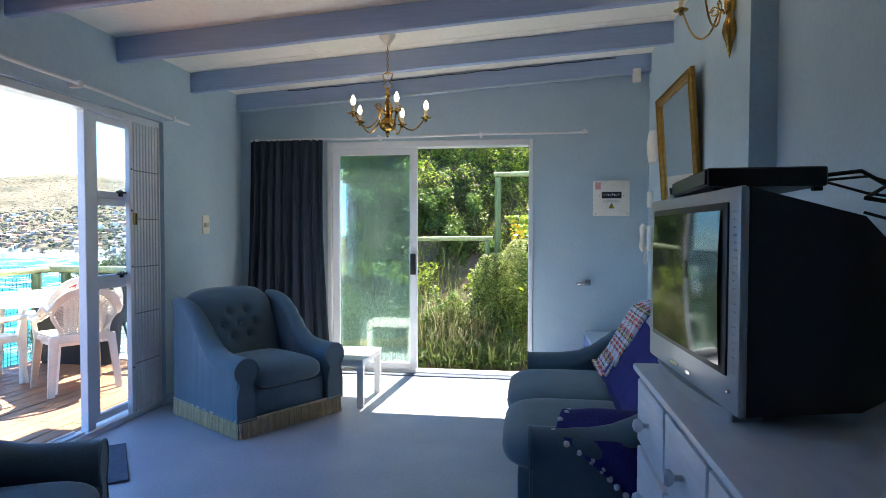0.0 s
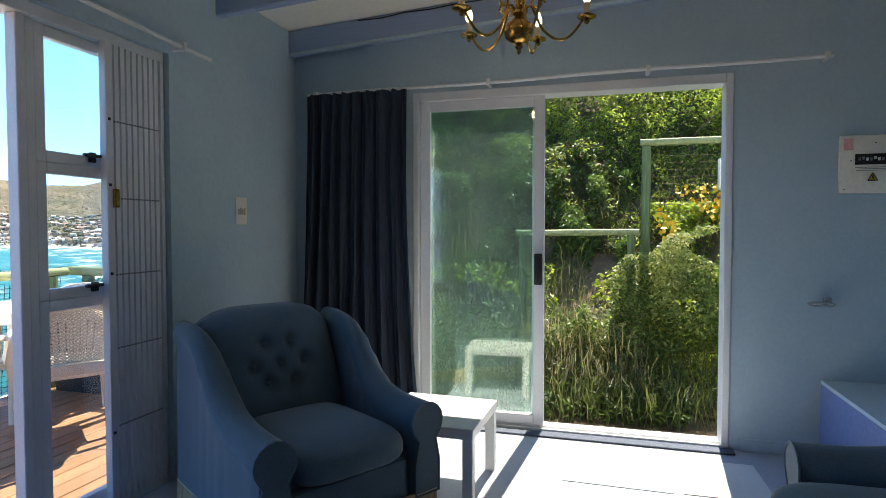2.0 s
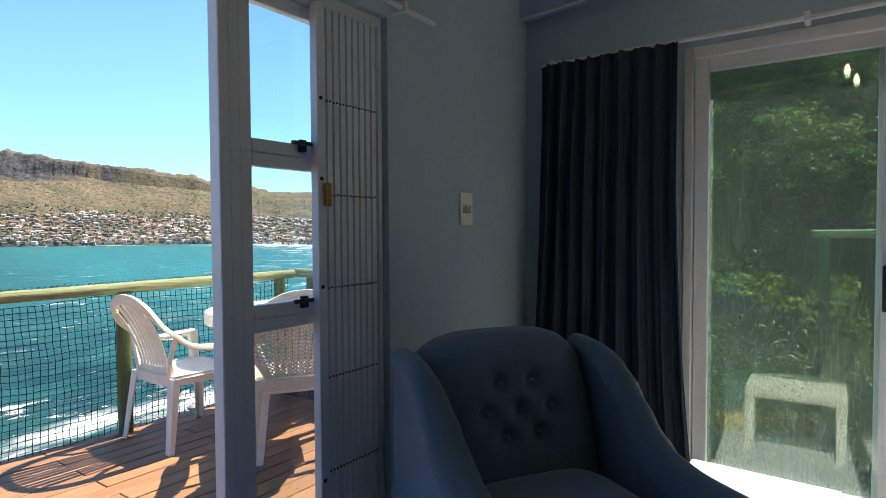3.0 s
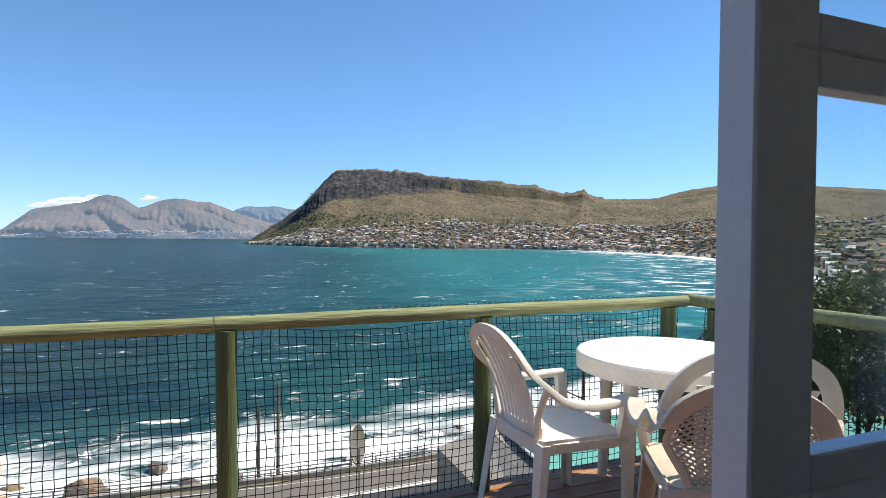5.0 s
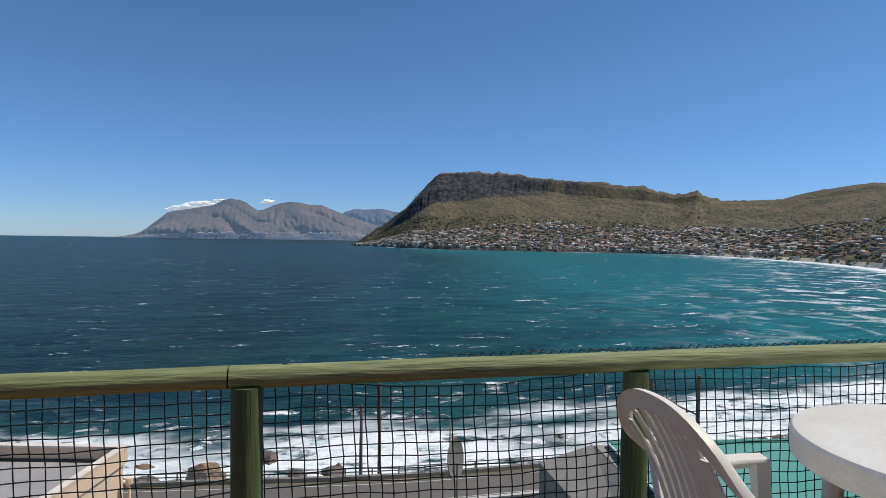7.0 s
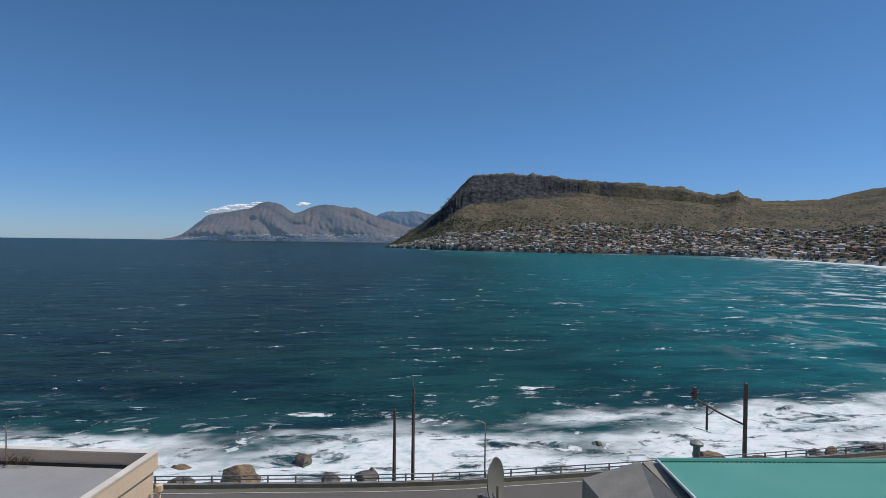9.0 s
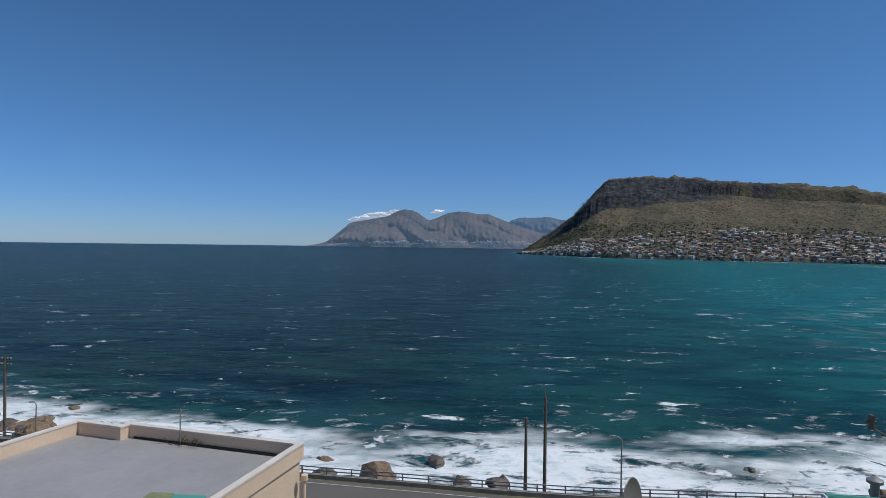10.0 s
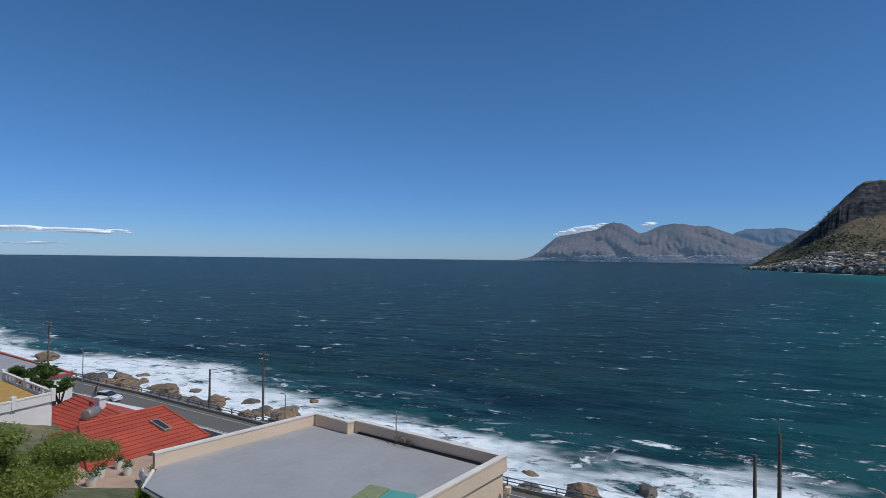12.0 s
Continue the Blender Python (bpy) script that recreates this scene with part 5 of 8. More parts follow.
lathe(bm, [(0.008, 0.757), (0.008, 0.7575)], 10, (-0.19, -0.03, 0)), lathe(bm, [(0.008, 0.757), (0.008, 0.7575)], 10, (0.2, 0.05, 0))
part("screw_caps", bm, M_BLACK, tb)

br = thing("planter_box", "black planter box with geraniums at the deck corner", "planter")
bm = B()
loft(bm, [[(x, y, z) for x, y in ((-5.22 - d, 4.99 - d), (-4.50 + d, 4.99 - d), (-4.50 + d, 5.20 + d), (-5.22 - d, 5.20 + d))] for z, d in ((-0.03, -0.01), (0.50, 0.02), (0.52, 0.03), (0.55, 0.03))])
part("box", bm, M_BLACK, br)
bm = B()
random.seed(9)
for k in range(24):
    cushion(bm, (-5.1 + 0.54 * random.random(), 5.03 + 0.14 * random.random(), 0.51), (0.05, 0.05, 0.02), 2, 6, 4)
part("soil", bm, M_SOIL, br)

# ---- leaves and grass ----
def leaves(name, pts, nrm, size, material, seed=1, aspect=0.45, parent=None, label="", category="", fold=0.15):
    rng = np.random.default_rng(seed)
    n = len(pts)
    P, N = np.asarray(pts, float), np.asarray(nrm, float) + rng.normal(0, 0.75, (n, 3))
    N /= np.linalg.norm(N, axis=1)[:, None]
    T = np.cross(N, rng.normal(0, 1, (n, 3)))
    T /= np.linalg.norm(T, axis=1)[:, None]
    W = np.cross(N, T)
    L = size * rng.uniform(0.6, 1.35, n)[:, None]
    V = np.stack([P - T * L * 0.5, P + W * L * aspect * 0.5 + N * L * fold, P + T * L * 0.5, P - W * L * aspect * 0.5 + N * L * fold], 1).reshape(-1, 3)
    me = bpy.data.meshes.new(name)
    me.vertices.add(4 * n), me.loops.add(4 * n), me.polygons.add(n)
    me.vertices.foreach_set("co", V.ravel())
    me.loops.foreach_set("vertex_index", np.arange(4 * n))
    me.polygons.foreach_set("loop_start", np.arange(0, 4 * n, 4))
    me.update(calc_edges=True)
    me.materials.append(material)
    ob = new(name, me)
    ob.parent = parent
    return tagged(ob, label, category, "", "stuff")


def blades(name, base, height, lean, material, seed=1, w=0.006, label="", category="", parent=None):
    rng = np.random.default_rng(seed)
    P = np.asarray(base, float)
    n = len(P)
    h = height * rng.uniform(0.5, 1.3, n)
    a = rng.uniform(0, 6.28, n)
    d = np.stack([np.cos(a), np.sin(a), 0 * a], 1)
    s = np.stack([-np.sin(a), np.cos(a), 0 * a], 1) * w
    ln = lean * rng.uniform(0.2, 1.2, n)
    M1 = P + d * (ln * h * 0.35)[:, None] + np.array([0, 0, 1]) * (h * 0.6)[:, None]
    T = P + d * (ln * h)[:, None] + np.array([0, 0, 1]) * (h * (1 - 0.25 * ln))[:, None]
    V = np.stack([P - s, P + s, M1 + s * 0.8, M1 - s * 0.8, T], 1).reshape(-1, 3)
    faces = []
    for k in range(n):
        b = 5 * k
        faces += [(b, b + 1, b + 2, b + 3), (b + 3, b + 2, b + 4)]
    ob = new(name, raw(name, V, faces, material))
    ob.parent = parent
    return tagged(ob, label, category, "", "stuff")


# ---- garden bank behind the house ----
def bank_z(x, y):
    return -0.06 + max(0.0, y - 6.1) * (0.86 + 0.08 * math.sin(x * 1.3)) + 0.10 * noise.noise((x, y, 0))


V, Fc = [], []
gx, gy = [-4.2 + 0.3 * i for i in range(38)], [5.2 + 0.25 * j for j in range(44)]
for y in gy:
    for x in gx:
        V.append((x, y, bank_z(x, y) if y > 6.1 else -0.06 - 0.0 * y))
for j in range(len(gy) - 1):
    for i in range(len(gx) - 1):
        q = j * len(gx) + i
        Fc.append((q, q + 1, q + len(gx) + 1, q + len(gx)))
tagged(new("garden_bank", raw("garden_bank", V, Fc, M_SOIL, 60)), kind="structure")
struct("garden_step", [((-2.6, YB + 0.2, -0.10), (0.6, 5.36, -0.055))], M_STONE, 0.01)

rng = np.random.default_rng(11)
def bush_front(x, z):
    return 6.60 + 0.80 * z + 0.32 * noise.noise((x * 1.1, z * 1.3, 3)) + 0.12 * noise.noise((x * 3.5, z * 3.5, 9))


def foliage(n, x0, x1, z0, z1, seed, depth=0.5, yoff=0.0, dens=0.0):
    r = np.random.default_rng(seed)
    out = []
    while len(out) < n:
        x, z = r.uniform(x0, x1), r.uniform(z0, z1)
        if noise.noise((x * 2.6, z * 2.6, seed)) < dens * r.uniform(0, 1):
            continue
        y = bush_front(x, z) + yoff + depth * r.uniform(0, 1) ** 1.6 + 0.14 * noise.noise((x * 5, z * 5, 2))
        if z > bank_z(x, y) - 0.05:
            out.append((x, y, z))
    return out


HF = foliage(125000, -4.8, 2.6, 0.2, 5.8, 3, 0.35, 0.0, -0.5)
rs = np.random.default_rng(71).uniform(0, 1, len(HF))


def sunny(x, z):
    """Share of green leaves bright as if sunlit; the rest are shade-dark or dry."""
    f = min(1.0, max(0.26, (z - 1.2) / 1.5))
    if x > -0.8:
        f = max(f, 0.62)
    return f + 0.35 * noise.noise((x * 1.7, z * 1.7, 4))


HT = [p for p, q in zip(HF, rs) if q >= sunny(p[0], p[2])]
leaves("hedge_foliage", [p for p, q in zip(HF, rs) if q < sunny(p[0], p[2])], (0, -0.3, 0.9), 0.050, M_LEAF, 3, 0.32, label="dense green glossy shrub leaves on the bank behind the house", category="bush")
leaves("dry_foliage", HT[::2], (0, -0.4, 0.6), 0.11, M_TWIG, 15, 0.07, label="brown dry leaves and seed heads among the shrubs", category="bush")
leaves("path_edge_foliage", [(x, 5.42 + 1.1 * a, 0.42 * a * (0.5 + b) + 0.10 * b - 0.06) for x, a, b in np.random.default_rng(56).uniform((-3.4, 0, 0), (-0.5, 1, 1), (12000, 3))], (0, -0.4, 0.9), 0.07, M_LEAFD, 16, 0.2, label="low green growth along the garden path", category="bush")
# dark leaf colour paints the shade inside and low in the hedge
leaves("hedge_shade_foliage", HT[1::2] + foliage(14000, -4.0, -0.8, 0.1, 1.9, 14, 0.35, -0.12) + foliage(70000, -4.8, 2.8, 0.2, 6.4, 4, 0.4, 0.16, -3.0), (0, -0.6, 0.5), 0.058, M_LEAFD, 4, 0.34, label="inner shrub leaves on the garden bank, coloured dark for shade", category="bush")
leaves("low_shrub_foliage", foliage(15000, -0.75, 1.2, 0.0, 1.5, 5, 0.35, -0.30, 0.1) + foliage(1800, -3.6, -0.9, 0.0, 0.9, 6, 0.3, -0.35, 0.1) + [(x, 5.75 + 0.9 * a, 0.45 * a * (0.5 + b) + 0.12 * b - 0.05) for x, a, b in np.random.default_rng(55).uniform((-0.9, 0, 0), (1.0, 1, 1), (5200, 3))], (0, -0.4, 0.9), 0.048, M_LEAF, 5, 0.5, label="bright leafy weeds growing low by the garden path", category="bush")
# the shrub that leans over the steps, light tips over leaves coloured shade-dark
sh = []
r = np.random.default_rng(88)
while len(sh) < 34000:
    x, z, d = r.uniform(-1.55, 1.2), r.uniform(-0.05, 1.35), r.uniform(0, 1)
    crown_ = float(np.interp(x, [-1.55, -1.2, -0.9, -0.6, 0.0, 1.2], [0.35, 0.66, 0.98, 1.18, 1.32, 1.38])) + 0.12 * noise.noise((x * 5, 0, 2))
    if z < crown_ and not (z < 0.34 and x > -0.62) and noise.noise((x * 3.2, z * 3.2, 12)) > -0.32:
        sh.append((x, 5.86 + 0.28 * z + 0.16 * noise.noise((x * 4, z * 4, 5)) + 0.35 * d ** 2, z))
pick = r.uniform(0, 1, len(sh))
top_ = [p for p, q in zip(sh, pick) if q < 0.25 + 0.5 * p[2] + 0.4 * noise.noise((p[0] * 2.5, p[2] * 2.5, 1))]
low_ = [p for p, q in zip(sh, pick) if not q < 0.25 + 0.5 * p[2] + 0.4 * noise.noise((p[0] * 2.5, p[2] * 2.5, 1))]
leaves("step_shrub_foliage", top_, (0, -0.4, 0.8), 0.044, M_LEAFY, 61, 0.28, label="light yellow-green shrub leaning over the garden steps", category="bush")
leaves("step_shrub_shade", low_, (0, -0.5, 0.5), 0.050, M_LEAFD, 62, 0.3, label="lower leaves of the shrub by the garden steps, coloured dark for shade", category="bush")
blades("seed_stalks", [(x, 5.62 + 0.5 * a, 0.35 * a - 0.05) for x, a in np.random.default_rng(57).uniform((-1.75, 0), (-0.75, 1), (420, 2))], 0.42, 0.45, M_STALK, 58, 0.0028, "pale dry seed stalks standing by the garden path", "grass")
gb = []
r = np.random.default_rng(8)
while len(gb) < 5000:
    x, y = r.uniform(-3.6, 1.2), r.uniform(6.0, 8.4)
    if noise.noise((x * 1.5, y * 1.5, 5)) > -0.15:
        gb.append((x, y, bank_z(x, y) - 0.02))
blades("dry_grass", gb + [(x, 5.40 + 0.9 * a, -0.06 + 0.25 * a) for x, a in np.random.default_rng(59).uniform((-3.4, 0), (-0.2, 1), (2600, 2))], 0.32, 0.8, M_GRASS, 9, 0.0035, "tall dry straw-coloured grass on the garden bank", "grass")
bm = B()
random.seed(21)
for k in range(150):
    x, z = random.uniform(-3.8, 1.8), random.uniform(0.2, 3.2)
    y = bush_front(x, z) + random.uniform(-0.05, 0.6)
    d = Vector((random.uniform(-0.5, 0.5), random.uniform(-0.25, 0.1), random.uniform(0.3, 0.9)))
    tube(bm, [Vector((x, y, z)) + d * (f * 0.9) + Vector((0.05 * math.sin(f * 5 + k), 0, 0)) for f in (0, 0.25, 0.5, 0.75, 1.0)], [0.009, 0.008, 0.006, 0.005, 0.002], 5)
one("shrub_stems", bm, M_STEMS, "thin woody stems among the shrub leaves", "bush", kind="stuff")
leaves("yellow_flowers", [(x, y - 0.12, z) for x, y, z in foliage(160, -0.62, 0.2, 1.15, 1.65, 31, 0.1, -0.45)], (0, -1, 0.4), 0.05, M_FLOWER_Y, 6, 0.9, label="small yellow flowers among the shrubs", category="flowers")

hr = thing("garden_handrail", "green-painted timber handrail on the garden steps", "handrail")
for name, a, b, r_ in (("post", (-0.75, 6.40, 0.2), (-0.75, 6.40, 1.90), 0.035), ("top_rail", (-0.80, 6.40, 1.93), (0.75, 6.40, 1.93), 0.028), ("post", (-0.86, 6.30, 0.0), (-0.86, 6.30, 1.19), 0.03), ("post", (-1.72, 6.30, 0.0), (-1.72, 6.30, 1.19), 0.03), ("top_rail", (-1.78, 6.30, 1.205), (-0.80, 6.30, 1.215), 0.026), ("post", (0.7, 6.40, 0.2), (0.7, 6.40, 1.90), 0.035)):
    pole(name, [a, b], r_, M_GREENPOST if name == "post" else M_GREENWOOD, hr, n=8)
for k in range(9):
    bm = B()
    tube(bm, [(-0.75, 6.40, 1.82 - k * 0.055), (0.7, 6.40, 1.82 - k * 0.055)], 0.0014, 4)
    part("wire", bm, M_STEMS, hr)
mb = thing("meter_box", "small white meter box on the garden handrail", "meter box", pose(-0.17, 6.34, 1.66))
bm = B()
bx(bm, (-0.06, -0.05, -0.12), (0.10, 0.03, 0.12), 0.008, 2)
part("case", bm, M_PLASTIC, mb)
bm = B()
bx(bm, (-0.04, -0.054, -0.08), (0.08, -0.05, 0.08), 0.002)
part("cover", bm, M_PLASTIC2, mb)
random.seed(4)
for k, (x, y, z, s) in enumerate(((-0.20, 5.78, 0.06, 0.24), (0.08, 5.82, 0.10, 0.28))):
    bm = B()
    bx(bm, (-s / 2, -0.10, -s * 0.36), (s / 2, 0.10, s * 0.36), 0.025, 2)
    for v in bm.verts:
        v.co += Vector([0.014 * noise.noise(v.co * 9 + Vector((k, i * 7, 0))) for i in range(3)])
    one("stone", bm, M_STONE, "rough pale stone block edging the garden path", "stone", "garden stones", at=pose(x, y, z - 0.06, 0, 0, random.uniform(-8, 8)))
for k in range(4):
    bm = B()
    tube(bm, [(0, 0, 0), (0.25, 0.02, 0.01), (0.5, -0.01, 0.0)], 0.012, 6)
    one("fallen_branch", bm, M_STEMS, "dead grey branch lying by the path", "branch", "fallen branches", at=pose(-0.7 + k * 0.28, 5.62, -0.005, 0, 4, 20 - k * 25))

# geraniums and shrub beyond the deck corner
r = np.random.default_rng(40)
cl = []
for cx, cy, cz, rr_, n in ((-5.35, 5.95, 0.48, 0.40, 9000), (-5.05, 6.0, 0.62, 0.42, 8000), (-4.9, 6.1, 0.62, 0.5, 8000), (-4.4, 6.0, 0.75, 0.5, 4000), (-3.9, 6.1, 1.1, 0.4, 3000), (-5.7, 5.75, 0.05, 0.3, 1200), (-3.8, 6.3, 0.9, 0.6, 2400)):
    d = r.normal(0, 1, (n, 3))
    d /= np.linalg.norm(d, axis=1)[:, None]
    cl += list(np.array([cx, cy, cz]) + d * (rr_ * r.uniform(0.55, 1.15, n) ** 0.6)[:, None] * np.array([1, 1, 0.85]))
leaves("corner_shrub", cl, (0, 0, 0.6), 0.034, M_LEAFG, 41, 0.4, label="dark green shrub beyond the deck corner", category="bush")
leaves("corner_shrub_tips", [tuple(p + np.array([0, 0, 0.04])) for p in cl[::4]], (0, 0, 1), 0.032, M_LEAFG, 42, 0.4, label="grey-green shoots of the shrub beyond the deck corner", category="bush")
bm = B()
for x, y in ((-5.35, 5.95), (-4.9, 6.1), (-4.4, 6.0), (-3.8, 6.3)):
    for k in range(5):
        tube(bm, [(x, y, -3.0), (x + 0.1 * math.sin(k), y, -0.8), (x + 0.3 * math.sin(k * 2), y + 0.2 * math.cos(k * 2), 0.5)], [0.04, 0.03, 0.008], 5)
one("shrub_branches", bm, M_STEMS, "branches of the shrub beyond the deck corner", "bush")
for fx, fz in ((-4.95, 0.64), (-4.80, 0.67)):
    gm = thing("geranium", "red geranium bloom on a green stalk by the railing", "flower", group="red geraniums")
    bm = B()
    random.seed(int(-fx * 100))
    for k in range(26):
        a, b = random.uniform(0, 6.28), random.uniform(-0.4, 1.3)
        cushion(bm, (fx + 0.045 * math.cos(a) * math.cos(b), 5.12 + 0.045 * math.sin(a) * math.cos(b), fz + 0.07 + 0.035 * math.sin(b)), (0.026, 0.026, 0.016), 2, 6, 4)
    part("bloom", bm, M_FLOWER_R, gm, "red petals")
    bm = B()
    tube(bm, [(fx, 5.12, 0.49), (fx + 0.01, 5.12, 0.55), (fx, 5.12, fz + 0.06)], 0.004, 5)
    part("stalk", bm, M_LEAFD, gm)
    leaves("leaf_cluster", [(fx + random.uniform(-0.1, 0.1), 5.12 + random.uniform(-0.06, 0.06), 0.50 + random.uniform(0, 0.06)) for _ in range(60)], (0, 0, 1), 0.05, M_LEAFD, 44, 0.9, parent=gm)

# ---- land and sea ----
SEA = -27.0
RY = [(-600, -246), (-400, -148), (-250, -106), (-125, -78.2), (-111, -76), (-88, -72.4), (-75, -70.6), (-62, -68.2), (-46, -65.4), (-30, -62.2), (-13, -59.2), (-4, -58.2), (6, -57.0), (13, -56.5), (29, -56.7), (45, -57.2), (59, -57.7), (100, -61), (150, -72), (240, -110), (400, -260), (560, -400)]


def R_at(y):
    return float(np.interp(y, [a for a, _ in RY], [b for _, b in RY]))


def slope_z(s, x, y):
    z = np.interp(s, [-40, -16, -9, -3.5, -0.8, 0.0, 9.8, 11.5, 27, 40, 50, 56, 70, 110, 200], [-31, -28.2, -25.6, -22.3, -21.2, -21.05, -21.0, -19.8, -14.8, -9.6, -5.5, -3.4, 1.0, 18.0, 50.0])
    return float(z)


svals = [-40, -30, -22, -18, -15, -13, -11, -9.5, -8, -6.5, -5, -3.8, -2.6, -1.6, -0.8, 0.0, 5.0, 5.35, 9.8, 10.6] + [11.5 + 1.7 * k for k in range(34)] + [72, 78, 86, 96, 110, 135, 165, 200]
ys = [-600, -540, -480, -430, -390, -350, -310, -280, -250, -225, -200, -180, -165] + [-150 + 3.0 * k for k in range(80)] + [95, 105, 120, 135, 150, 170, 200, 240, 280, 330, 400, 480, 560]
V, Fc, Mi = [], [], []
for y in ys:
    Rr = R_at(y)
    for s in svals:
        x = Rr + s
        z = slope_z(s, x, y)
        if s < -1 or s > 10.6:
            z += (0.9 if s < -1 else 0.5) * noise.noise((x * 0.12, y * 0.12, 0)) + (0.7 if -16 < s < -2 else 0.15) * noise.noise((x * 0.5, y * 0.5, 3))
        if x > -3.9 and -2.6 < y < 9.5 and x < 9:
            z = min(z, -0.6)
        elif x > -5.9 and -3 < y < 9.5 and x < 9:
            z = min(z, -3.1)
        if -41 < x < -28 and -42 < y < -29:
            z = min(z, -15.2)
        V.append((x, y, z))
ns = len(svals)
for j in range(len(ys) - 1):
    for i in range(ns - 1):
        q = j * ns + i
        Fc.append((q, q + 1, q + ns + 1, q + ns))
        s = (svals[i] + svals[i + 1]) / 2
        Mi.append(1 if 0.0 < s < 5.0 else 2 if 5.0 < s < 5.35 else 3 if 5.35 < s < 9.8 else 4 if -16 < s < -0.7 else 0)
me = raw("ground", V, Fc, [M_SCRUB, M_ASPHALT, M_LINE, M_ASPHALT2, M_ROCKD], 60)
me.polygons.foreach_set("material_index", Mi)
tagged(new("ground", me), kind="structure")


def strip(name, s0, s1, z0, z1, material, y0=-160, y1=140, step=3.0, label="", bev=0):
    bm = B()
    rings, y = [], y0
    while y <= y1:
        Rr = R_at(y)
        rings.append([(Rr + s0, y, z0), (Rr + s1, y, z0), (Rr + s1, y, z1), (Rr + s0, y, z1)])
        y += step
    loft(bm, rings)
    return one(name, bm, material, label, kind="structure")


strip("road_marking", 0.75, 0.87, -21.05, -21.0, M_LINE)
strip("road_edge_marking", 4.55, 4.67, -21.03, -20.985, M_LINE)
strip("kerb", 4.98, 5.36, -21.1, -20.90, M_LINE)
strip("parapet", -0.75, -0.35, -22.6, -20.72, M_CONC)
gr = thing("road_railing", "weathered steel railing along the seaside road", "railing", kind="structure")
bm = B()
for z in (-20.05, -20.38):
    rings = []
    for k in range(101):
        y = -160 + 3 * k
        x = R_at(y) - 0.55
        rings.append([(x - 0.04, y, z - 0.04), (x + 0.04, y, z - 0.04), (x + 0.04, y, z + 0.04), (x - 0.04, y, z + 0.04)])
    loft(bm, rings)
part("rails", bm, M_GALV, gr)
bm = B()
bx(bm, (-0.06, -0.06, 0), (0.06, 0.06, 0.75))
pm = to_mesh("post", bm, M_GALV)
for k in range(120):
    y = -158 + 2.45 * k
    o = new("post", pm)
    o.parent = gr
    o.matrix_basis = Matrix.Translation((R_at(y) - 0.55, y, -20.75))

# rocks on the shore
random.seed(12)
def rock(x, y, z, s, wet=False, flat=0.6, seed=0):
    bm = B()
    bmesh.ops.create_icosphere(bm, subdivisions=3, radius=1)
    s *= 0.72 if y > -30 else 0.62
    z -= 0.35
    sx, sy = s * random.uniform(0.8, 1.3), s * random.uniform(0.8, 1.5)
    pr = random.Random(seed + 900)
    planes = [Vector((pr.uniform(-1, 1), pr.uniform(-1, 1), pr.uniform(-0.1, 1))).normalized() for _ in range(6)]
    lims = [pr.uniform(0.62, 0.95) for _ in range(6)]
    for v in bm.verts:
        n = v.co.normalized()
        q = n * (1 + 0.55 * noise.noise(n * 1.4 + Vector((seed * 3.1, 0, 0))) + 0.42 * abs(noise.noise(n * 3.1 + Vector((0, seed * 2.3, 0)))))
        for cut, lim in zip(planes, lims):
            over = q.dot(cut) - lim
            if over > 0:
                q -= cut * over * 0.9
        v.co = Vector((q.x * sx, q.y * sy, q.z * s * flat))
    return one("rock", bm, M_ROCKD if wet else M_ROCK, "dark wet boulder in the surf" if wet else "orange-brown sandstone boulder at the shore", "rock", "shore rocks", at=pose(x, y, z, 0, 0, random.uniform(0, 180)), sharp=35)


for k, (x, y, z, s, wet) in enumerate(((-70.8, -8.0, -24.2, 2.6, 0), (-68.6, 1.9, -24.6, 1.1, 1), (-69.2, 5.4, -24.5, 1.5, 1), (-67.6, 46.2, -24.3, 2.4, 0), (-67.5, 52.4, -24.4, 1.4, 0), (-68.1, 60.7, -24.3, 1.3, 1), (-68.2, 63.0, -24.3, 1.4, 0), (-68.4, 69.5, -24.2, 1.6, 1), (-80.5, -2.1, -26.6, 1.7, 1), (-79.9, -16.4, -26.7, 1.3, 0), (-99.5, -64.5, -26.8, 1.6, 0), (-89.5, -79.0, -25.6, 2.9, 0), (-84.0, -67.0, -25.6, 2.3, 0), (-83.3, -58.6, -25.8, 1.8, 1), (-104.0, -151, -25.4, 4.2, 0), (-94.3, -111, -25.4, 3.6, 0), (-91.6, -93.7, -25.4, 3.4, 0), (-85.6, -74.6, -25.2, 1.8, 0), (-82.0, -66.2, -25.0, 1.6, 0), (-71.0, 1.6, -25.3, 1.2, 1), (-71.7, 6.1, -25.4, 1.5, 1), (-76.0, -9.5, -26.4, 1.6, 1), (-74.0, -15.0, -26.0, 1.5, 1), (-81.5, 38.0, -26.8, 1.2, 1))):
    rock(x, y, z, s * (0.78 if y < -50 else 1.0), wet, seed=k)
for k in range(210):
    y = random.uniform(-150, 75) if k < 90 else random.uniform(-125, -30)
    s = random.uniform(0.5, 1.5) * (1 if y > -30 else 1.5)
    d = random.uniform(3.5, 9) if y > -30 else 2.2 + 14 * random.random() ** 1.7
    x = R_at(y) - d
    rock(x, y, slope_z(-d, x, y) - 0.1, s, random.random() < 0.65, 0.6, k + 40)
for k in range(84):
    y = -125 + 100 * random.random()
    d = 12.0 + 13.0 * random.random() ** 1.5
    rock(R_at(y) - d, y, -25.9 - 0.09 * (d - 12.0) + random.uniform(-0.4, 0.3), random.uniform(0.9, 3.4) * (0.8 if d > 18 else 1.0), random.random() < 0.45, 0.72, k + 300)

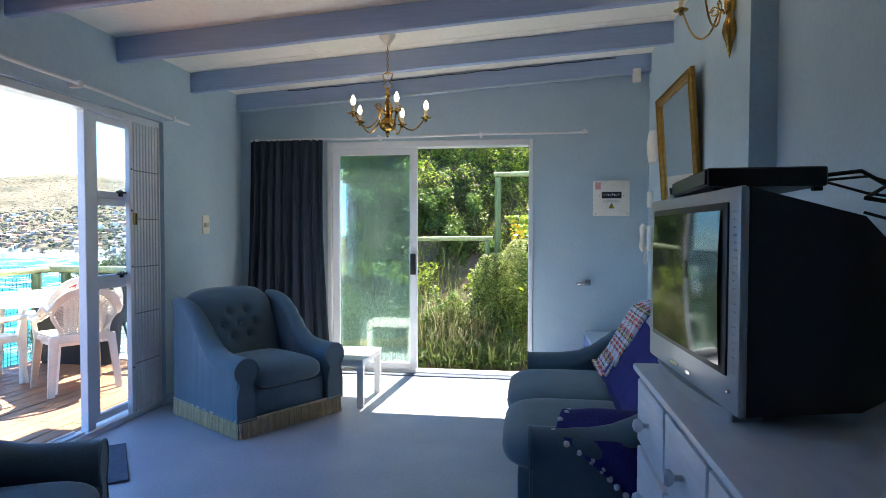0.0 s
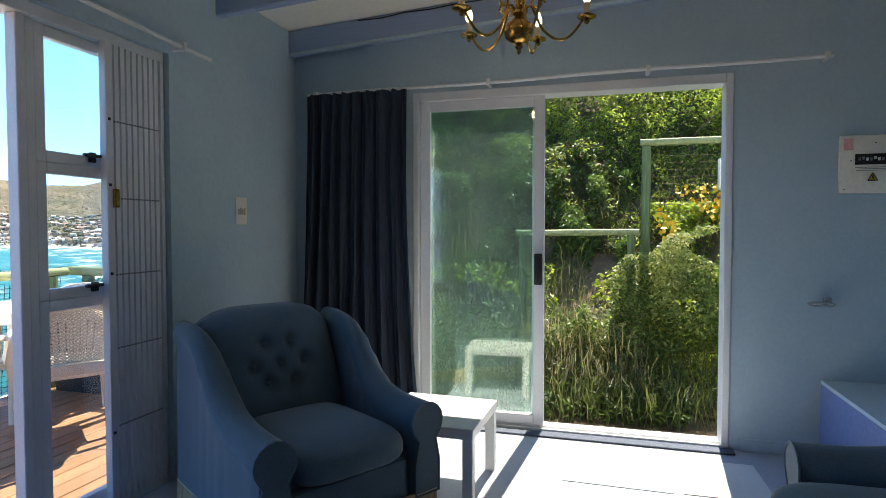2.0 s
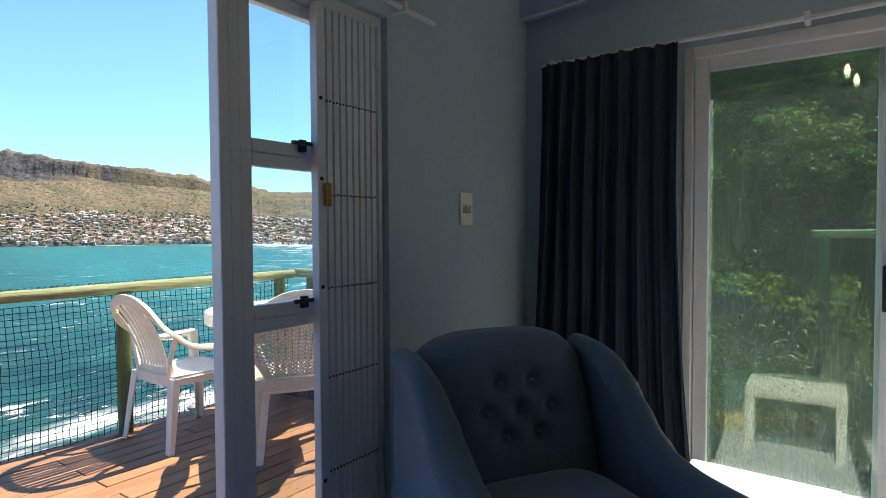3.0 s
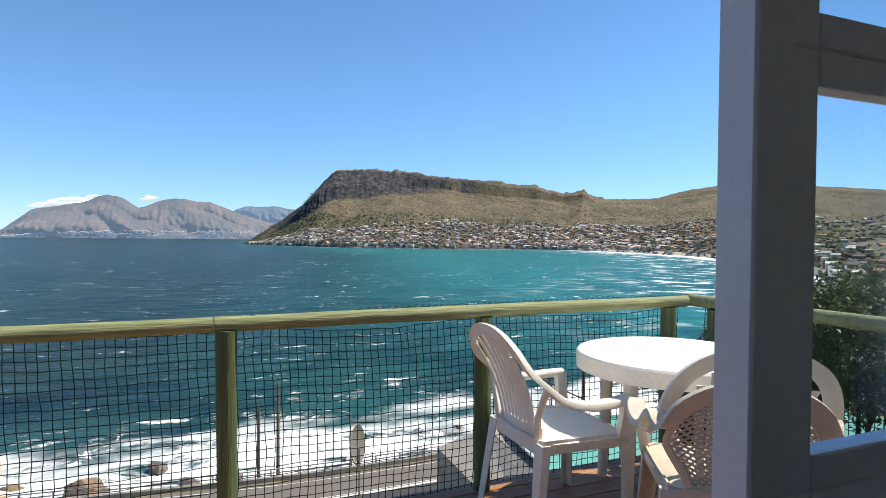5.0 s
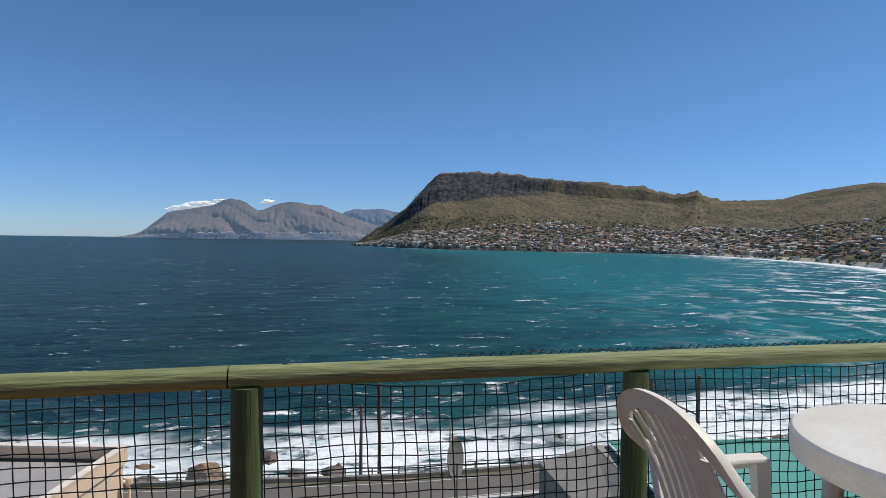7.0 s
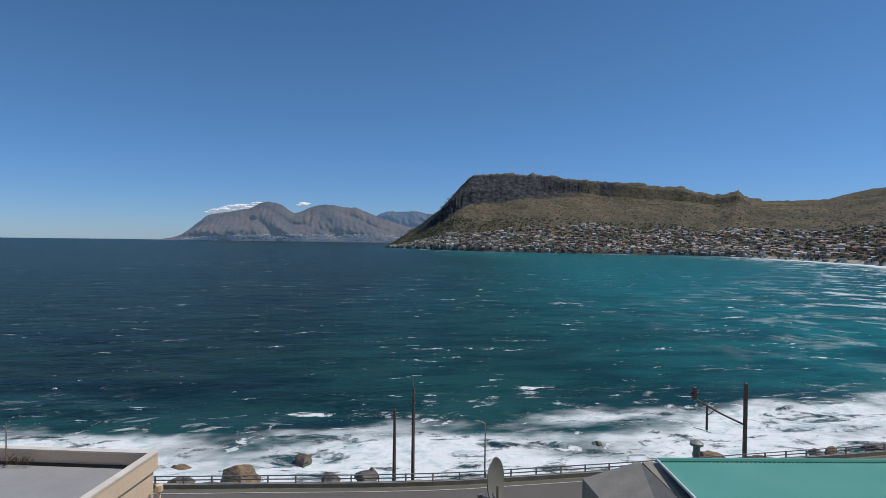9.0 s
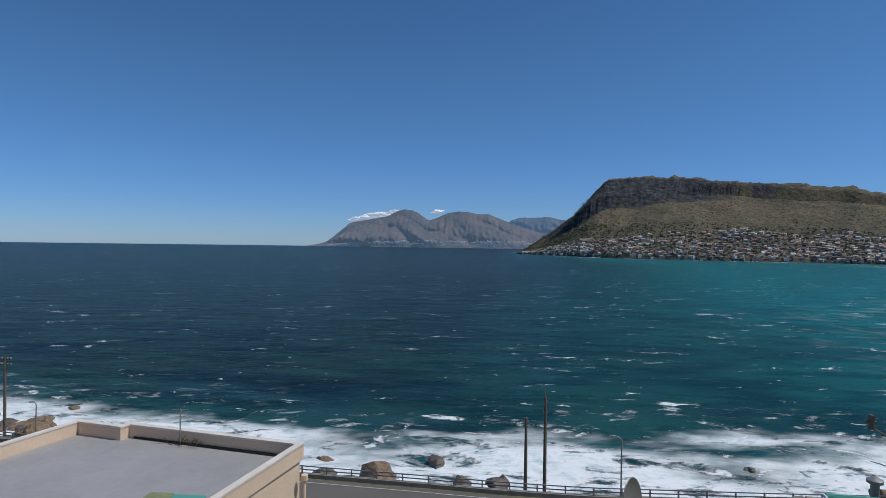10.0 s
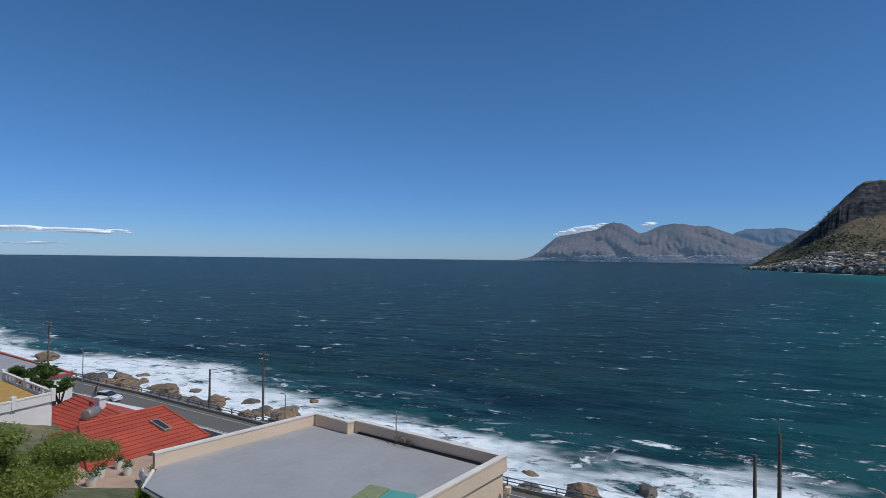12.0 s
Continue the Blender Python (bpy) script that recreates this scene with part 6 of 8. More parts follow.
# utility poles
def utility(name, x, y, z0, z1, kind_, label, lean=(0, 0)):
    t = thing(name, label, "utility pole" if kind_ != "lamp" else "street lamp", pose(x, y, z0 - 0.6))
    h = z1 - z0 + 0.6
    bm = B()
    if kind_ == "lamp":
        tube(bm, [(0, 0, 0), (0, 0, h * 0.97), (-0.1, -0.25, h), (-0.2, -0.6, h + 0.06)], [0.09, 0.055, 0.045, 0.04], 8)
        part("column", bm, M_GALV, t)
        bm = B()
        cushion(bm, (-0.24, -0.75, h + 0.05), (0.26, 0.6, 0.14), 3, 10, 6)
        part("lamp_head", bm, M_GALV, t)
        return t
    tube(bm, [(lean[0] * f, lean[1] * f, h * f) for f in (0, 0.25, 0.5, 0.75, 1)], [0.17, 0.16, 0.15, 0.13, 0.12], 8)
    part("pole", bm, M_POLE, t)
    if kind_ == "cross":
        for dz in (0.35, 1.0):
            bm = B()
            bx(bm, (-0.06, -0.8, h - dz - 0.06), (0.06, 0.8, h - dz + 0.06))
            c = part("crossarm", bm, M_POLE, t)
            bm = B()
            for dy in (-0.7, -0.35, 0.35, 0.7):
                lathe(bm, [(0.03, 0), (0.05, 0.05), (0.05, 0.12), (0.02, 0.16)], 7, (0, dy, h - dz + 0.06))
            part("insulators", bm, M_WHOUSE, c)
    if kind_ == "spike":
        bm = B()
        tube(bm, [(0, 0, h), (0.02, -0.05, h + 0.5), (0, 0, h + 1.1)], [0.05, 0.04, 0.02], 6)
        part("finial", bm, M_GALV, t)
        for dz in (0.6, 1.5, 2.6, 3.4):
            bm = B()
            bx(bm, (-0.08, -0.18, h - dz), (0.08, 0.18, h - dz + 0.18))
            part("fitting", bm, M_GALV, t)
    return t


utility("utility_pole", -58.8, 9.40, -20.8, -12.6, "spike", "tall weathered utility pole with fittings beside the sea road")
utility("utility_pole", -58.8, 7.66, -20.8, -14.5, "plain", "short bare wooden pole beside the sea road")
utility("utility_pole", -68.9, -50.9, -20.9, -12.15, "cross", "wooden utility pole with two crossarms beside the sea road")
utility("utility_pole", -70.3, -61.9, -20.9, -15.6, "plain", "bare wooden pole above the shore rocks")
utility("utility_pole", -79.5, -112.4, -20.9, -12.2, "cross", "distant utility pole with crossarms at the bend of the road")
utility("street_lamp", -57.35, 15.95, -20.9, -15.6, "lamp", "slim galvanised street lamp by the sea road")
utility("street_lamp", -67.5, -85.4, -20.9, -14.1, "lamp", "slim galvanised street lamp near the parked car")
utility("street_lamp", -66.3, -45.1, -20.9, -16.7, "lamp", "slim galvanised lamp post behind the flat roof")
ms = thing("railway_mast", "rusty steel railway mast with a slanted arm over the shore", "mast", pose(-59.6, 44.4, -21.6))
bm = B()
bx(bm, (-0.16, -0.16, 0), (0.16, 0.16, 8.25), 0.02)
part("column", bm, M_POLE, ms)
bm = B()
tube(bm, [(0, 0, 3.85), (0, -2.8, 5.15), (0, -5.9, 6.9)], 0.11, 6)
part("arm", bm, M_POLE, ms)
bm = B()
tube(bm, [(0, -4.4, 5.95), (0, -4.4, 3.5)], 0.12, 6)
tube(bm, [(0, -5.9, 3.85), (0, -5.0, 3.6), (0, -3.9, 3.2)], 0.04, 5)
tube(bm, [(0, -4.4, 5.0), (0, -3.3, 5.7)], 0.05, 5)
bx(bm, (-0.2, -6.0, 6.7), (0.2, -5.7, 8.0)), bx(bm, (-0.15, -6.4, 7.3), (0.15, -5.4, 7.45))
part("hanger", bm, M_POLE, ms, kind="stuff")

# overhead wires between the poles
bm = B()
for a, b, sag in (((-68.9, -50.3, -12.4), (-79.5, -112, -12.5), 1.2), ((-68.9, -51.5, -12.9), (-79.5, -112.5, -13.2), 1.3), ((-68.9, -50.9, -12.6), (-70.3, -61.9, -15.7), 0.3), ((-68.9, -51.4, -13.0), (-70.3, -61.9, -16.2), 0.4)):
    A_, B_ = Vector(a), Vector(b)
    tube(bm, [A_.lerp(B_, k / 12) - Vector((0, 0, sag * math.sin(math.pi * k / 12))) for k in range(13)], 0.028, 4)
one("overhead_wires", bm, M_RUBBER, "thin overhead wires between the utility poles", "cable")

# ---- neighbouring houses ----
def prism(bm, poly, z0, z1):
    return loft(bm, [[(x, y, z0) for x, y in poly], [(x, y, z1) for x, y in poly]])


def wall_line(bm, pts, zb, zt, th):
    for (a, b) in zip(pts, pts[1:]):
        A_, B_ = Vector((*a, 0)), Vector((*b, 0))
        d = (B_ - A_).normalized()
        n = Vector((-d.y, d.x, 0)) * th / 2
        A2, B2 = A_ - d * th / 2, B_ + d * th / 2
        loft(bm, [[(p.x, p.y, zb) for p in (A2 - n, B2 - n, B2 + n, A2 + n)], [(p.x, p.y, zt) for p in (A2 - n, B2 - n, B2 + n, A2 + n)]])


fh = thing("flat_roof_house", "cream plastered house with a grey flat roof behind parapets", "house")
P0, P1, P1b, P2, P3, P4, P5 = (-31.85, -5.2), (-34.0, -14.75), (-33.55, -14.95), (-34.2, -17.65), (-25.25, -20.3), (-23.5, -18.6), (-20.5, -7.6)
bm = B()
prism(bm, [P0, P1, P2, P3, P4, P5], -21.0, -8.95)
part("wall", bm, M_CREAM, fh)
bm = B()
prism(bm, [(-31.95, -5.3), (-33.9, -14.6), (-34.1, -17.5), (-25.3, -20.15), (-23.3, -18.75), (-20.2, -7.5)], -8.955, -8.82)
part("roof", bm, M_GREYROOF, fh)
bm = B()
wall_line(bm, [P0, P1], -8.9, -8.20, 0.26), wall_line(bm, [P1, P1b], -8.9, -8.20, 0.27), wall_line(bm, [P1b, P2], -8.9, -8.205, 0.26)
wall_line(bm, [P2, P3], -8.9, -8.21, 0.24), wall_line(bm, [P0, (-21.5, -7.5)], -8.9, -8.195, 0.25)
part("parapet", bm, M_CREAM, fh)
bm = B()
wall_line(bm, [P0, P1], -8.2, -8.12, 0.34), wall_line(bm, [P1, P1b], -8.2, -8.118, 0.35), wall_line(bm, [P1b, P2], -8.2, -8.116, 0.34)
wall_line(bm, [P2, P3], -8.2, -8.121, 0.30), wall_line(bm, [P0, (-21.5, -7.5)], -8.2, -8.119, 0.32)
part("coping", bm, M_COPING, fh, "pale painted parapet coping")
bm = B()
tube(bm, [(-25.2, -20.4, -8.98), (-23.4, -18.95, -8.98), (-22.2, -14.5, -9.0)], 0.09, 8)
part("gutter", bm, M_WHOUSE, fh)
bm = B()
tube(bm, [(-31.5, -5.0, -9.6), (-31.5, -4.85, -9.9), (-31.5, -4.85, -20)], 0.07, 8)
lathe(bm, [(0.07, 0), (0.16, 0.05), (0.16, 0.3), (0.08, 0.32)], 8, (-31.5, -4.85, -9.75))
part("downpipe", bm, M_CREAM, fh)
bm = B()
loft(bm, [[(-33.75 + (x + 33.75), y, z) for x, y in ((-33.75, -14.4), (-33.68, -14.1), (-31.75, -5.8), (-31.9, -5.5))] for z in (-8.83, -8.70)])
part("membrane_upstand", bm, M_RUBBER, fh)
bm = B()
bx(bm, (-29.4, -5.14, -13.0), (-28.2, -4.9, -11.6), 0.02)
part("window", bm, M_DARKWIN, fh)
an = thing("aerial", "thin rusty television aerial strapped to the flat roof parapet", "aerial", pose(-33.05, -11.6, -8.75))
bm = B()
tube(bm, [(0, 0, 0), (0, 0, 1.75)], 0.03, 6)
for z, w in ((1.68, 0.45), (1.5, 0.35), (1.35, 0.3)):
    tube(bm, [(0, -w, z), (0, w, z)], 0.014, 4)
part("mast", bm, M_GALV, an)
bm = B()
random.seed(3)
for k in range(26):
    y = random.uniform(-0.4, 1.2)
    tube(bm, [(0.3, y, 0), (0.35 + random.uniform(-0.2, 0.3), y + random.uniform(-0.5, 0.5), random.uniform(0.15, 0.5))], 0.012, 4)
part("dead_twigs", bm, M_STEMS, an, "dry weeds at the foot")

# red roofed house
rh = thing("red_roof_house", "house with a red sheet-tiled pitched roof and a skylight", "house")
A_, L_, R_, B_ = Vector((-44.9, -42.3, -13.0)), Vector((-37.6, -43.4, -13.0)), Vector((-44.9, -36.5, -15.0)), Vector((-34.6, -38.0, -15.0))
A2, L2 = A_ + Vector((-0.3, -6, -2.0)), L_ + Vector((-0.3, -6, -2.0))
bm = B()
loft(bm, [[R_, B_, L2 + Vector((0.6, 0, 0)), A2], [A_ + Vector((0, 0, 0.0)), L_, L_ + Vector((0.02, -0.05, 0)), A_ + Vector((0.02, -0.05, 0))]])
part("roof", bm, M_REDROOF, rh)
rows = 11
for k in range(rows):
    f0, f1 = k / rows, (k + 1) / rows
    bm = B()
    nU = Vector((0, 0.33, 0.94))
    a, b = R_.lerp(A_, f0), B_.lerp(L_, f0)
    c, d = R_.lerp(A_, f1), B_.lerp(L_, f1)
    m_ = 30
    ring = []
    for q in range(m_ + 1):
        u = q / m_
        w = 0.02 * abs(math.sin(u * math.pi * m_ / 2))
        ring.append([a.lerp(b, u) + nU * (0.10 + w), c.lerp(d, u) + nU * (0.035 + w), c.lerp(d, u) + nU * 0.005, a.lerp(b, u) + nU * 0.005])
    loft(bm, ring)
    part("tile_course", bm, M_REDROOF, rh)
for a, b, r_ in ((A_, L_, 0.13), (R_, A_, 0.11), (B_, L_, 0.08)):
    bm = B()
    tube(bm, [a + Vector((0, 0, 0.09)), b + Vector((0, 0, 0.09))], r_, 8)
    part("ridge_cap", bm, M_REDROOF, rh)
bm = B()
prism(bm, [(-44.4, -48.5), (-37.4, -49.2), (-35.3, -38.6), (-44.5, -37.1)], -21.0, -15.03)
part("wall", bm, M_WHOUSE, rh)
sk = B()
ctr = (R_ + A_ + B_ + L_) / 4 + Vector((-1.4, -0.5, 0.42))
uu, vv = (B_ - R_).normalized(), (A_ - R_).normalized()
nn = uu.cross(vv).normalized()
nn = nn if nn.z > 0 else -nn
ctr = R_.lerp(B_, 0.23) + (A_ - R_) * 0.52
loft(sk, [[ctr + uu * a + vv * b + nn * h for a, b in ((-0.38, -0.95), (0.38, -0.95), (0.38, 0.95), (-0.38, 0.95))] for h in (0.02, 0.30)])
sf = part("skylight", sk, M_STONE, rh, "framed roof skylight")
bm = B()
loft(bm, [[ctr + uu * a + vv * b + nn * h for a, b in ((-0.26, -0.8), (0.26, -0.8), (0.26, 0.8), (-0.26, 0.8))] for h in (0.305, 0.315)])
part("pane", bm, M_DARKWIN, sf)

r2 = thing("rear_red_roof_house", "small house with a red tiled roof below the road", "house")
bm = B()
C1, C2, C3, C4 = Vector((-48.6, -59.2, -14.4)), Vector((-45.8, -48.6, -14.6)), Vector((-41.4, -48.8, -15.6)), Vector((-42.2, -58.8, -15.6))
loft(bm, [[C1, C2, C3, C4], [p - Vector((0, 0, 0.2)) for p in (C1, C2, C3, C4)]])
part("roof", bm, M_REDROOF, r2)
for k in range(10):
    f = (k + 0.5) / 10
    bm = B()
    tube(bm, [C1.lerp(C4, f) + Vector((0, 0, 0.03)), C2.lerp(C3, f) + Vector((0, 0, 0.03))], 0.06, 5)
    part("tile_course", bm, M_REDROOF, r2)
bm = B()
prism(bm, [(-51.5, -58.5), (-51.0, -49.0), (-41.8, -49.2), (-42.5, -58.4)], -21, -15.7)
part("wall", bm, M_WHOUSE, r2)
bm = B()
loft(bm, [[C1, C2, Vector((-51.4, -48.8, -16.2)), Vector((-52, -59, -16.2))], [p - Vector((0, 0, 0.2)) for p in (C1, C2, Vector((-51.4, -48.8, -16.2)), Vector((-52, -59, -16.2)))]])
part("roof_back", bm, M_REDROOF, r2)
bm = B()
bx(bm, (-46.6, -53.0, -15.0), (-45.9, -52.2, -13.6), 0.03), bx(bm, (-46.7, -53.1, -13.6), (-45.8, -52.1, -13.45))
part("chimney", bm, M_WHOUSE, r2)
for x, y, z, s in ((-46.9, -54.0, -13.3, 0.7),):
    dd = thing("roof_satellite_dish", "grey satellite dish standing on the small red roof", "satellite dish", pose(x, y, z, 70, 0, 60))
    bm = B()
    lathe(bm, [(0.02, 0.0), (0.4, 0.05), (0.75, 0.2), (0.76, 0.17), (0.4, 0.02), (0.02, -0.03)], 20)
    part("bowl", bm, M_GALV, dd)
    bm = B()
    tube(bm, [(0, 0, 0), (0, -0.9, -0.2)], 0.05, 6), tube(bm, [(0, -0.7, 0.18), (0, 0, 0.55)], 0.03, 5)
    part("mount", bm, M_GALV, dd)
wt = thing("water_heater", "grey cylindrical water heater lying on the small red roof", "water heater", pose(-44.6, -51.6, -14.6, 0, 0, 20))
bm = B()
lathe(bm, [(0.1, -0.95), (0.5, -0.88), (0.55, -0.8), (0.55, 0.8), (0.5, 0.88), (0.1, 0.95)], 16)
bm.transform(Matrix.Rotation(radians(90), 4, "Y"))
part("tank", bm, M_GALV, wt)
bm = B()
for s in (-0.6, 0.6):
    bx(bm, (s - 0.05, -0.5, -0.75), (s + 0.05, 0.5, -0.35))
part("cradle", bm, M_GALV, wt)

wh = thing("white_terrace_house", "white house with a balustraded ochre roof terrace", "house")
bm = B()
prism(bm, [(-45.4, -67.0), (-41.6, -53.0), (-34.5, -52.7), (-36.0, -67.5)], -20, -12.9)
part("wall", bm, M_WHOUSE, wh)
bm = B()
prism(bm, [(-45.1, -66.2), (-41.6, -53.2), (-34.8, -52.9), (-36.6, -66.2)], -12.9, -12.8)
part("terrace_floor", bm, M_OCHRE, wh, "ochre tiled terrace")
bm = B()
wall_line(bm, [(-41.45, -52.95), (-34.4, -52.65)], -12.9, -12.15, 0.22)
wall_line(bm, [(-41.45, -52.95), (-34.4, -52.65)], -12.15, -12.03, 0.30)
for a, b in (((-45.1, -66.6), (-41.6, -53.0)),):
    wall_line(bm, [a, b], -12.9, -12.65, 0.25)
    wall_line(bm, [a, b], -12.05, -11.9, 0.28)
part("balustrade", bm, M_WHOUSE, wh)
bm = B()
lathe(bm, [(0.12, 0), (0.12, 0.06), (0.07, 0.12), (0.13, 0.3), (0.07, 0.48), (0.12, 0.55), (0.12, 0.6)], 8)
pm = to_mesh("baluster", bm, M_WHOUSE)
for k in range(13):
    f = (k + 0.5) / 13
    o = new("baluster", pm)
    o.parent = wh
    o.matrix_basis = Matrix.Translation((-45.1 + 3.5 * f, -66.6 + 13.6 * f, -12.65))
bm = B()
for x, y in ((-45.1, -66.6), (-43.4, -59.8), (-41.6, -52.95), (-34.6, -52.65), (-38.0, -52.8)):
    bx(bm, (x - 0.2, y - 0.2, -12.9), (x + 0.2, y + 0.2, -11.7), 0.02)
part("piers", bm, M_WHOUSE, wh)
bm = B()
for x in (-38.6, -36.9):
    bx(bm, (x, -52.95, -16.6), (x + 0.9, -52.70, -15.2))
part("window", bm, M_DARKWIN, wh)
gh = thing("grey_roof_building", "low white building with a grey flat roof edged in red tiles", "building")
bm = B()
prism(bm, [(-60.5, -96), (-54.6, -69), (-48.5, -70.5), (-53, -98)], -21, -14.2)
part("wall", bm, M_WHOUSE, gh)
bm = B()
prism(bm, [(-60.2, -96), (-54.5, -69.3), (-48.8, -70.7), (-53, -98)], -14.2, -14.08)
part("roof", bm, M_GREYROOF, gh)
bm = B()
wall_line(bm, [(-60.6, -96), (-54.6, -69), (-48.5, -70.4)], -14.2, -13.95, 0.4)
part("edge_tiles", bm, M_REDROOF, gh)
bm = B()
bx(bm, (-52.6, -69.6, -18.8), (-49.8, -69.0, -16.2), 0.05)
part("window", bm, M_DARKWIN, gh)

# teal roofed house
th_ = thing("teal_roof_house", "house with a teal corrugated metal roof", "house")
T0, T1, T2, T3 = Vector((-25.1, 14.7, -7.0)), Vector((-22.6, 31.5, -7.0)), Vector((-15.3, 30.3, -6.55)), Vector((-17.4, 13.0, -6.55))
bm = B()
rings = []
nr = 190
for k in range(nr + 1):
    f = k / nr
    w = 0.022 * math.cos(k * math.pi)
    a, b = T0.lerp(T1, f), T3.lerp(T2, f)
    rings.append([a + Vector((0, 0, w)), b + Vector((0, 0, w)), b + Vector((0, 0, w - 0.03)), a + Vector((0, 0, w - 0.03))])
loft(bm, rings)
part("roof", bm, M_TEAL, th_, sharp=75)
bm = B()
tube(bm, [T0 + Vector((0, 0, 0.05)), T1 + Vector((0, 0, 0.05))], 0.09, 6)
part("ridge_flashing", bm, M_TEAL, th_)
bm = B()
tube(bm, [T0 + Vector((0, -0.05, 0.05)), T3 + Vector((0, -0.05, 0.05))], 0.055, 6)
part("verge", bm, M_WHOUSE, th_, "white verge trim")
bm = B()
prism(bm, [(-25.4, 14.2), (-22.8, 31.0), (-15.6, 30.0), (-17.2, 13.2)], -20, -7.1)
loft(bm, [[(-25.5, 14.15, -20), (-25.5, 14.15, -7.12), (-26.3, 12.2, -8.0), (-26.3, 12.2, -20)], [(-17.4, 12.9, -20), (-17.4, 12.9, -6.75), (-17.6, 11.6, -7.8), (-17.6, 11.6, -20)]])
part("wall", bm, M_CONC, th_)
bm = B()
lathe(bm, [(0.14, 0), (0.14, 0.7), (0.26, 0.75), (0.26, 0.85), (0.08, 0.95)], 10, (-25.6, 16.6, -7.4))
part("flue", bm, M_GALV, th_)

# satellite dish near the deck
ds = thing("satellite_dish", "large grey satellite dish on a pole below the deck", "satellite dish", pose(-17.95, 6.45, -4.33))
bm = B()
lathe(bm, [(0.01, -0.10), (0.15, -0.085), (0.30, -0.04), (0.42, 0.03), (0.43, 0.01), (0.30, -0.06), (0.15, -0.105), (0.01, -0.12)], 32)
bm.transform(Matrix.Rotation(radians(50), 4, "Z") @ Matrix.Rotation(radians(84), 4, "Y") @ Matrix.Diagonal((1.25, 1.05, 1, 1)))
part("bowl", bm, M_GALV, ds)
bm = B()
tube(bm, [(0.05, 0.05, -4.5), (0.05, 0.05, -0.1)], 0.03, 8)
part("pole", bm, M_GALV, ds)
bm = B()
tube(bm, [(0.0, 0.0, -0.45), (-0.35, -0.25, -0.52)], 0.02, 6), bx(bm, (-0.42, -0.32, -0.56), (-0.32, -0.22, -0.47))
part("feed_arm", bm, M_GALV, ds)

# parked car
cr = thing("parked_car", "white hatchback parked in the roadside bay", "car", pose(-65.9, -77.6, -21.0, 0, 0, 11.5))
bm = B()
prof = [(-1.95, 0.32), (-1.95, 0.75), (-1.75, 0.98), (-1.55, 1.05), (1.0, 1.0), (1.75, 0.85), (1.95, 0.65), (1.95, 0.30)]
loft(bm, [[(x, y, z) for y, z in prof] for x in (-0.84, -0.80, 0.80, 0.84)])
part("body", bm, M_CAR, cr, sharp=30)
bm = B()
c2 = [(-1.75, 0.98), (-1.35, 1.42), (-0.9, 1.50), (0.15, 1.48), (1.05, 1.0)]
loft(bm, [[(x * 0.78, y, z) for y, z in c2] for x in (-1.0, 1.0)])
part("cabin", bm, M_DARKWIN, cr, "dark windows")
bm = B()
loft(bm, [[(x, y, z) for y, z in ((-1.32, 1.44), (-0.9, 1.515), (0.1, 1.50), (0.1, 1.47), (-1.3, 1.42))] for x in (-0.72, 0.72)])
part("car_roof", bm, M_CAR, cr)
for x in (-0.80, 0.80):
    for y in (-1.25, 1.25):
        bm = B()
        lathe(bm, [(0.08, -0.1), (0.30, -0.1), (0.32, -0.05), (0.32, 0.05), (0.30, 0.1), (0.08, 0.1)], 16)
        bm.transform(Matrix.Translation((x, y, 0.32)) @ Matrix.Rotation(radians(90), 4, "Y"))
        w_ = part("wheel", bm, M_RUBBER, cr)
        bm = B()
        lathe(bm, [(0.01, -0.105), (0.19, -0.105), (0.19, 0.105), (0.01, 0.105)], 12)
        bm.transform(Matrix.Translation((x, y, 0.32)) @ Matrix.Rotation(radians(90), 4, "Y"))
        part("rim", bm, M_CHROME, w_)
bm = B()
for s in (-1, 1):
    bx(bm, (s * 0.62 - 0.14, 1.86, 0.62), (s * 0.62 + 0.14, 1.965, 0.76), 0.02)
part("headlights", bm, M_CHROME, cr)

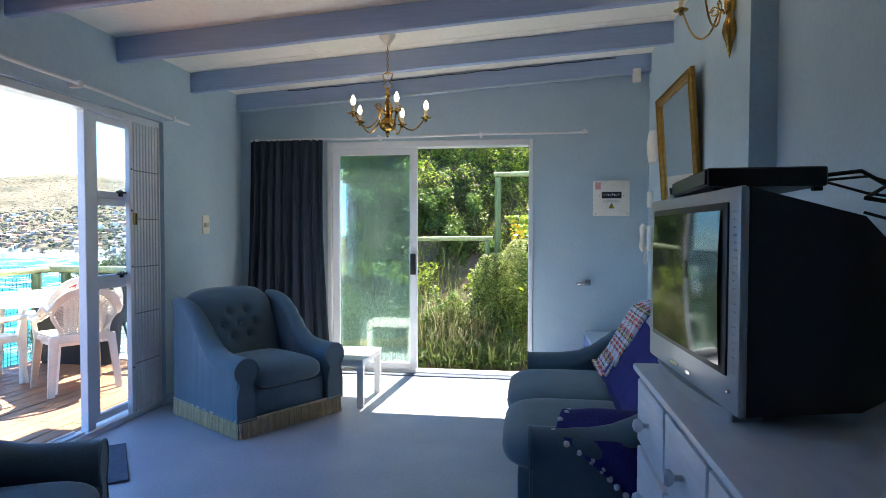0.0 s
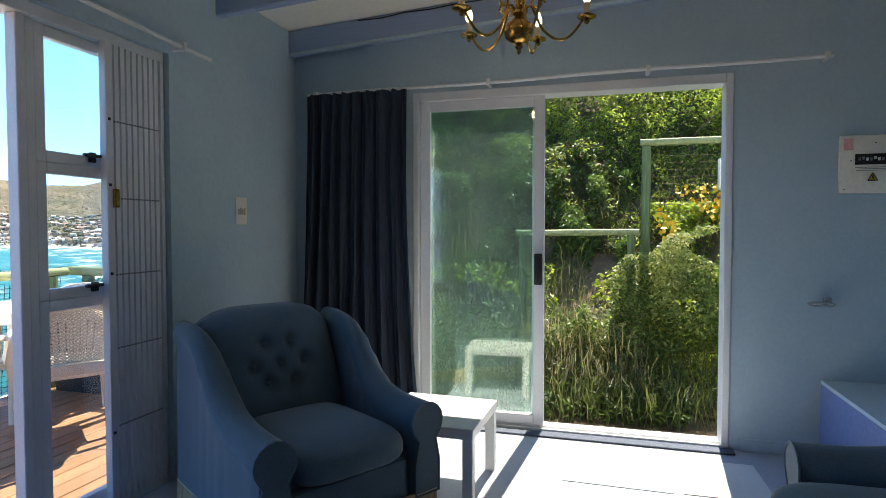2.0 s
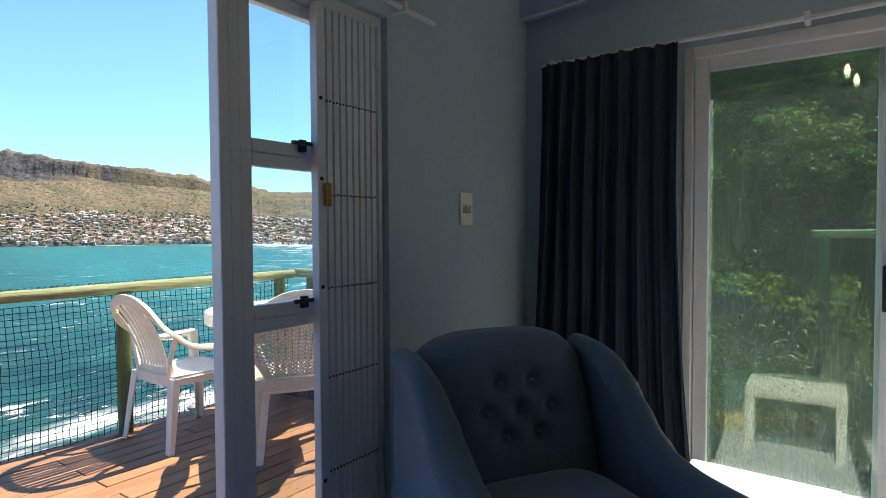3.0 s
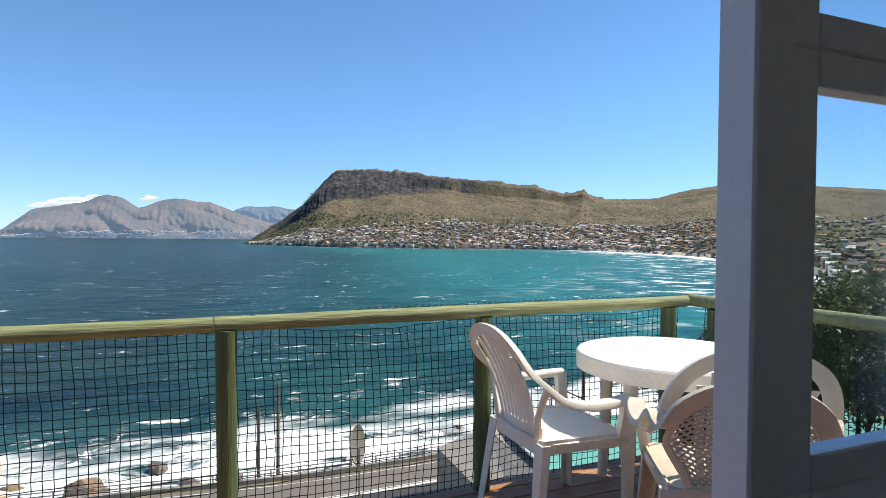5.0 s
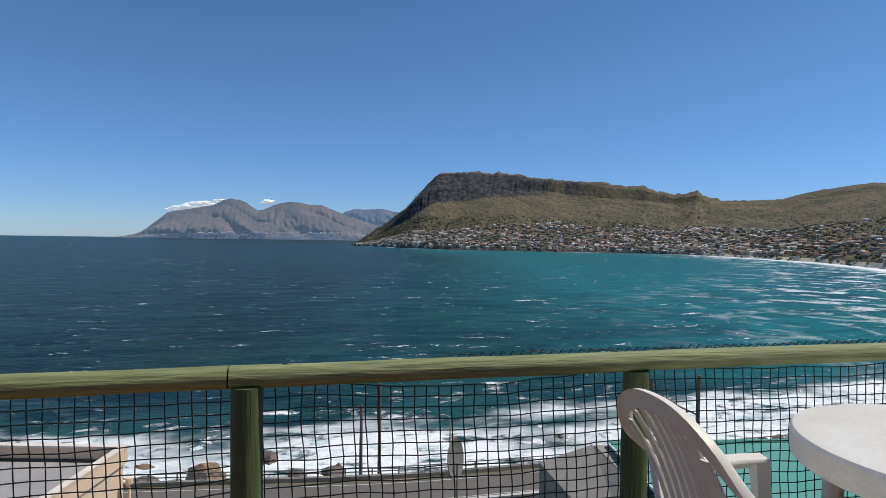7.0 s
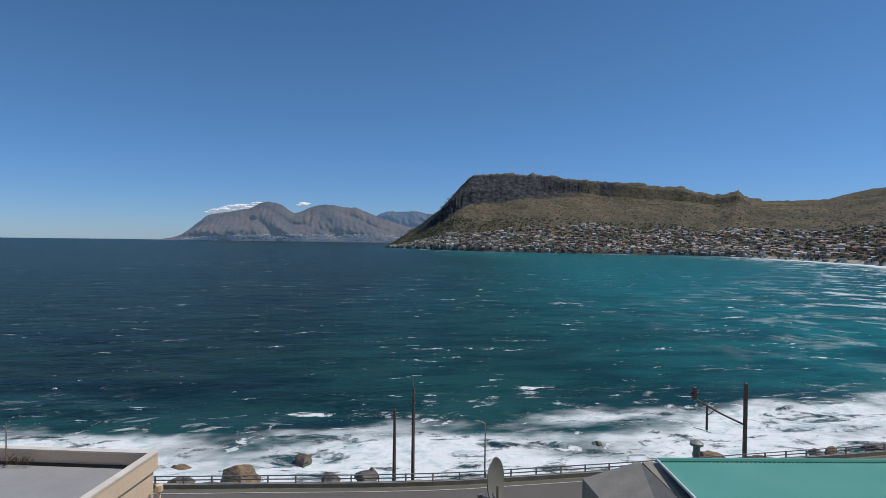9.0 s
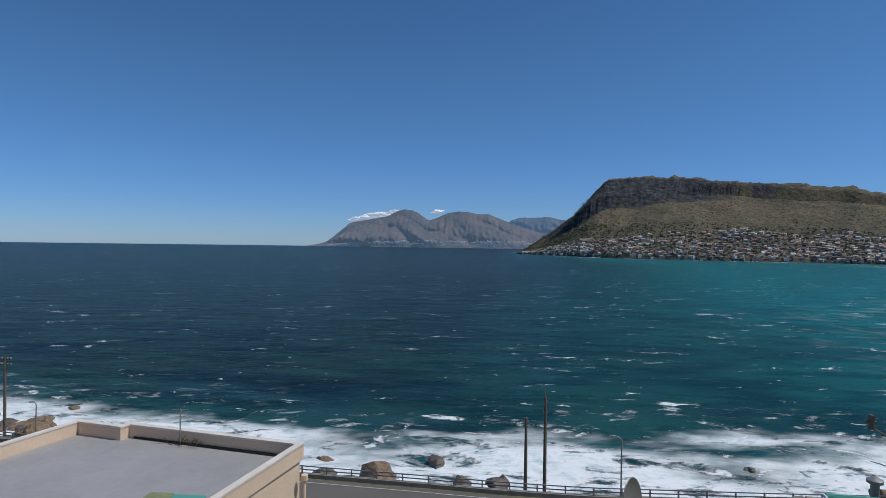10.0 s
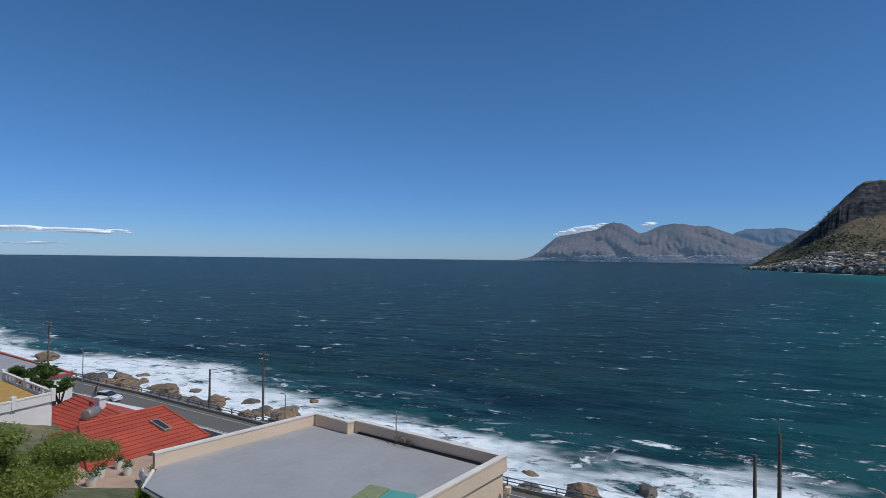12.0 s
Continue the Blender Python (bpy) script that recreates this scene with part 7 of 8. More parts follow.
# tree beside the flat roof, with limbs and clumps
def tree(name, label, x, y, z0, H, R_c, nleaf, mat_, seed, squash=0.7, leaf=0.16):
    t = thing(name, label, "tree", pose(x, y, z0))
    rr_ = random.Random(seed)
    bm = B()
    ends = []
    tube(bm, [(0, 0, -0.5), (0.1, 0.05, H * 0.25), (-0.05, 0.1, H * 0.45)], [0.20, 0.15, 0.11], 9)
    for k in range(9):
        a = k * 2.4 + rr_.uniform(-0.3, 0.3)
        e = Vector((R_c * rr_.uniform(0.45, 0.95) * math.cos(a), R_c * rr_.uniform(0.45, 0.95) * math.sin(a), H * rr_.uniform(0.62, 0.98)))
        m = Vector((e.x * 0.45, e.y * 0.45, H * 0.55))
        tube(bm, [(-0.02, 0.06, H * 0.35), m, e], [0.09, 0.06, 0.02], 6)
        ends.append(e)
        for q in range(3):
            e2 = e + Vector((rr_.uniform(-1, 1), rr_.uniform(-1, 1), rr_.uniform(-0.3, 0.6))) * R_c * 0.35
            tube(bm, [m.lerp(e, 0.6), e2], [0.035, 0.012], 5)
            ends.append(e2)
    part("trunk", bm, M_STEMS, t)
    rg = np.random.default_rng(seed)
    P, N = [], []
    for e in ends:
        n = nleaf // len(ends)
        d = rg.normal(0, 1, (n, 3))
        d /= np.linalg.norm(d, axis=1)[:, None]
        r_ = R_c * 0.30 * rg.uniform(0.35, 1.15, n)[:, None]
        P.append(np.array(e) + d * r_ * np.array([1, 1, squash]))
        N.append(d + np.array([0, 0, 0.5]))
    leaves("crown", np.concatenate(P), np.concatenate(N), leaf, mat_, seed, 0.5, parent=t)
    return t


sh = thing("garden_shed", "small shed with a green roof just beyond the flat roof", "shed")
bm = B()
bx(bm, (-23.7, -7.7, -14.0), (-22.5, -6.2, -7.25))
part("wall", bm, M_CREAM, sh)
bm = B()
bx(bm, (-23.85, -7.85, -7.25), (-22.35, -7.0, -7.12), 0.03)
part("roof", bm, M_GREENWOOD, sh)
bm = B()
bx(bm, (-23.85, -6.995, -7.26), (-22.35, -5.9, -7.16), 0.03)
part("lean_to_roof", bm, M_TEAL, sh)
tree("garden_tree", "broad leafy tree with a dark twisted trunk below the deck", -21.0, -22.4, -12.0, 5.9, 2.35, 34000, M_LEAFT, 61, 0.6, 0.12)
tree("garden_tree", "dark green shrub tree under the deck slope", -18.3, -23.2, -11.5, 4.6, 2.5, 20000, M_LEAFT, 62, 0.7, 0.12)
tree("small_tree", "light green bush against the red roof", -33.8, -29.8, -17.0, 3.7, 1.1, 4000, M_LEAF, 63, 0.8, 0.16)
tree("small_tree", "climbing bush at the corner of the flat roof house", -26.2, -21.4, -14.5, 4.4, 1.0, 4000, M_LEAF, 64, 1.2, 0.13)
tree("terrace_bush", "grey-green bush behind the white terrace", -47.6, -65.0, -16.5, 4.7, 2.0, 7000, M_LEAFD, 65, 0.6, 0.25)
tree("terrace_bush", "grey-green bush along the white terrace", -46.2, -58.8, -16.5, 4.2, 1.2, 4000, M_LEAFD, 66, 0.6, 0.25)
struct("patio", [((-39, -39.5, -15.6), (-29.5, -31, -14.95))], M_PAVE)
pt = thing("laundry", "white sheet hanging over a rail on the patio", "cloth", pose(-34.4, -32.0, -14.95, 0, 0, 60))
bm = B()
loft(bm, [[(x, 0.25 * math.sin(x * 5) * 0.3 + s * (0.05 + 0.12 * (1.0 - z)), z) for z in (0.25, 0.6, 0.9)] + [(x, 0.25 * math.sin(x * 5) * 0.3 + 0.0, 1.0)] + [(x, -s * (0.12 + 0.1 * (1.0 - z)), z) for z in (0.8, 0.4)] for x, s in [(-1.1 + 0.15 * k, 1) for k in range(15)]])
part("sheet", bm, M_CLOTH, pt)
for k, (x, y, s) in enumerate(((-34.2, -36.2, 0.38), (-35.4, -34.9, 0.32), (-33.0, -35.4, 0.42), (-36.0, -36.6, 0.3))):
    pp = thing("plant_pot", "pale plant pot on the terracotta patio", "plant pot", pose(x, y, -14.95), "patio pots")
    bm = B()
    lathe(bm, [(s * 0.7, 0), (s * 0.8, 0.1), (s, 0.55), (s * 1.05, 0.62), (s * 0.9, 0.62), (s * 0.8, 0.5)], 14)
    part("pot", bm, M_WHOUSE, pp)
    leaves("plant", [(random.uniform(-s, s), random.uniform(-s, s), 0.55 + random.uniform(0, 0.5)) for _ in range(220)], (0, 0, 1), 0.14, M_LEAFD, 70 + k, parent=pp)

# bushes on the slope below the deck
r = np.random.default_rng(77)
pts = []
for k in range(240):
    y = r.uniform(-70, 40)
    s = r.uniform(12, 50)
    x = R_at(y) + s
    if -36 < x < -17 and (-22 < y < -3 or 10 < y < 33):
        continue
    if x < -23 and -70 < y < -20:
        continue
    z = slope_z(s, x, y)
    n, rad = 130, r.uniform(0.5, 1.3)
    d = r.normal(0, 1, (n, 3))
    d /= np.linalg.norm(d, axis=1)[:, None]
    pts.append(np.array([x, y, z + rad * 0.4]) + d * rad * r.uniform(0.5, 1.1, (n, 1)) * np.array([1, 1, 0.7]))
leaves("slope_bushes", np.concatenate(pts), (0, 0, 0.7), 0.24, M_LEAFD, 78, 0.55, label="dark scrubby bushes on the slope below the deck", category="bush")

# ---- the bay ----
COAST = [(-560, -3000), (-360, -900), (-262, -600), (-165, -400), (-122, -250), (-96, -150), (-92, -111), (-88, -88), (-86, -62), (-80, -46), (-72, -30), (-68, -13), (-67, 6), (-65.5, 29), (-66, 59), (-72, 100), (-95, 165), (-150, 240), (-275, 400), (-430, 556), (-560, 640), (-700, 712), (-850, 745), (-1000, 760), (-1120, 745), (-1190, 640), (-1240, 520), (-1367, 325), (-1600, 215), (-1860, 140), (-1990, 190), (-2100, 420), (-2300, 900), (-2900, 1500), (-5000, 2500)]


def coast_distance(X, Y):
    """Distance to the shoreline of every point."""
    D = np.full(X.shape, 1e9)
    for (ax, ay), (bx_, by) in zip(COAST, COAST[1:]):
        dx, dy = bx_ - ax, by - ay
        t = np.clip(((X - ax) * dx + (Y - ay) * dy) / (dx * dx + dy * dy), 0, 1)
        D = np.minimum(D, np.hypot(X - ax - t * dx, Y - ay - t * dy))
    return D


def spaced(a, b, first, grow, limit):
    out, d, v = [a], first, a
    while v < b:
        v += d
        d = min(d * grow, limit)
        out.append(min(v, b))
    return out


xs = [-v for v in spaced(56, 5200, 1.6, 1.022, 90)][::-1]
yp, yn = spaced(0, 3200, 2.2, 1.03, 60), spaced(0, 5200, 2.2, 1.03, 90)
yy = [-v for v in yn[::-1]][:-1] + yp
X, Y = np.meshgrid(np.array(xs), np.array(yy), indexing="ij")
D = coast_distance(X, Y)
Z = np.full(X.shape, SEA)
near = (D < 120) & (X > -260) & (abs(Y) < 260)
sw = 0.34 * np.sin(D * 0.33 + 1.6 * np.sin(Y * 0.06) + 0.8 * np.sin(X * 0.05 + Y * 0.021)) * np.exp(-((D - 24) / 22) ** 2)
rngs = np.random.default_rng(4)
Z = Z + np.where(near, sw + 0.12 * np.sin(X * 0.9 + Y * 0.4) * np.cos(Y * 0.7), 0)
nx_, ny_ = X.shape
idx = np.arange(nx_ * ny_).reshape(nx_, ny_)
faces = np.stack([idx[:-1, :-1], idx[1:, :-1], idx[1:, 1:], idx[:-1, 1:]], -1).reshape(-1, 4)
me = bpy.data.meshes.new("water")
me.vertices.add(nx_ * ny_), me.loops.add(4 * len(faces)), me.polygons.add(len(faces))
me.vertices.foreach_set("co", np.stack([X, Y, Z], -1).ravel())
me.loops.foreach_set("vertex_index", faces.ravel())
me.polygons.foreach_set("loop_start", np.arange(0, 4 * len(faces), 4))
me.update(calc_edges=True)
at = me.attributes.new("offshore", "FLOAT", "POINT")
at.data.foreach_set("value", D.ravel())
sandy = np.clip((Y + 0.28 * X * -1 - 120) / 420, 0, 1) * np.clip(1 - (D - 150) / 620, 0, 1)
sandy = np.clip(((Y - 60) / 300), 0, 1) * np.clip(1 - (D - 60) / 600, 0, 1) + 0.95 * np.clip((Y + 0.20 * X + 60) / 230, 0, 1) * np.clip(1.25 - D / 900, 0, 1)
a2 = me.attributes.new("shallow", "FLOAT", "POINT")
a2.data.foreach_set("value", np.clip(sandy, 0, 1).ravel())
a3 = me.attributes.new("beach", "FLOAT", "POINT")
a3.data.foreach_set("value", (np.clip((Y - 90) / 200, 0, 1) * np.clip((X + 1130) / 200, 0, 1)).ravel())
a4 = me.attributes.new("surge", "FLOAT", "POINT")
a4.data.foreach_set("value", np.interp(Y, [-150, -70, -35, -12, 8, 30, 60, 130], [3, 6, 5, 2, 11, 15, 12, -6]).ravel())
me.polygons.foreach_set("use_smooth", [True] * len(faces))

M_SEA = bpy.data.materials.new("sea_water")
M_SEA.use_nodes = True
n, l = M_SEA.node_tree.nodes, M_SEA.node_tree.links
p = n["Principled BSDF"]


def math_(op, a, b=None, c=None, clamp=False):
    m = n.new("ShaderNodeMath")
    m.operation, m.use_clamp = op, clamp
    for k, v in enumerate((a, b, c)):
        if v is None:
            continue
        if isinstance(v, (int, float)):
            m.inputs[k].default_value = v
        else:
            l.new(v, m.inputs[k])
    return m.outputs[0]


def rng_(v, a, b, c=0.0, d=1.0, smooth=False):
    m = n.new("ShaderNodeMapRange")
    if smooth:
        m.interpolation_type = "SMOOTHSTEP"
    for k, q in enumerate((a, b, c, d)):
        m.inputs[k + 1].default_value = q
    l.new(v, m.inputs[0])
    return m.outputs[0]


def noise_(scale, detail, stretch=(1, 1, 1), rot=0.0, rough=0.55, dist=0.0):
    mp = n.new("ShaderNodeMapping")
    mp.inputs["Scale"].default_value, mp.inputs["Rotation"].default_value = stretch, (0, 0, rot)
    l.new(tc.outputs["Object"], mp.inputs[0])
    t = n.new("ShaderNodeTexNoise")
    t.inputs["Scale"].default_value, t.inputs["Detail"].default_value, t.inputs["Roughness"].default_value, t.inputs["Distortion"].default_value = scale, detail, rough, dist
    l.new(mp.outputs[0], t.inputs["Vector"])
    return t.outputs["Fac"]


def mixc(f, a, b):
    m = n.new("ShaderNodeMix")
    m.data_type = "RGBA"
    l.new(f, m.inputs[0])
    for k, v in ((6, a), (7, b)):
        if isinstance(v, tuple):
            m.inputs[k].default_value = (*v, 1)
        else:
            l.new(v, m.inputs[k])
    return m.outputs[2]


tc = n.new("ShaderNodeTexCoord")
def attr(name):
    a = n.new("ShaderNodeAttribute")
    a.attribute_name = name
    return a.outputs["Fac"]
off, shal, bch = attr("offshore"), attr("shallow"), attr("beach")
big = noise_(0.006, 4, (1, 0.5, 1), 0.3)
med = noise_(0.045, 4, (1, 0.45, 1), 0.2)
col = mixc(rng_(big, 0.35, 0.65), (0.012, 0.033, 0.036), (0.024, 0.042, 0.034))
col = mixc(math_("MULTIPLY", shal, rng_(med, 0.25, 0.7, 0.75, 1.0)), col, (0.008, 0.20, 0.215))
kelp = rng_(noise_(0.03, 3, (1, 0.6, 1), 1.0), 0.50, 0.62, 0, 0.85)
col = mixc(math_("MULTIPLY", kelp, rng_(off, 20, 150, 1, 0)), col, (0.004, 0.014, 0.032))
col = mixc(rng_(off, 10, 48, 0.55, 0.0, True), col, (0.035, 0.16, 0.17))
col = mixc(rng_(noise_(0.35, 5, (1, 0.35, 1), 0.25), 0.40, 0.66, 0, 0.48), col, (0.02, 0.085, 0.10))
col = mixc(rng_(noise_(0.12, 9, (1, 0.34, 1), 0.3, 0.78), 0.47, 0.58, 0, 0.8), col, mixc(shal, (0.004, 0.017, 0.027), (0.006, 0.085, 0.10)))
col = mixc(rng_(noise_(0.018, 7, (1, 0.15, 1), 0.15, 0.72), 0.54, 0.68, 0, 0.4), col, (0.03, 0.10, 0.10))
# breaking caps and surf
capn = noise_(0.16, 8, (1.0, 0.42, 1), 0.22, 0.76, 0.6)
capz = noise_(0.0035, 2, (1, 1, 1), 0)
cap = math_("MULTIPLY", rng_(capn, 0.618, 0.645), rng_(capz, 0.25, 0.5))
cap2 = rng_(noise_(0.36, 7, (1.0, 0.38, 1), 0.30, 0.74, 0.5), 0.640, 0.67, 0, 0.9)
wide = noise_(0.035, 5, (1, 0.5, 1), 0.1, 0.6)
surfd = math_("SUBTRACT", math_("ADD", off, math_("MULTIPLY", math_("SUBTRACT", wide, 0.5), 70)), attr("surge"))
surf = rng_(surfd, 6, 17, 1, 0, True)
lace = rng_(noise_(0.30, 11, (1, 0.5, 1), 0.3, 0.74, 0.5), 0.56, 0.61)
lace2 = math_("MULTIPLY", lace, rng_(surfd, 12, 36, 0.95, 0, True))
bs = math_("MULTIPLY", bch, rng_(noise_(0.045, 7, (1, 1.0, 1), 0.8, 0.68, 0.6), 0.52, 0.60))
lines = math_("MULTIPLY", bs, rng_(off, 40, 190, 1, 0, True))
foam = math_("MAXIMUM", math_("MAXIMUM", cap, cap2), math_("MAXIMUM", math_("MULTIPLY", surf, rng_(noise_(0.24, 11, (1, 0.5, 1), 0.3, 0.76, 0.4), 0.38, 0.455)), lace2))
foam = math_("MAXIMUM", foam, math_("MAXIMUM", lines, math_("MULTIPLY", bch, rng_(off, 10, 34, 1, 0))))
foamc = mixc(rng_(noise_(0.5, 8, (1, 0.6, 1), 0.3, 0.7, 0.8), 0.34, 0.52), (0.55, 0.69, 0.70), (0.93, 0.95, 0.95))
col = mixc(foam, col, foamc)
l.new(col, p.inputs["Base Color"])
l.new(rng_(foam, 0, 1, 0.30, 0.9), p.inputs["Roughness"])
p.inputs["IOR"].default_value = 1.33
p.inputs["Specular IOR Level"].default_value = 0.022
hgt = math_("ADD", math_("MULTIPLY", noise_(0.9, 5, (1, 0.4, 1), 0.3), 0.35), math_("MULTIPLY", noise_(0.11, 5, (1, 0.35, 1), 0.3), 1.5))
bmp = n.new("ShaderNodeBump")
bmp.inputs["Strength"].default_value, bmp.inputs["Distance"].default_value = 0.8, 1.0
l.new(math_("ADD", hgt, math_("MULTIPLY", foam, 0.3)), bmp.inputs["Height"])
l.new(bmp.outputs[0], p.inputs["Normal"])
me.materials.append(M_SEA)
tagged(new("water", me), kind="structure")

# headland and the hills round the bay: shore point, crest point
def crest(px, py, z15, r):
    k = r / math.hypot(px + 4.5, py - 2.9)
    return (-4.5 + (px + 4.5) * k, 2.9 + (py - 2.9) * k, 1.3 + (z15 - 1.3) * k)


ST = [((-1990, 120), (-2010, 150, -24)), ((-1915, 132), crest(-1515, 111, -21, 1930)), ((-1860, 138), crest(-1507, 150, 8, 1935)), ((-1790, 158), crest(-1498, 195, 39, 1940)), ((-1700, 185), crest(-1485, 259, 90, 1940)), ((-1640, 205), crest(-1481, 281, 118, 1950)),
      ((-1590, 222), crest(-1478, 301, 143, 1950)), ((-1530, 250), crest(-1473, 326, 168, 1960)), ((-1470, 280), crest(-1457, 400, 170, 1990)), ((-1367, 325), crest(-1440, 477, 166, 2020)), ((-1300, 420), crest(-1424, 550, 160, 2050)),
      ((-1240, 520), crest(-1410, 619, 155, 2050)), ((-1215, 600), crest(-1388, 725, 148, 2050)), ((-1180, 680), crest(-1365, 832, 140, 2050)), ((-1130, 740), crest(-1346, 917, 119, 2050)), ((-1060, 765), crest(-1334, 973, 131, 2050)), ((-1000, 765), crest(-1325, 1016, 107, 2080)),
      ((-850, 750), crest(-1310, 1100, 109, 2150)), ((-700, 717), crest(-1289, 1186, 113, 2200)), ((-560, 645), crest(-1268, 1285, 139, 2250)), ((-430, 561), crest(-1242, 1412, 159, 2300)), ((-350, 485), crest(-1190, 1500, 158, 2300)),
      ((-275, 405), crest(-1110, 1600, 150, 2300)), ((-200, 310), crest(-950, 1700, 130, 2300)), ((-150, 245), (-1000, 2300, 150)), ((-110, 190), (-500, 2300, 160))]
NU, NV = 760, 170
us = np.linspace(0, len(ST) - 1, NU)
S = np.array([[np.interp(u, range(len(ST)), [st[0][k] for st in ST]) for k in (0, 1)] for u in us])
C = np.array([[np.interp(u, range(len(ST)), [st[1][k] for st in ST]) for k in (0, 1, 2)] for u in us])
V, Fc, Mi, CR = [], [], [], []
for i in range(NU):
    u = us[i]
    cliffy = np.interp(u, [0, 3, 5, 8, 13, 16], [0.0, 0.3, 1.0, 1.0, 0.7, 0.15])
    for j in range(NV):
        v = j / (NV - 1) * 1.25
        f = min(v, 1.0)
        x, y = S[i] + (C[i][:2] - S[i]) * v
        top = C[i][2] - SEA
        base = np.interp(f, [0, 0.03, 0.30, 0.62, 0.80, 1.0], [-0.01, 0.04, 0.22, 0.46, 0.66, 1.0])
        lc = float(np.interp(u, [3, 4.5, 6, 8, 9.5, 12], [0.60, 0.56, 0.64, 0.76, 0.85, 0.90]))
        rock_ = np.interp(f, [0, 0.03, 0.30, lc, lc + 0.05, 0.93, 0.95, 1.0], [-0.01, 0.05, 0.22, lc * 0.80, lc * 0.80 + (1 - lc) * 0.62, 0.93, 0.975, 1.0])
        h = top * (base * (1 - cliffy) + rock_ * cliffy)
        if v > 1:
            h = top * (1 - (v - 1) * 1.2)
        amp = min(1, f * 4) * min(1, top / 60)
        env = 1.0 if f < 0.9 else max(0.12, (1 - f) * 10)
        nz = 9 * noise.fractal((x * 0.006, y * 0.006, 0), 1.0, 2.0, 5) + 4 * abs(noise.noise((x * 0.02, y * 0.02, 5)))
        ravine = -10 * abs(noise.noise((u * 1.6, 0.5, 2 + f * 0.5))) * math.sin(math.pi * min(1, f))
        h += (nz + ravine) * amp * env + (2.2 * noise.noise((u * 6, v * 3, 9)) if v >= 0.97 and top > 60 else 0)
        # broken rock: ledges and buttresses on the cliff band, blocky outcrops along the crest
        cb = float(np.interp(u, [2.5, 4, 6, 8, 9.5, 11.5, 13.5, 15], [0.95, 0.52, 0.60, 0.74, 0.84, 0.93, 0.955, 1.0]))
        onrock = max(0.0, min(1.0, (f - cb) / 0.04)) * cliffy
        blocks = round(2.6 * noise.noise((u * 7.0, f * 5, 4))) / 2.6 + 0.5 * noise.noise((u * 22, f * 16, 1))
        h += 3.2 * onrock * blocks
        if f > 0.93 and 3.5 < u < 16.2 and top > 60:
            crag_ = max(0.0, noise.noise((u * 2.4, 1.5, 7)) + 0.25 * noise.noise((u * 11, 5, 2))) * 11 + 2.4 * abs(noise.noise((u * 19, 1, 3)))
            h += (crag_ - 1.5) * (f - 0.93) / 0.07
        push = onrock * (4.5 * noise.noise((u * 4.5, f * 9, 11)) + 3.5 * noise.noise((u * 13, f * 22, 13)))
        dn_ = (C[i][:2] - S[i]) / np.linalg.norm(C[i][:2] - S[i])
        x, y = x + dn_[0] * push, y + dn_[1] * push
        h += amp * (1.6 * noise.noise((x * 0.07, y * 0.07, 3)) + 0.9 * noise.noise((x * 0.19, y * 0.19, 6))) if v > 0.05 else 0
        V.append((x, y, SEA + h))
        west = float(np.interp(u, [2.5, 4.5, 7.5, 9.5, 14, 16], [0.0, 1.0, 1.0, 0.35, 0.15, 0.0]))
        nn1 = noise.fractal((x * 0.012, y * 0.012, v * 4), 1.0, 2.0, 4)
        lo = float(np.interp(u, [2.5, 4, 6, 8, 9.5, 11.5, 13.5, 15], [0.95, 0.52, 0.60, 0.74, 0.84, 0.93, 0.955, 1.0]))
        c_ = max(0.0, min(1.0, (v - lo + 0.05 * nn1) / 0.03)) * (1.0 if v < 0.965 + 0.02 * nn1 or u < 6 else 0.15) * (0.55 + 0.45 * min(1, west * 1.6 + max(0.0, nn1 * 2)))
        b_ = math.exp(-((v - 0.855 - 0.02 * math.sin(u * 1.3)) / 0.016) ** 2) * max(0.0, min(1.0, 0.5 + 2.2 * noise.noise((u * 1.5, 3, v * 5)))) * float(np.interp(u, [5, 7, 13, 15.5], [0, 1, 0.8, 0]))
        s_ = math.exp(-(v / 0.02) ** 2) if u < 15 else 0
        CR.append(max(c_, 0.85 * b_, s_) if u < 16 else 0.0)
for i in range(NU - 1):
    for j in range(NV - 1):
        q = i * NV + j
        Fc.append((q, q + NV, q + NV + 1, q + 1))
        u = us[i]
        m_ = 0
        if u > 15.5 and j < 3:
            m_ = 1
        Mi.append(m_)
M_HILL = mat("headland_slope", (0.062, 0.066, 0.036), (0.205, 0.152, 0.092), 0.0085, 0.95, bump=5.0, bscale=0.10, fine=0.75)
M_HILL.node_tree.nodes["Noise Texture"].inputs["Detail"].default_value = 12
M_HILL.node_tree.nodes["Noise Texture"].inputs["Roughness"].default_value = 0.68
M_HILL.node_tree.nodes["Noise Texture.001"].inputs["Detail"].default_value = 8
M_HILL.node_tree.nodes["Noise Texture.001"].inputs["Roughness"].default_value = 0.7
nh, lh = M_HILL.node_tree.nodes, M_HILL.node_tree.links
ph = nh["Principled BSDF"]
ah = nh.new("ShaderNodeAttribute")
ah.attribute_name = "crag"
th2 = nh.new("ShaderNodeTexNoise")
th2.inputs["Scale"].default_value, th2.inputs["Detail"].default_value, th2.inputs["Roughness"].default_value = 0.05, 9, 0.7
tch = nh.new("ShaderNodeTexCoord")
mph = nh.new("ShaderNodeMapping")
mph.inputs["Scale"].default_value = (1, 1, 2.2)
lh.new(tch.outputs["Object"], mph.inputs[0]), lh.new(mph.outputs[0], th2.inputs["Vector"])
# dark cliff rock; its near-black tone also paints in the western cliff's shadow
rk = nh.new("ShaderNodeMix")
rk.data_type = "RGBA"
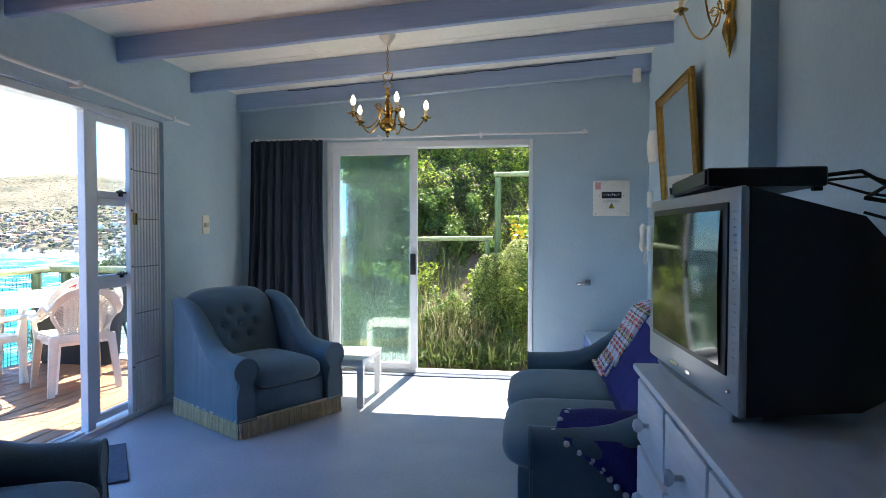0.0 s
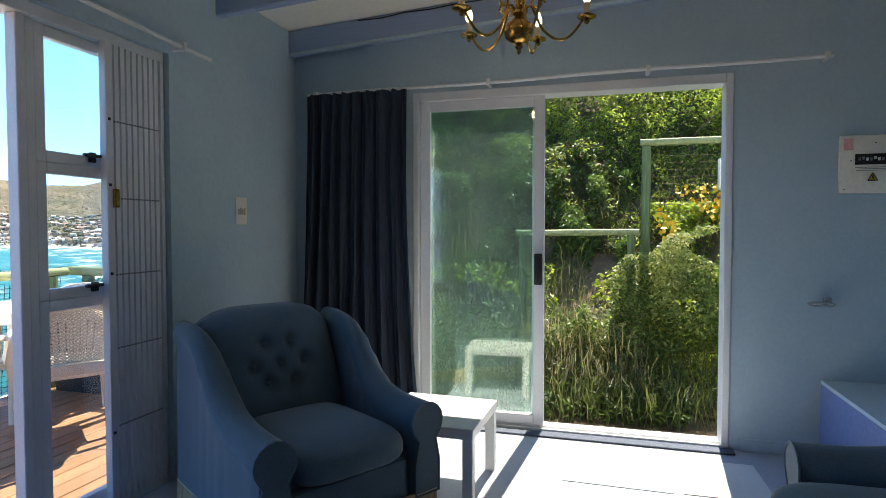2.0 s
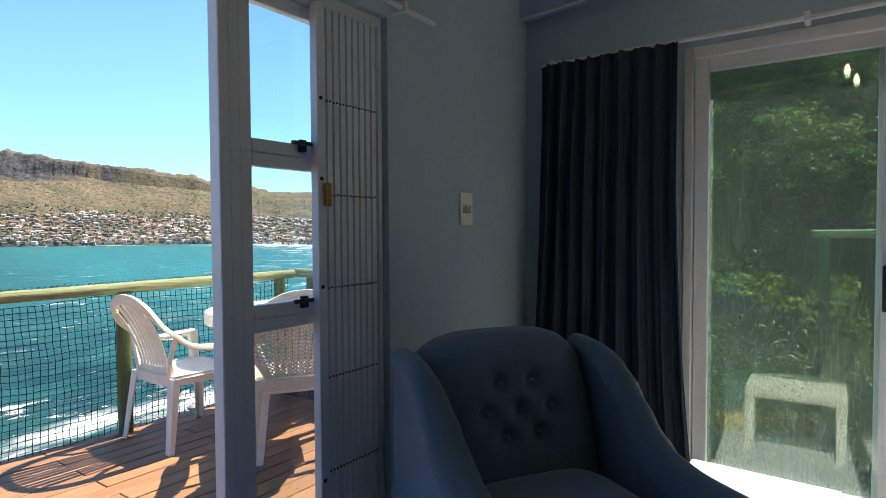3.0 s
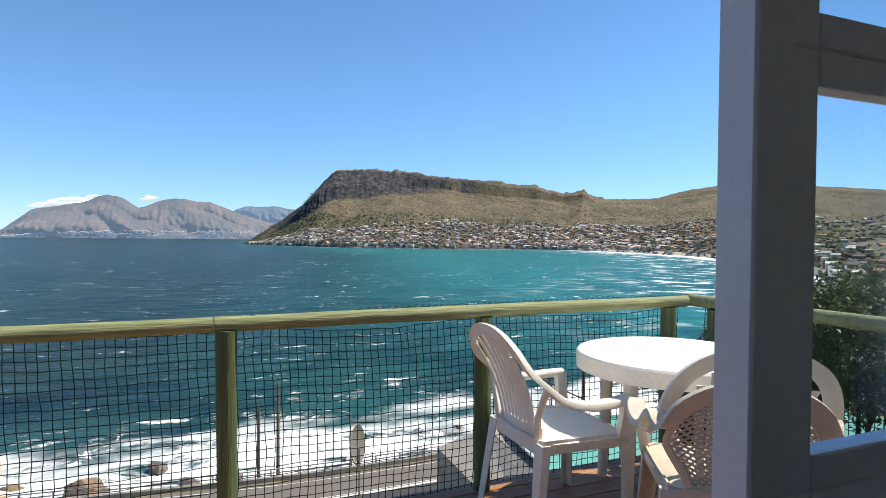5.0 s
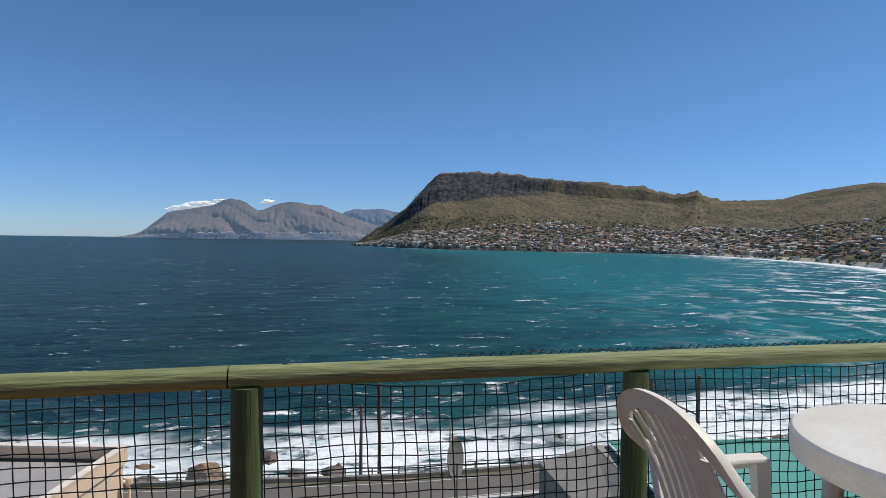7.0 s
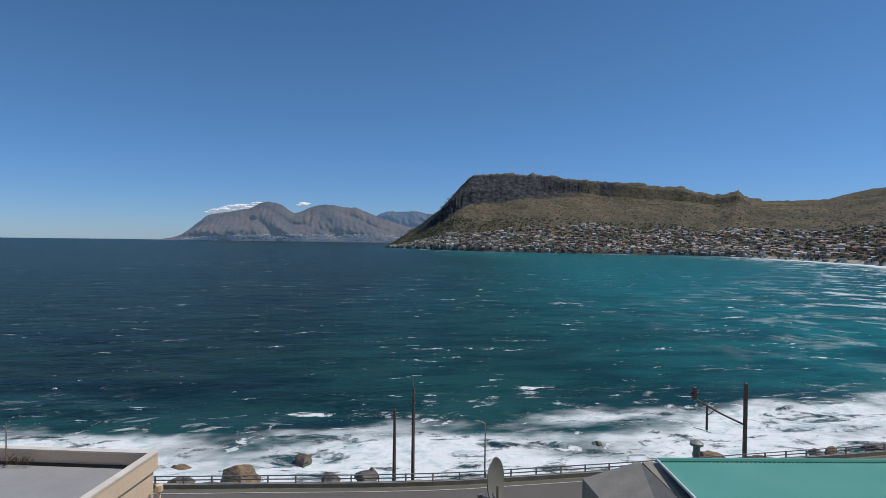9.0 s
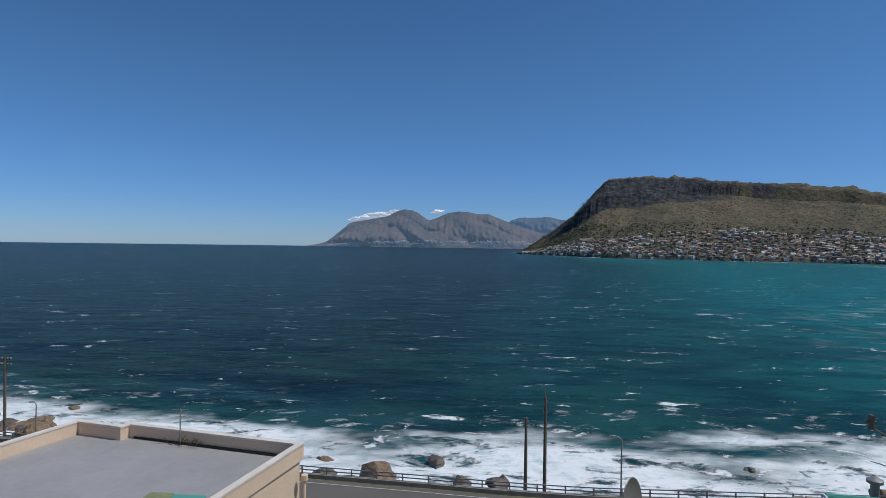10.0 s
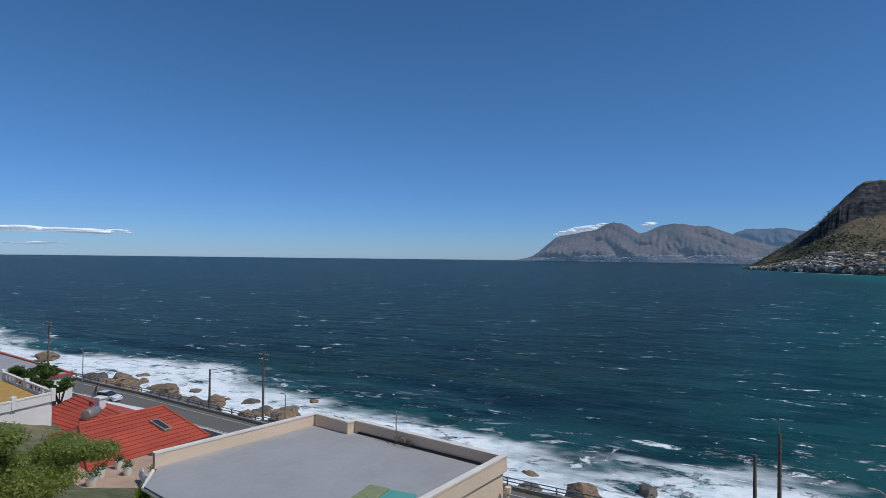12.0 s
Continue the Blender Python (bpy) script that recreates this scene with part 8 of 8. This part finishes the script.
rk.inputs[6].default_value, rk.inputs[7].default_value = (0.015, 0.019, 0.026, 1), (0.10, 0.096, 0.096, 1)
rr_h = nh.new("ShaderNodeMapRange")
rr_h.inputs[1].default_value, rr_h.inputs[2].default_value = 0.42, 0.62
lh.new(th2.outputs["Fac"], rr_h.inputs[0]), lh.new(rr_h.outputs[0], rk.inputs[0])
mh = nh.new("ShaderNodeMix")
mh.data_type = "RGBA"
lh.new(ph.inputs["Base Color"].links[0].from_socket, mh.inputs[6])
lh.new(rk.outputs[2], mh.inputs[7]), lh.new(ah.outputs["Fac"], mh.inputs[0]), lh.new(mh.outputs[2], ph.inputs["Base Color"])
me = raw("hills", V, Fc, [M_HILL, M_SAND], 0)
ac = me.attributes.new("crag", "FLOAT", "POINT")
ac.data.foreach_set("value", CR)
me.polygons.foreach_set("material_index", Mi)
me.shade_smooth()
tagged(new("headland", me), kind="structure", label="steep brown headland with dark cliff bands across the bay")
Varr = np.array(V).reshape(NU, NV, 3)

# the town: small houses with pitched or flat roofs
def town(name, n, seed, u0, u1, v0, v1, mats, label, size=(5.5, 10), dens=None):
    r = np.random.default_rng(seed)
    V, Fc = [], []
    k = 0
    while k < n:
        u, v = r.uniform(u0, u1), v0 + (v1 - v0) * r.uniform(0, 1) ** 1.25
        if dens is not None and r.uniform() > dens(u, v):
            continue
        i, j = int(u / (len(ST) - 1) * (NU - 1)), int(v / 1.25 * (NV - 1))
        i, j = min(i, NU - 2), min(j, NV - 2)
        a, b = r.uniform(), r.uniform()
        p0 = (Varr[i, j] * (1 - a) + Varr[i + 1, j] * a) * (1 - b) + (Varr[i, j + 1] * (1 - a) + Varr[i + 1, j + 1] * a) * b
        w, d, h = r.uniform(*size) * 0.48, r.uniform(*size) * 0.36, r.uniform(1.8, 4.2)
        an = math.atan2(C[i][1] - S[i][1], C[i][0] - S[i][0]) + math.pi / 2 + r.normal(0, 0.35)
        ca, sa = math.cos(an), math.sin(an)
        rf = 0 if r.uniform() < 0.4 else r.uniform(0.8, 1.8)
        base = len(V)
        for z in (-3, h):
            for sx, sy in ((-1, -1), (1, -1), (1, 1), (-1, 1)):
                V.append((p0[0] + ca * sx * w - sa * sy * d, p0[1] + sa * sx * w + ca * sy * d, p0[2] + z))
        for sx in (-1, 1):
            V.append((p0[0] + ca * sx * w, p0[1] + sa * sx * w, p0[2] + h + rf))
        q = base
        Fc += [(q, q + 1, q + 5, q + 4), (q + 1, q + 2, q + 6, q + 5), (q + 2, q + 3, q + 7, q + 6), (q + 3, q, q + 4, q + 7), (q + 4, q + 5, q + 9, q + 8), (q + 6, q + 7, q + 8, q + 9), (q + 5, q + 6, q + 9), (q + 7, q + 4, q + 8)]
        k += 1
    ob = new(name, raw(name, V, Fc, mats))
    return tagged(ob, label, "houses", kind="stuff")


M_TOWN1 = mat("town_white", (0.68, 0.65, 0.58), (0.45, 0.42, 0.36), 0.02, 0.9, island=0.4)
M_TOWN2 = mat("town_roof", (0.24, 0.20, 0.165), (0.15, 0.135, 0.12), 0.02, 0.9, island=0.6)
M_TOWN4 = mat("town_tan", (0.36, 0.29, 0.21), (0.24, 0.19, 0.14), 0.02, 0.9, island=0.5)
M_TOWN3 = mat("town_red", (0.44, 0.25, 0.17), (0.30, 0.16, 0.11), 0.02, 0.9, island=0.4)
top_of = lambda u: float(np.interp(u, [2, 5, 9, 11, 14, 20, 25], [0.12, 0.22, 0.30, 0.42, 0.46, 0.50, 0.5]))
dn = lambda u, v: (1.0 if v < top_of(u) else 0.0) * (0.45 + 0.55 * (noise.noise((u * 2.2, v * 9, 3)) > -0.1)) * (0.4 if u > 18 else 1.0)
town("town_houses", 1150, 1, 2.2, 24.5, 0.014, 0.52, M_TOWN1, "hundreds of pale houses spread over the lower slopes across the bay", dens=dn)
town("town_tan_houses", 950, 4, 2.2, 24.5, 0.014, 0.52, M_TOWN4, "tan and brown houses spread over the lower slopes across the bay", dens=dn)
town("town_dark_roofs", 1050, 2, 3.0, 19.5, 0.014, 0.52, M_TOWN2, "dark-roofed houses spread over the lower slopes across the bay", dens=dn)
town("town_red_roofs", 620, 3, 8.0, 24.5, 0.03, 0.42, M_TOWN3, "red-roofed houses behind the beach across the bay", dens=dn)

# trees between the houses and scrub on the slope
r = np.random.default_rng(17)
V, Fc = [], []
ico = [(0, 0, 1), (0.9, 0, 0.2), (0.28, 0.85, 0.25), (-0.72, 0.53, 0.2), (-0.72, -0.53, 0.25), (0.28, -0.85, 0.2), (0, 0, -0.6)]
icf = [(0, 1, 2), (0, 2, 3), (0, 3, 4), (0, 4, 5), (0, 5, 1), (6, 2, 1), (6, 3, 2), (6, 4, 3), (6, 5, 4), (6, 1, 5)]
for k in range(16500):
    u = r.uniform(1.5, 24.8)
    town_ = k < 7200
    v = r.uniform(0.012, 0.50) if town_ else r.uniform(0.2, 0.95)
    i, j = int(u / (len(ST) - 1) * (NU - 1)), int(v / 1.25 * (NV - 1))
    p0 = Varr[min(i, NU - 1), min(j, NV - 1)] + np.array([r.uniform(-8, 8), r.uniform(-8, 8), 0])
    s = r.uniform(1.6, 3.8) if town_ else r.uniform(0.8, 2.3)
    b = len(V)
    for q in ico:
        V.append((p0[0] + q[0] * s * r.uniform(0.7, 1.3), p0[1] + q[1] * s * r.uniform(0.7, 1.3), p0[2] + q[2] * s * 0.8 * r.uniform(0.7, 1.3) + s * 0.2))
    Fc += [(b + a_, b + b_, b + c_) for a_, b_, c_ in icf]
tagged(new("hillside_trees", raw("hillside_trees", V, Fc, mat("far_trees", (0.055, 0.070, 0.034), (0.09, 0.10, 0.05), 0.02, 0.95, island=0.4))), "dark trees and scrub among the far houses", "trees", kind="stuff")

# backdrop of distant mountains across the water
FAR = [(-4878, -1401, -30), (-4865, -1334, -14), (-4852, -1268, 4), (-4842, -1218, 28), (-4830, -1161, 81), (-4817, -1095, 130), (-4809, -1054, 165), (-4796, -989, 178), (-4777, -891, 192), (-4761, -810, 208), (-4745, -729, 221), (-4735, -681, 243), (-4725, -633, 267), (-4716, -585, 275), (-4703, -521, 266), (-4694, -473, 245), (-4684, -425, 210), (-4676, -386, 186), (-4665, -331, 201), (-4650, -252, 238), (-4640, -206, 249), (-4628, -143, 257), (-4612, -65, 251), (-4600, -3, 236), (-4582, 89, 235), (-4569, 151, 209), (-4557, 212, 183), (-4549, 251, 168), (-4539, 304, 144), (-4527, 365, 126), (-4512, 441, 104), (-4497, 516, 82), (-4482, 591, 60), (-4440, 800, 40)]
RIDGE = [(0.89 * a, 0.89 * b, 0.89 * c) for a, b, c in ((-5480, 60, 60), (-5456, 218, 158), (-5445, 272, 201), (-5434, 326, 227), (-5424, 380, 247), (-5413, 435, 251), (-5398, 507, 246), (-5380, 597, 254), (-5366, 669, 251), (-5352, 740, 233), (-5334, 829, 227), (-5306, 971, 210), (-5271, 1146, 189), (-5240, 1300, 150))]
NVF = 44


def far_range(line, ya, yb, nuf, depth, seed):
    """A range seen across the water, eroded into spurs; rows of points from foot to crest."""
    fy = np.linspace(ya, yb, nuf)
    V, Fc = [], []
    for y in fy:
        top = np.interp(y, [f[1] for f in line], [f[2] for f in line]) + 4 * noise.noise((y * 0.03, seed, 0)) + 4 * abs(noise.noise((y * 0.07, 2, seed)))
        x = np.interp(y, [f[1] for f in line], [f[0] for f in line])
        for j in range(NVF):
            f = j / (NVF - 1)
            spur = abs(noise.noise((y * 0.0035 + f * 0.9, f * 1.3, seed))) * 260 + 60 * abs(noise.noise((y * 0.012 - f, f * 3.2, seed + 4))) + 22 * noise.noise((y * 0.04, f * 8, 1))
            V.append((x + depth * (1 - f) + spur * math.sin(math.pi * min(1, f * 1.02)), y, SEA - 2 + (top - SEA + 4) * f ** 1.35))
    for i in range(nuf - 1):
        for j in range(NVF - 1):
            q = i * NVF + j
            Fc.append((q, q + NVF, q + NVF + 1, q + 1))
    return V, Fc


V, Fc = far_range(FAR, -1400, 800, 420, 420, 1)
# blue emission paints distance haze onto both ranges, more on the ridge
M_FAR = mat("far_mountain_hazed", (0.060, 0.060, 0.062), (0.15, 0.105, 0.085), 0.0045, 1.0, bump=5.0, bscale=0.03, fine=0.3, emit=((0.10, 0.165, 0.26), 0.72))
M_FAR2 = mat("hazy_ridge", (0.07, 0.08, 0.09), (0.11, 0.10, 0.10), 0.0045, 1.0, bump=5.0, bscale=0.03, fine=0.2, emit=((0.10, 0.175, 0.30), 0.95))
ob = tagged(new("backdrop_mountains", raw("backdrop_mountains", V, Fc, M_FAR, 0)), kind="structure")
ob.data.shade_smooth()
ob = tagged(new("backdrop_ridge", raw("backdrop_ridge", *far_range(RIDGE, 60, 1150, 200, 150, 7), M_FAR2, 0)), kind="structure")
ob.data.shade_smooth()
V, Fc = [], []
r = np.random.default_rng(5)
for k in range(2600):
    y = r.uniform(-1140, 760)
    x = np.interp(y, [f[1] for f in FAR], [f[0] for f in FAR]) + 440
    reach = float(np.interp(y, [-1140, -900, -500, 600, 760], [8, 34, 50, 56, 40]))
    z = SEA + reach * r.uniform(0, 1) ** 1.7
    if noise.noise((y * 0.01, z * 0.05, 3)) < -0.25:
        continue
    s = r.uniform(2.5, 7.5)
    b = len(V)
    V += [(x, y, z), (x, y + s * 1.6, z), (x - 6, y + s * 1.6, z + s * 0.6), (x - 6, y, z + s * 0.6)]
    Fc.append((b, b + 1, b + 2, b + 3))
# the far buildings carry a blue emission too, put in for haze
tagged(new("distant_town", raw("distant_town", V, Fc, mat("far_town_hazed", (0.45, 0.45, 0.46), (0.3, 0.3, 0.32), 0.02, 1.0, emit=((0.10, 0.17, 0.27), 0.6)))), "faint pale buildings along the foot of the distant mountains", "houses", kind="stuff")
# low clouds, with a pale emission added to make them look brightly lit
M_CLOUD = mat("cloud", (0.8, 0.8, 0.8), (0.75, 0.77, 0.8), 0.01, 1.0, emit=((0.60, 0.66, 0.75), 0.75), fine=0.02)
r = np.random.default_rng(6)
for cx, cy, cz, wx, wz, n_ in ((-4830, -850, 222, 190, 40, 110), (-4780, -700, 258, 80, 20, 24), (-4750, -331, 264, 46, 24, 18)):
    bm = B()
    for k in range(n_):
        o = r.normal(0, 0.5)
        a = (cx + r.uniform(-20, 20), cy + o * wx, cz + wz * r.uniform(-0.5, 0.5) * math.exp(-o * o) + o * wx * 0.16)
        s = wz * r.uniform(0.25, 0.7) * math.exp(-o * o * 0.6)
        cushion(bm, a, (s * 2, s * 4.5, s * 1.3), 2.2, 10, 7)
    one("cloud", bm, M_CLOUD, "low white cloud clinging to the distant mountain", "cloud", kind="structure")
for cx, cy, cz, wx, wz, n_ in ((-2620, -4010, 150, 520, 34, 44), (-2380, -4180, 152, 300, 38, 34), (-2550, -4050, 60, 220, 18, 14)):
    bm = B()
    for k in range(n_):
        o = r.normal(0, 0.5)
        a = (cx - o * wx * 0.8, cy + o * wx * 0.6, cz + wz * r.uniform(-0.3, 0.3))
        s = wz * r.uniform(0.3, 0.8) * math.exp(-o * o * 0.6)
        cushion(bm, a, (s * 9, s * 9, s * 0.9), 2.2, 12, 7)
    one("cloud", bm, M_CLOUD, "thin white cloud bank over the horizon", "cloud", kind="structure")

# ---- deck boards, last ----
random.seed(33)
bw, pitch_ = 0.112, 0.1185
k, x = 0, DX0 + 0.004
while x + bw < DX1 + 0.02:
    cuts = [DY0, DY0 + 2.0 + (k % 3) * 0.9, DY0 + 4.6 + (k % 2) * 0.7, DY1]
    for a, b in zip(cuts, cuts[1:]):
        bm = B()
        bx(bm, (-bw / 2, a + 0.002, -0.028), (bw / 2, b - 0.002, 0.0), 0.004)
        dz = random.uniform(-0.0015, 0.0015)
        part("board", bm, M_DECK, deck, at=Matrix.Translation((x + bw / 2, 0, -0.030 + dz)))
    x += pitch_
    k += 1
bm = B()
for i in range(k):
    for y in (-1.07, 0.13, 1.43, 2.68, 3.93, 5.18):
        for q in (0.03, 0.082):
            bx(bm, (DX0 + 0.004 + i * pitch_ + q - 0.003, y - 0.003, -0.0305), (DX0 + 0.004 + i * pitch_ + q + 0.003, y + 0.003, -0.0275))
part("screws", bm, M_GALV, deck, kind="stuff", sharp=0)
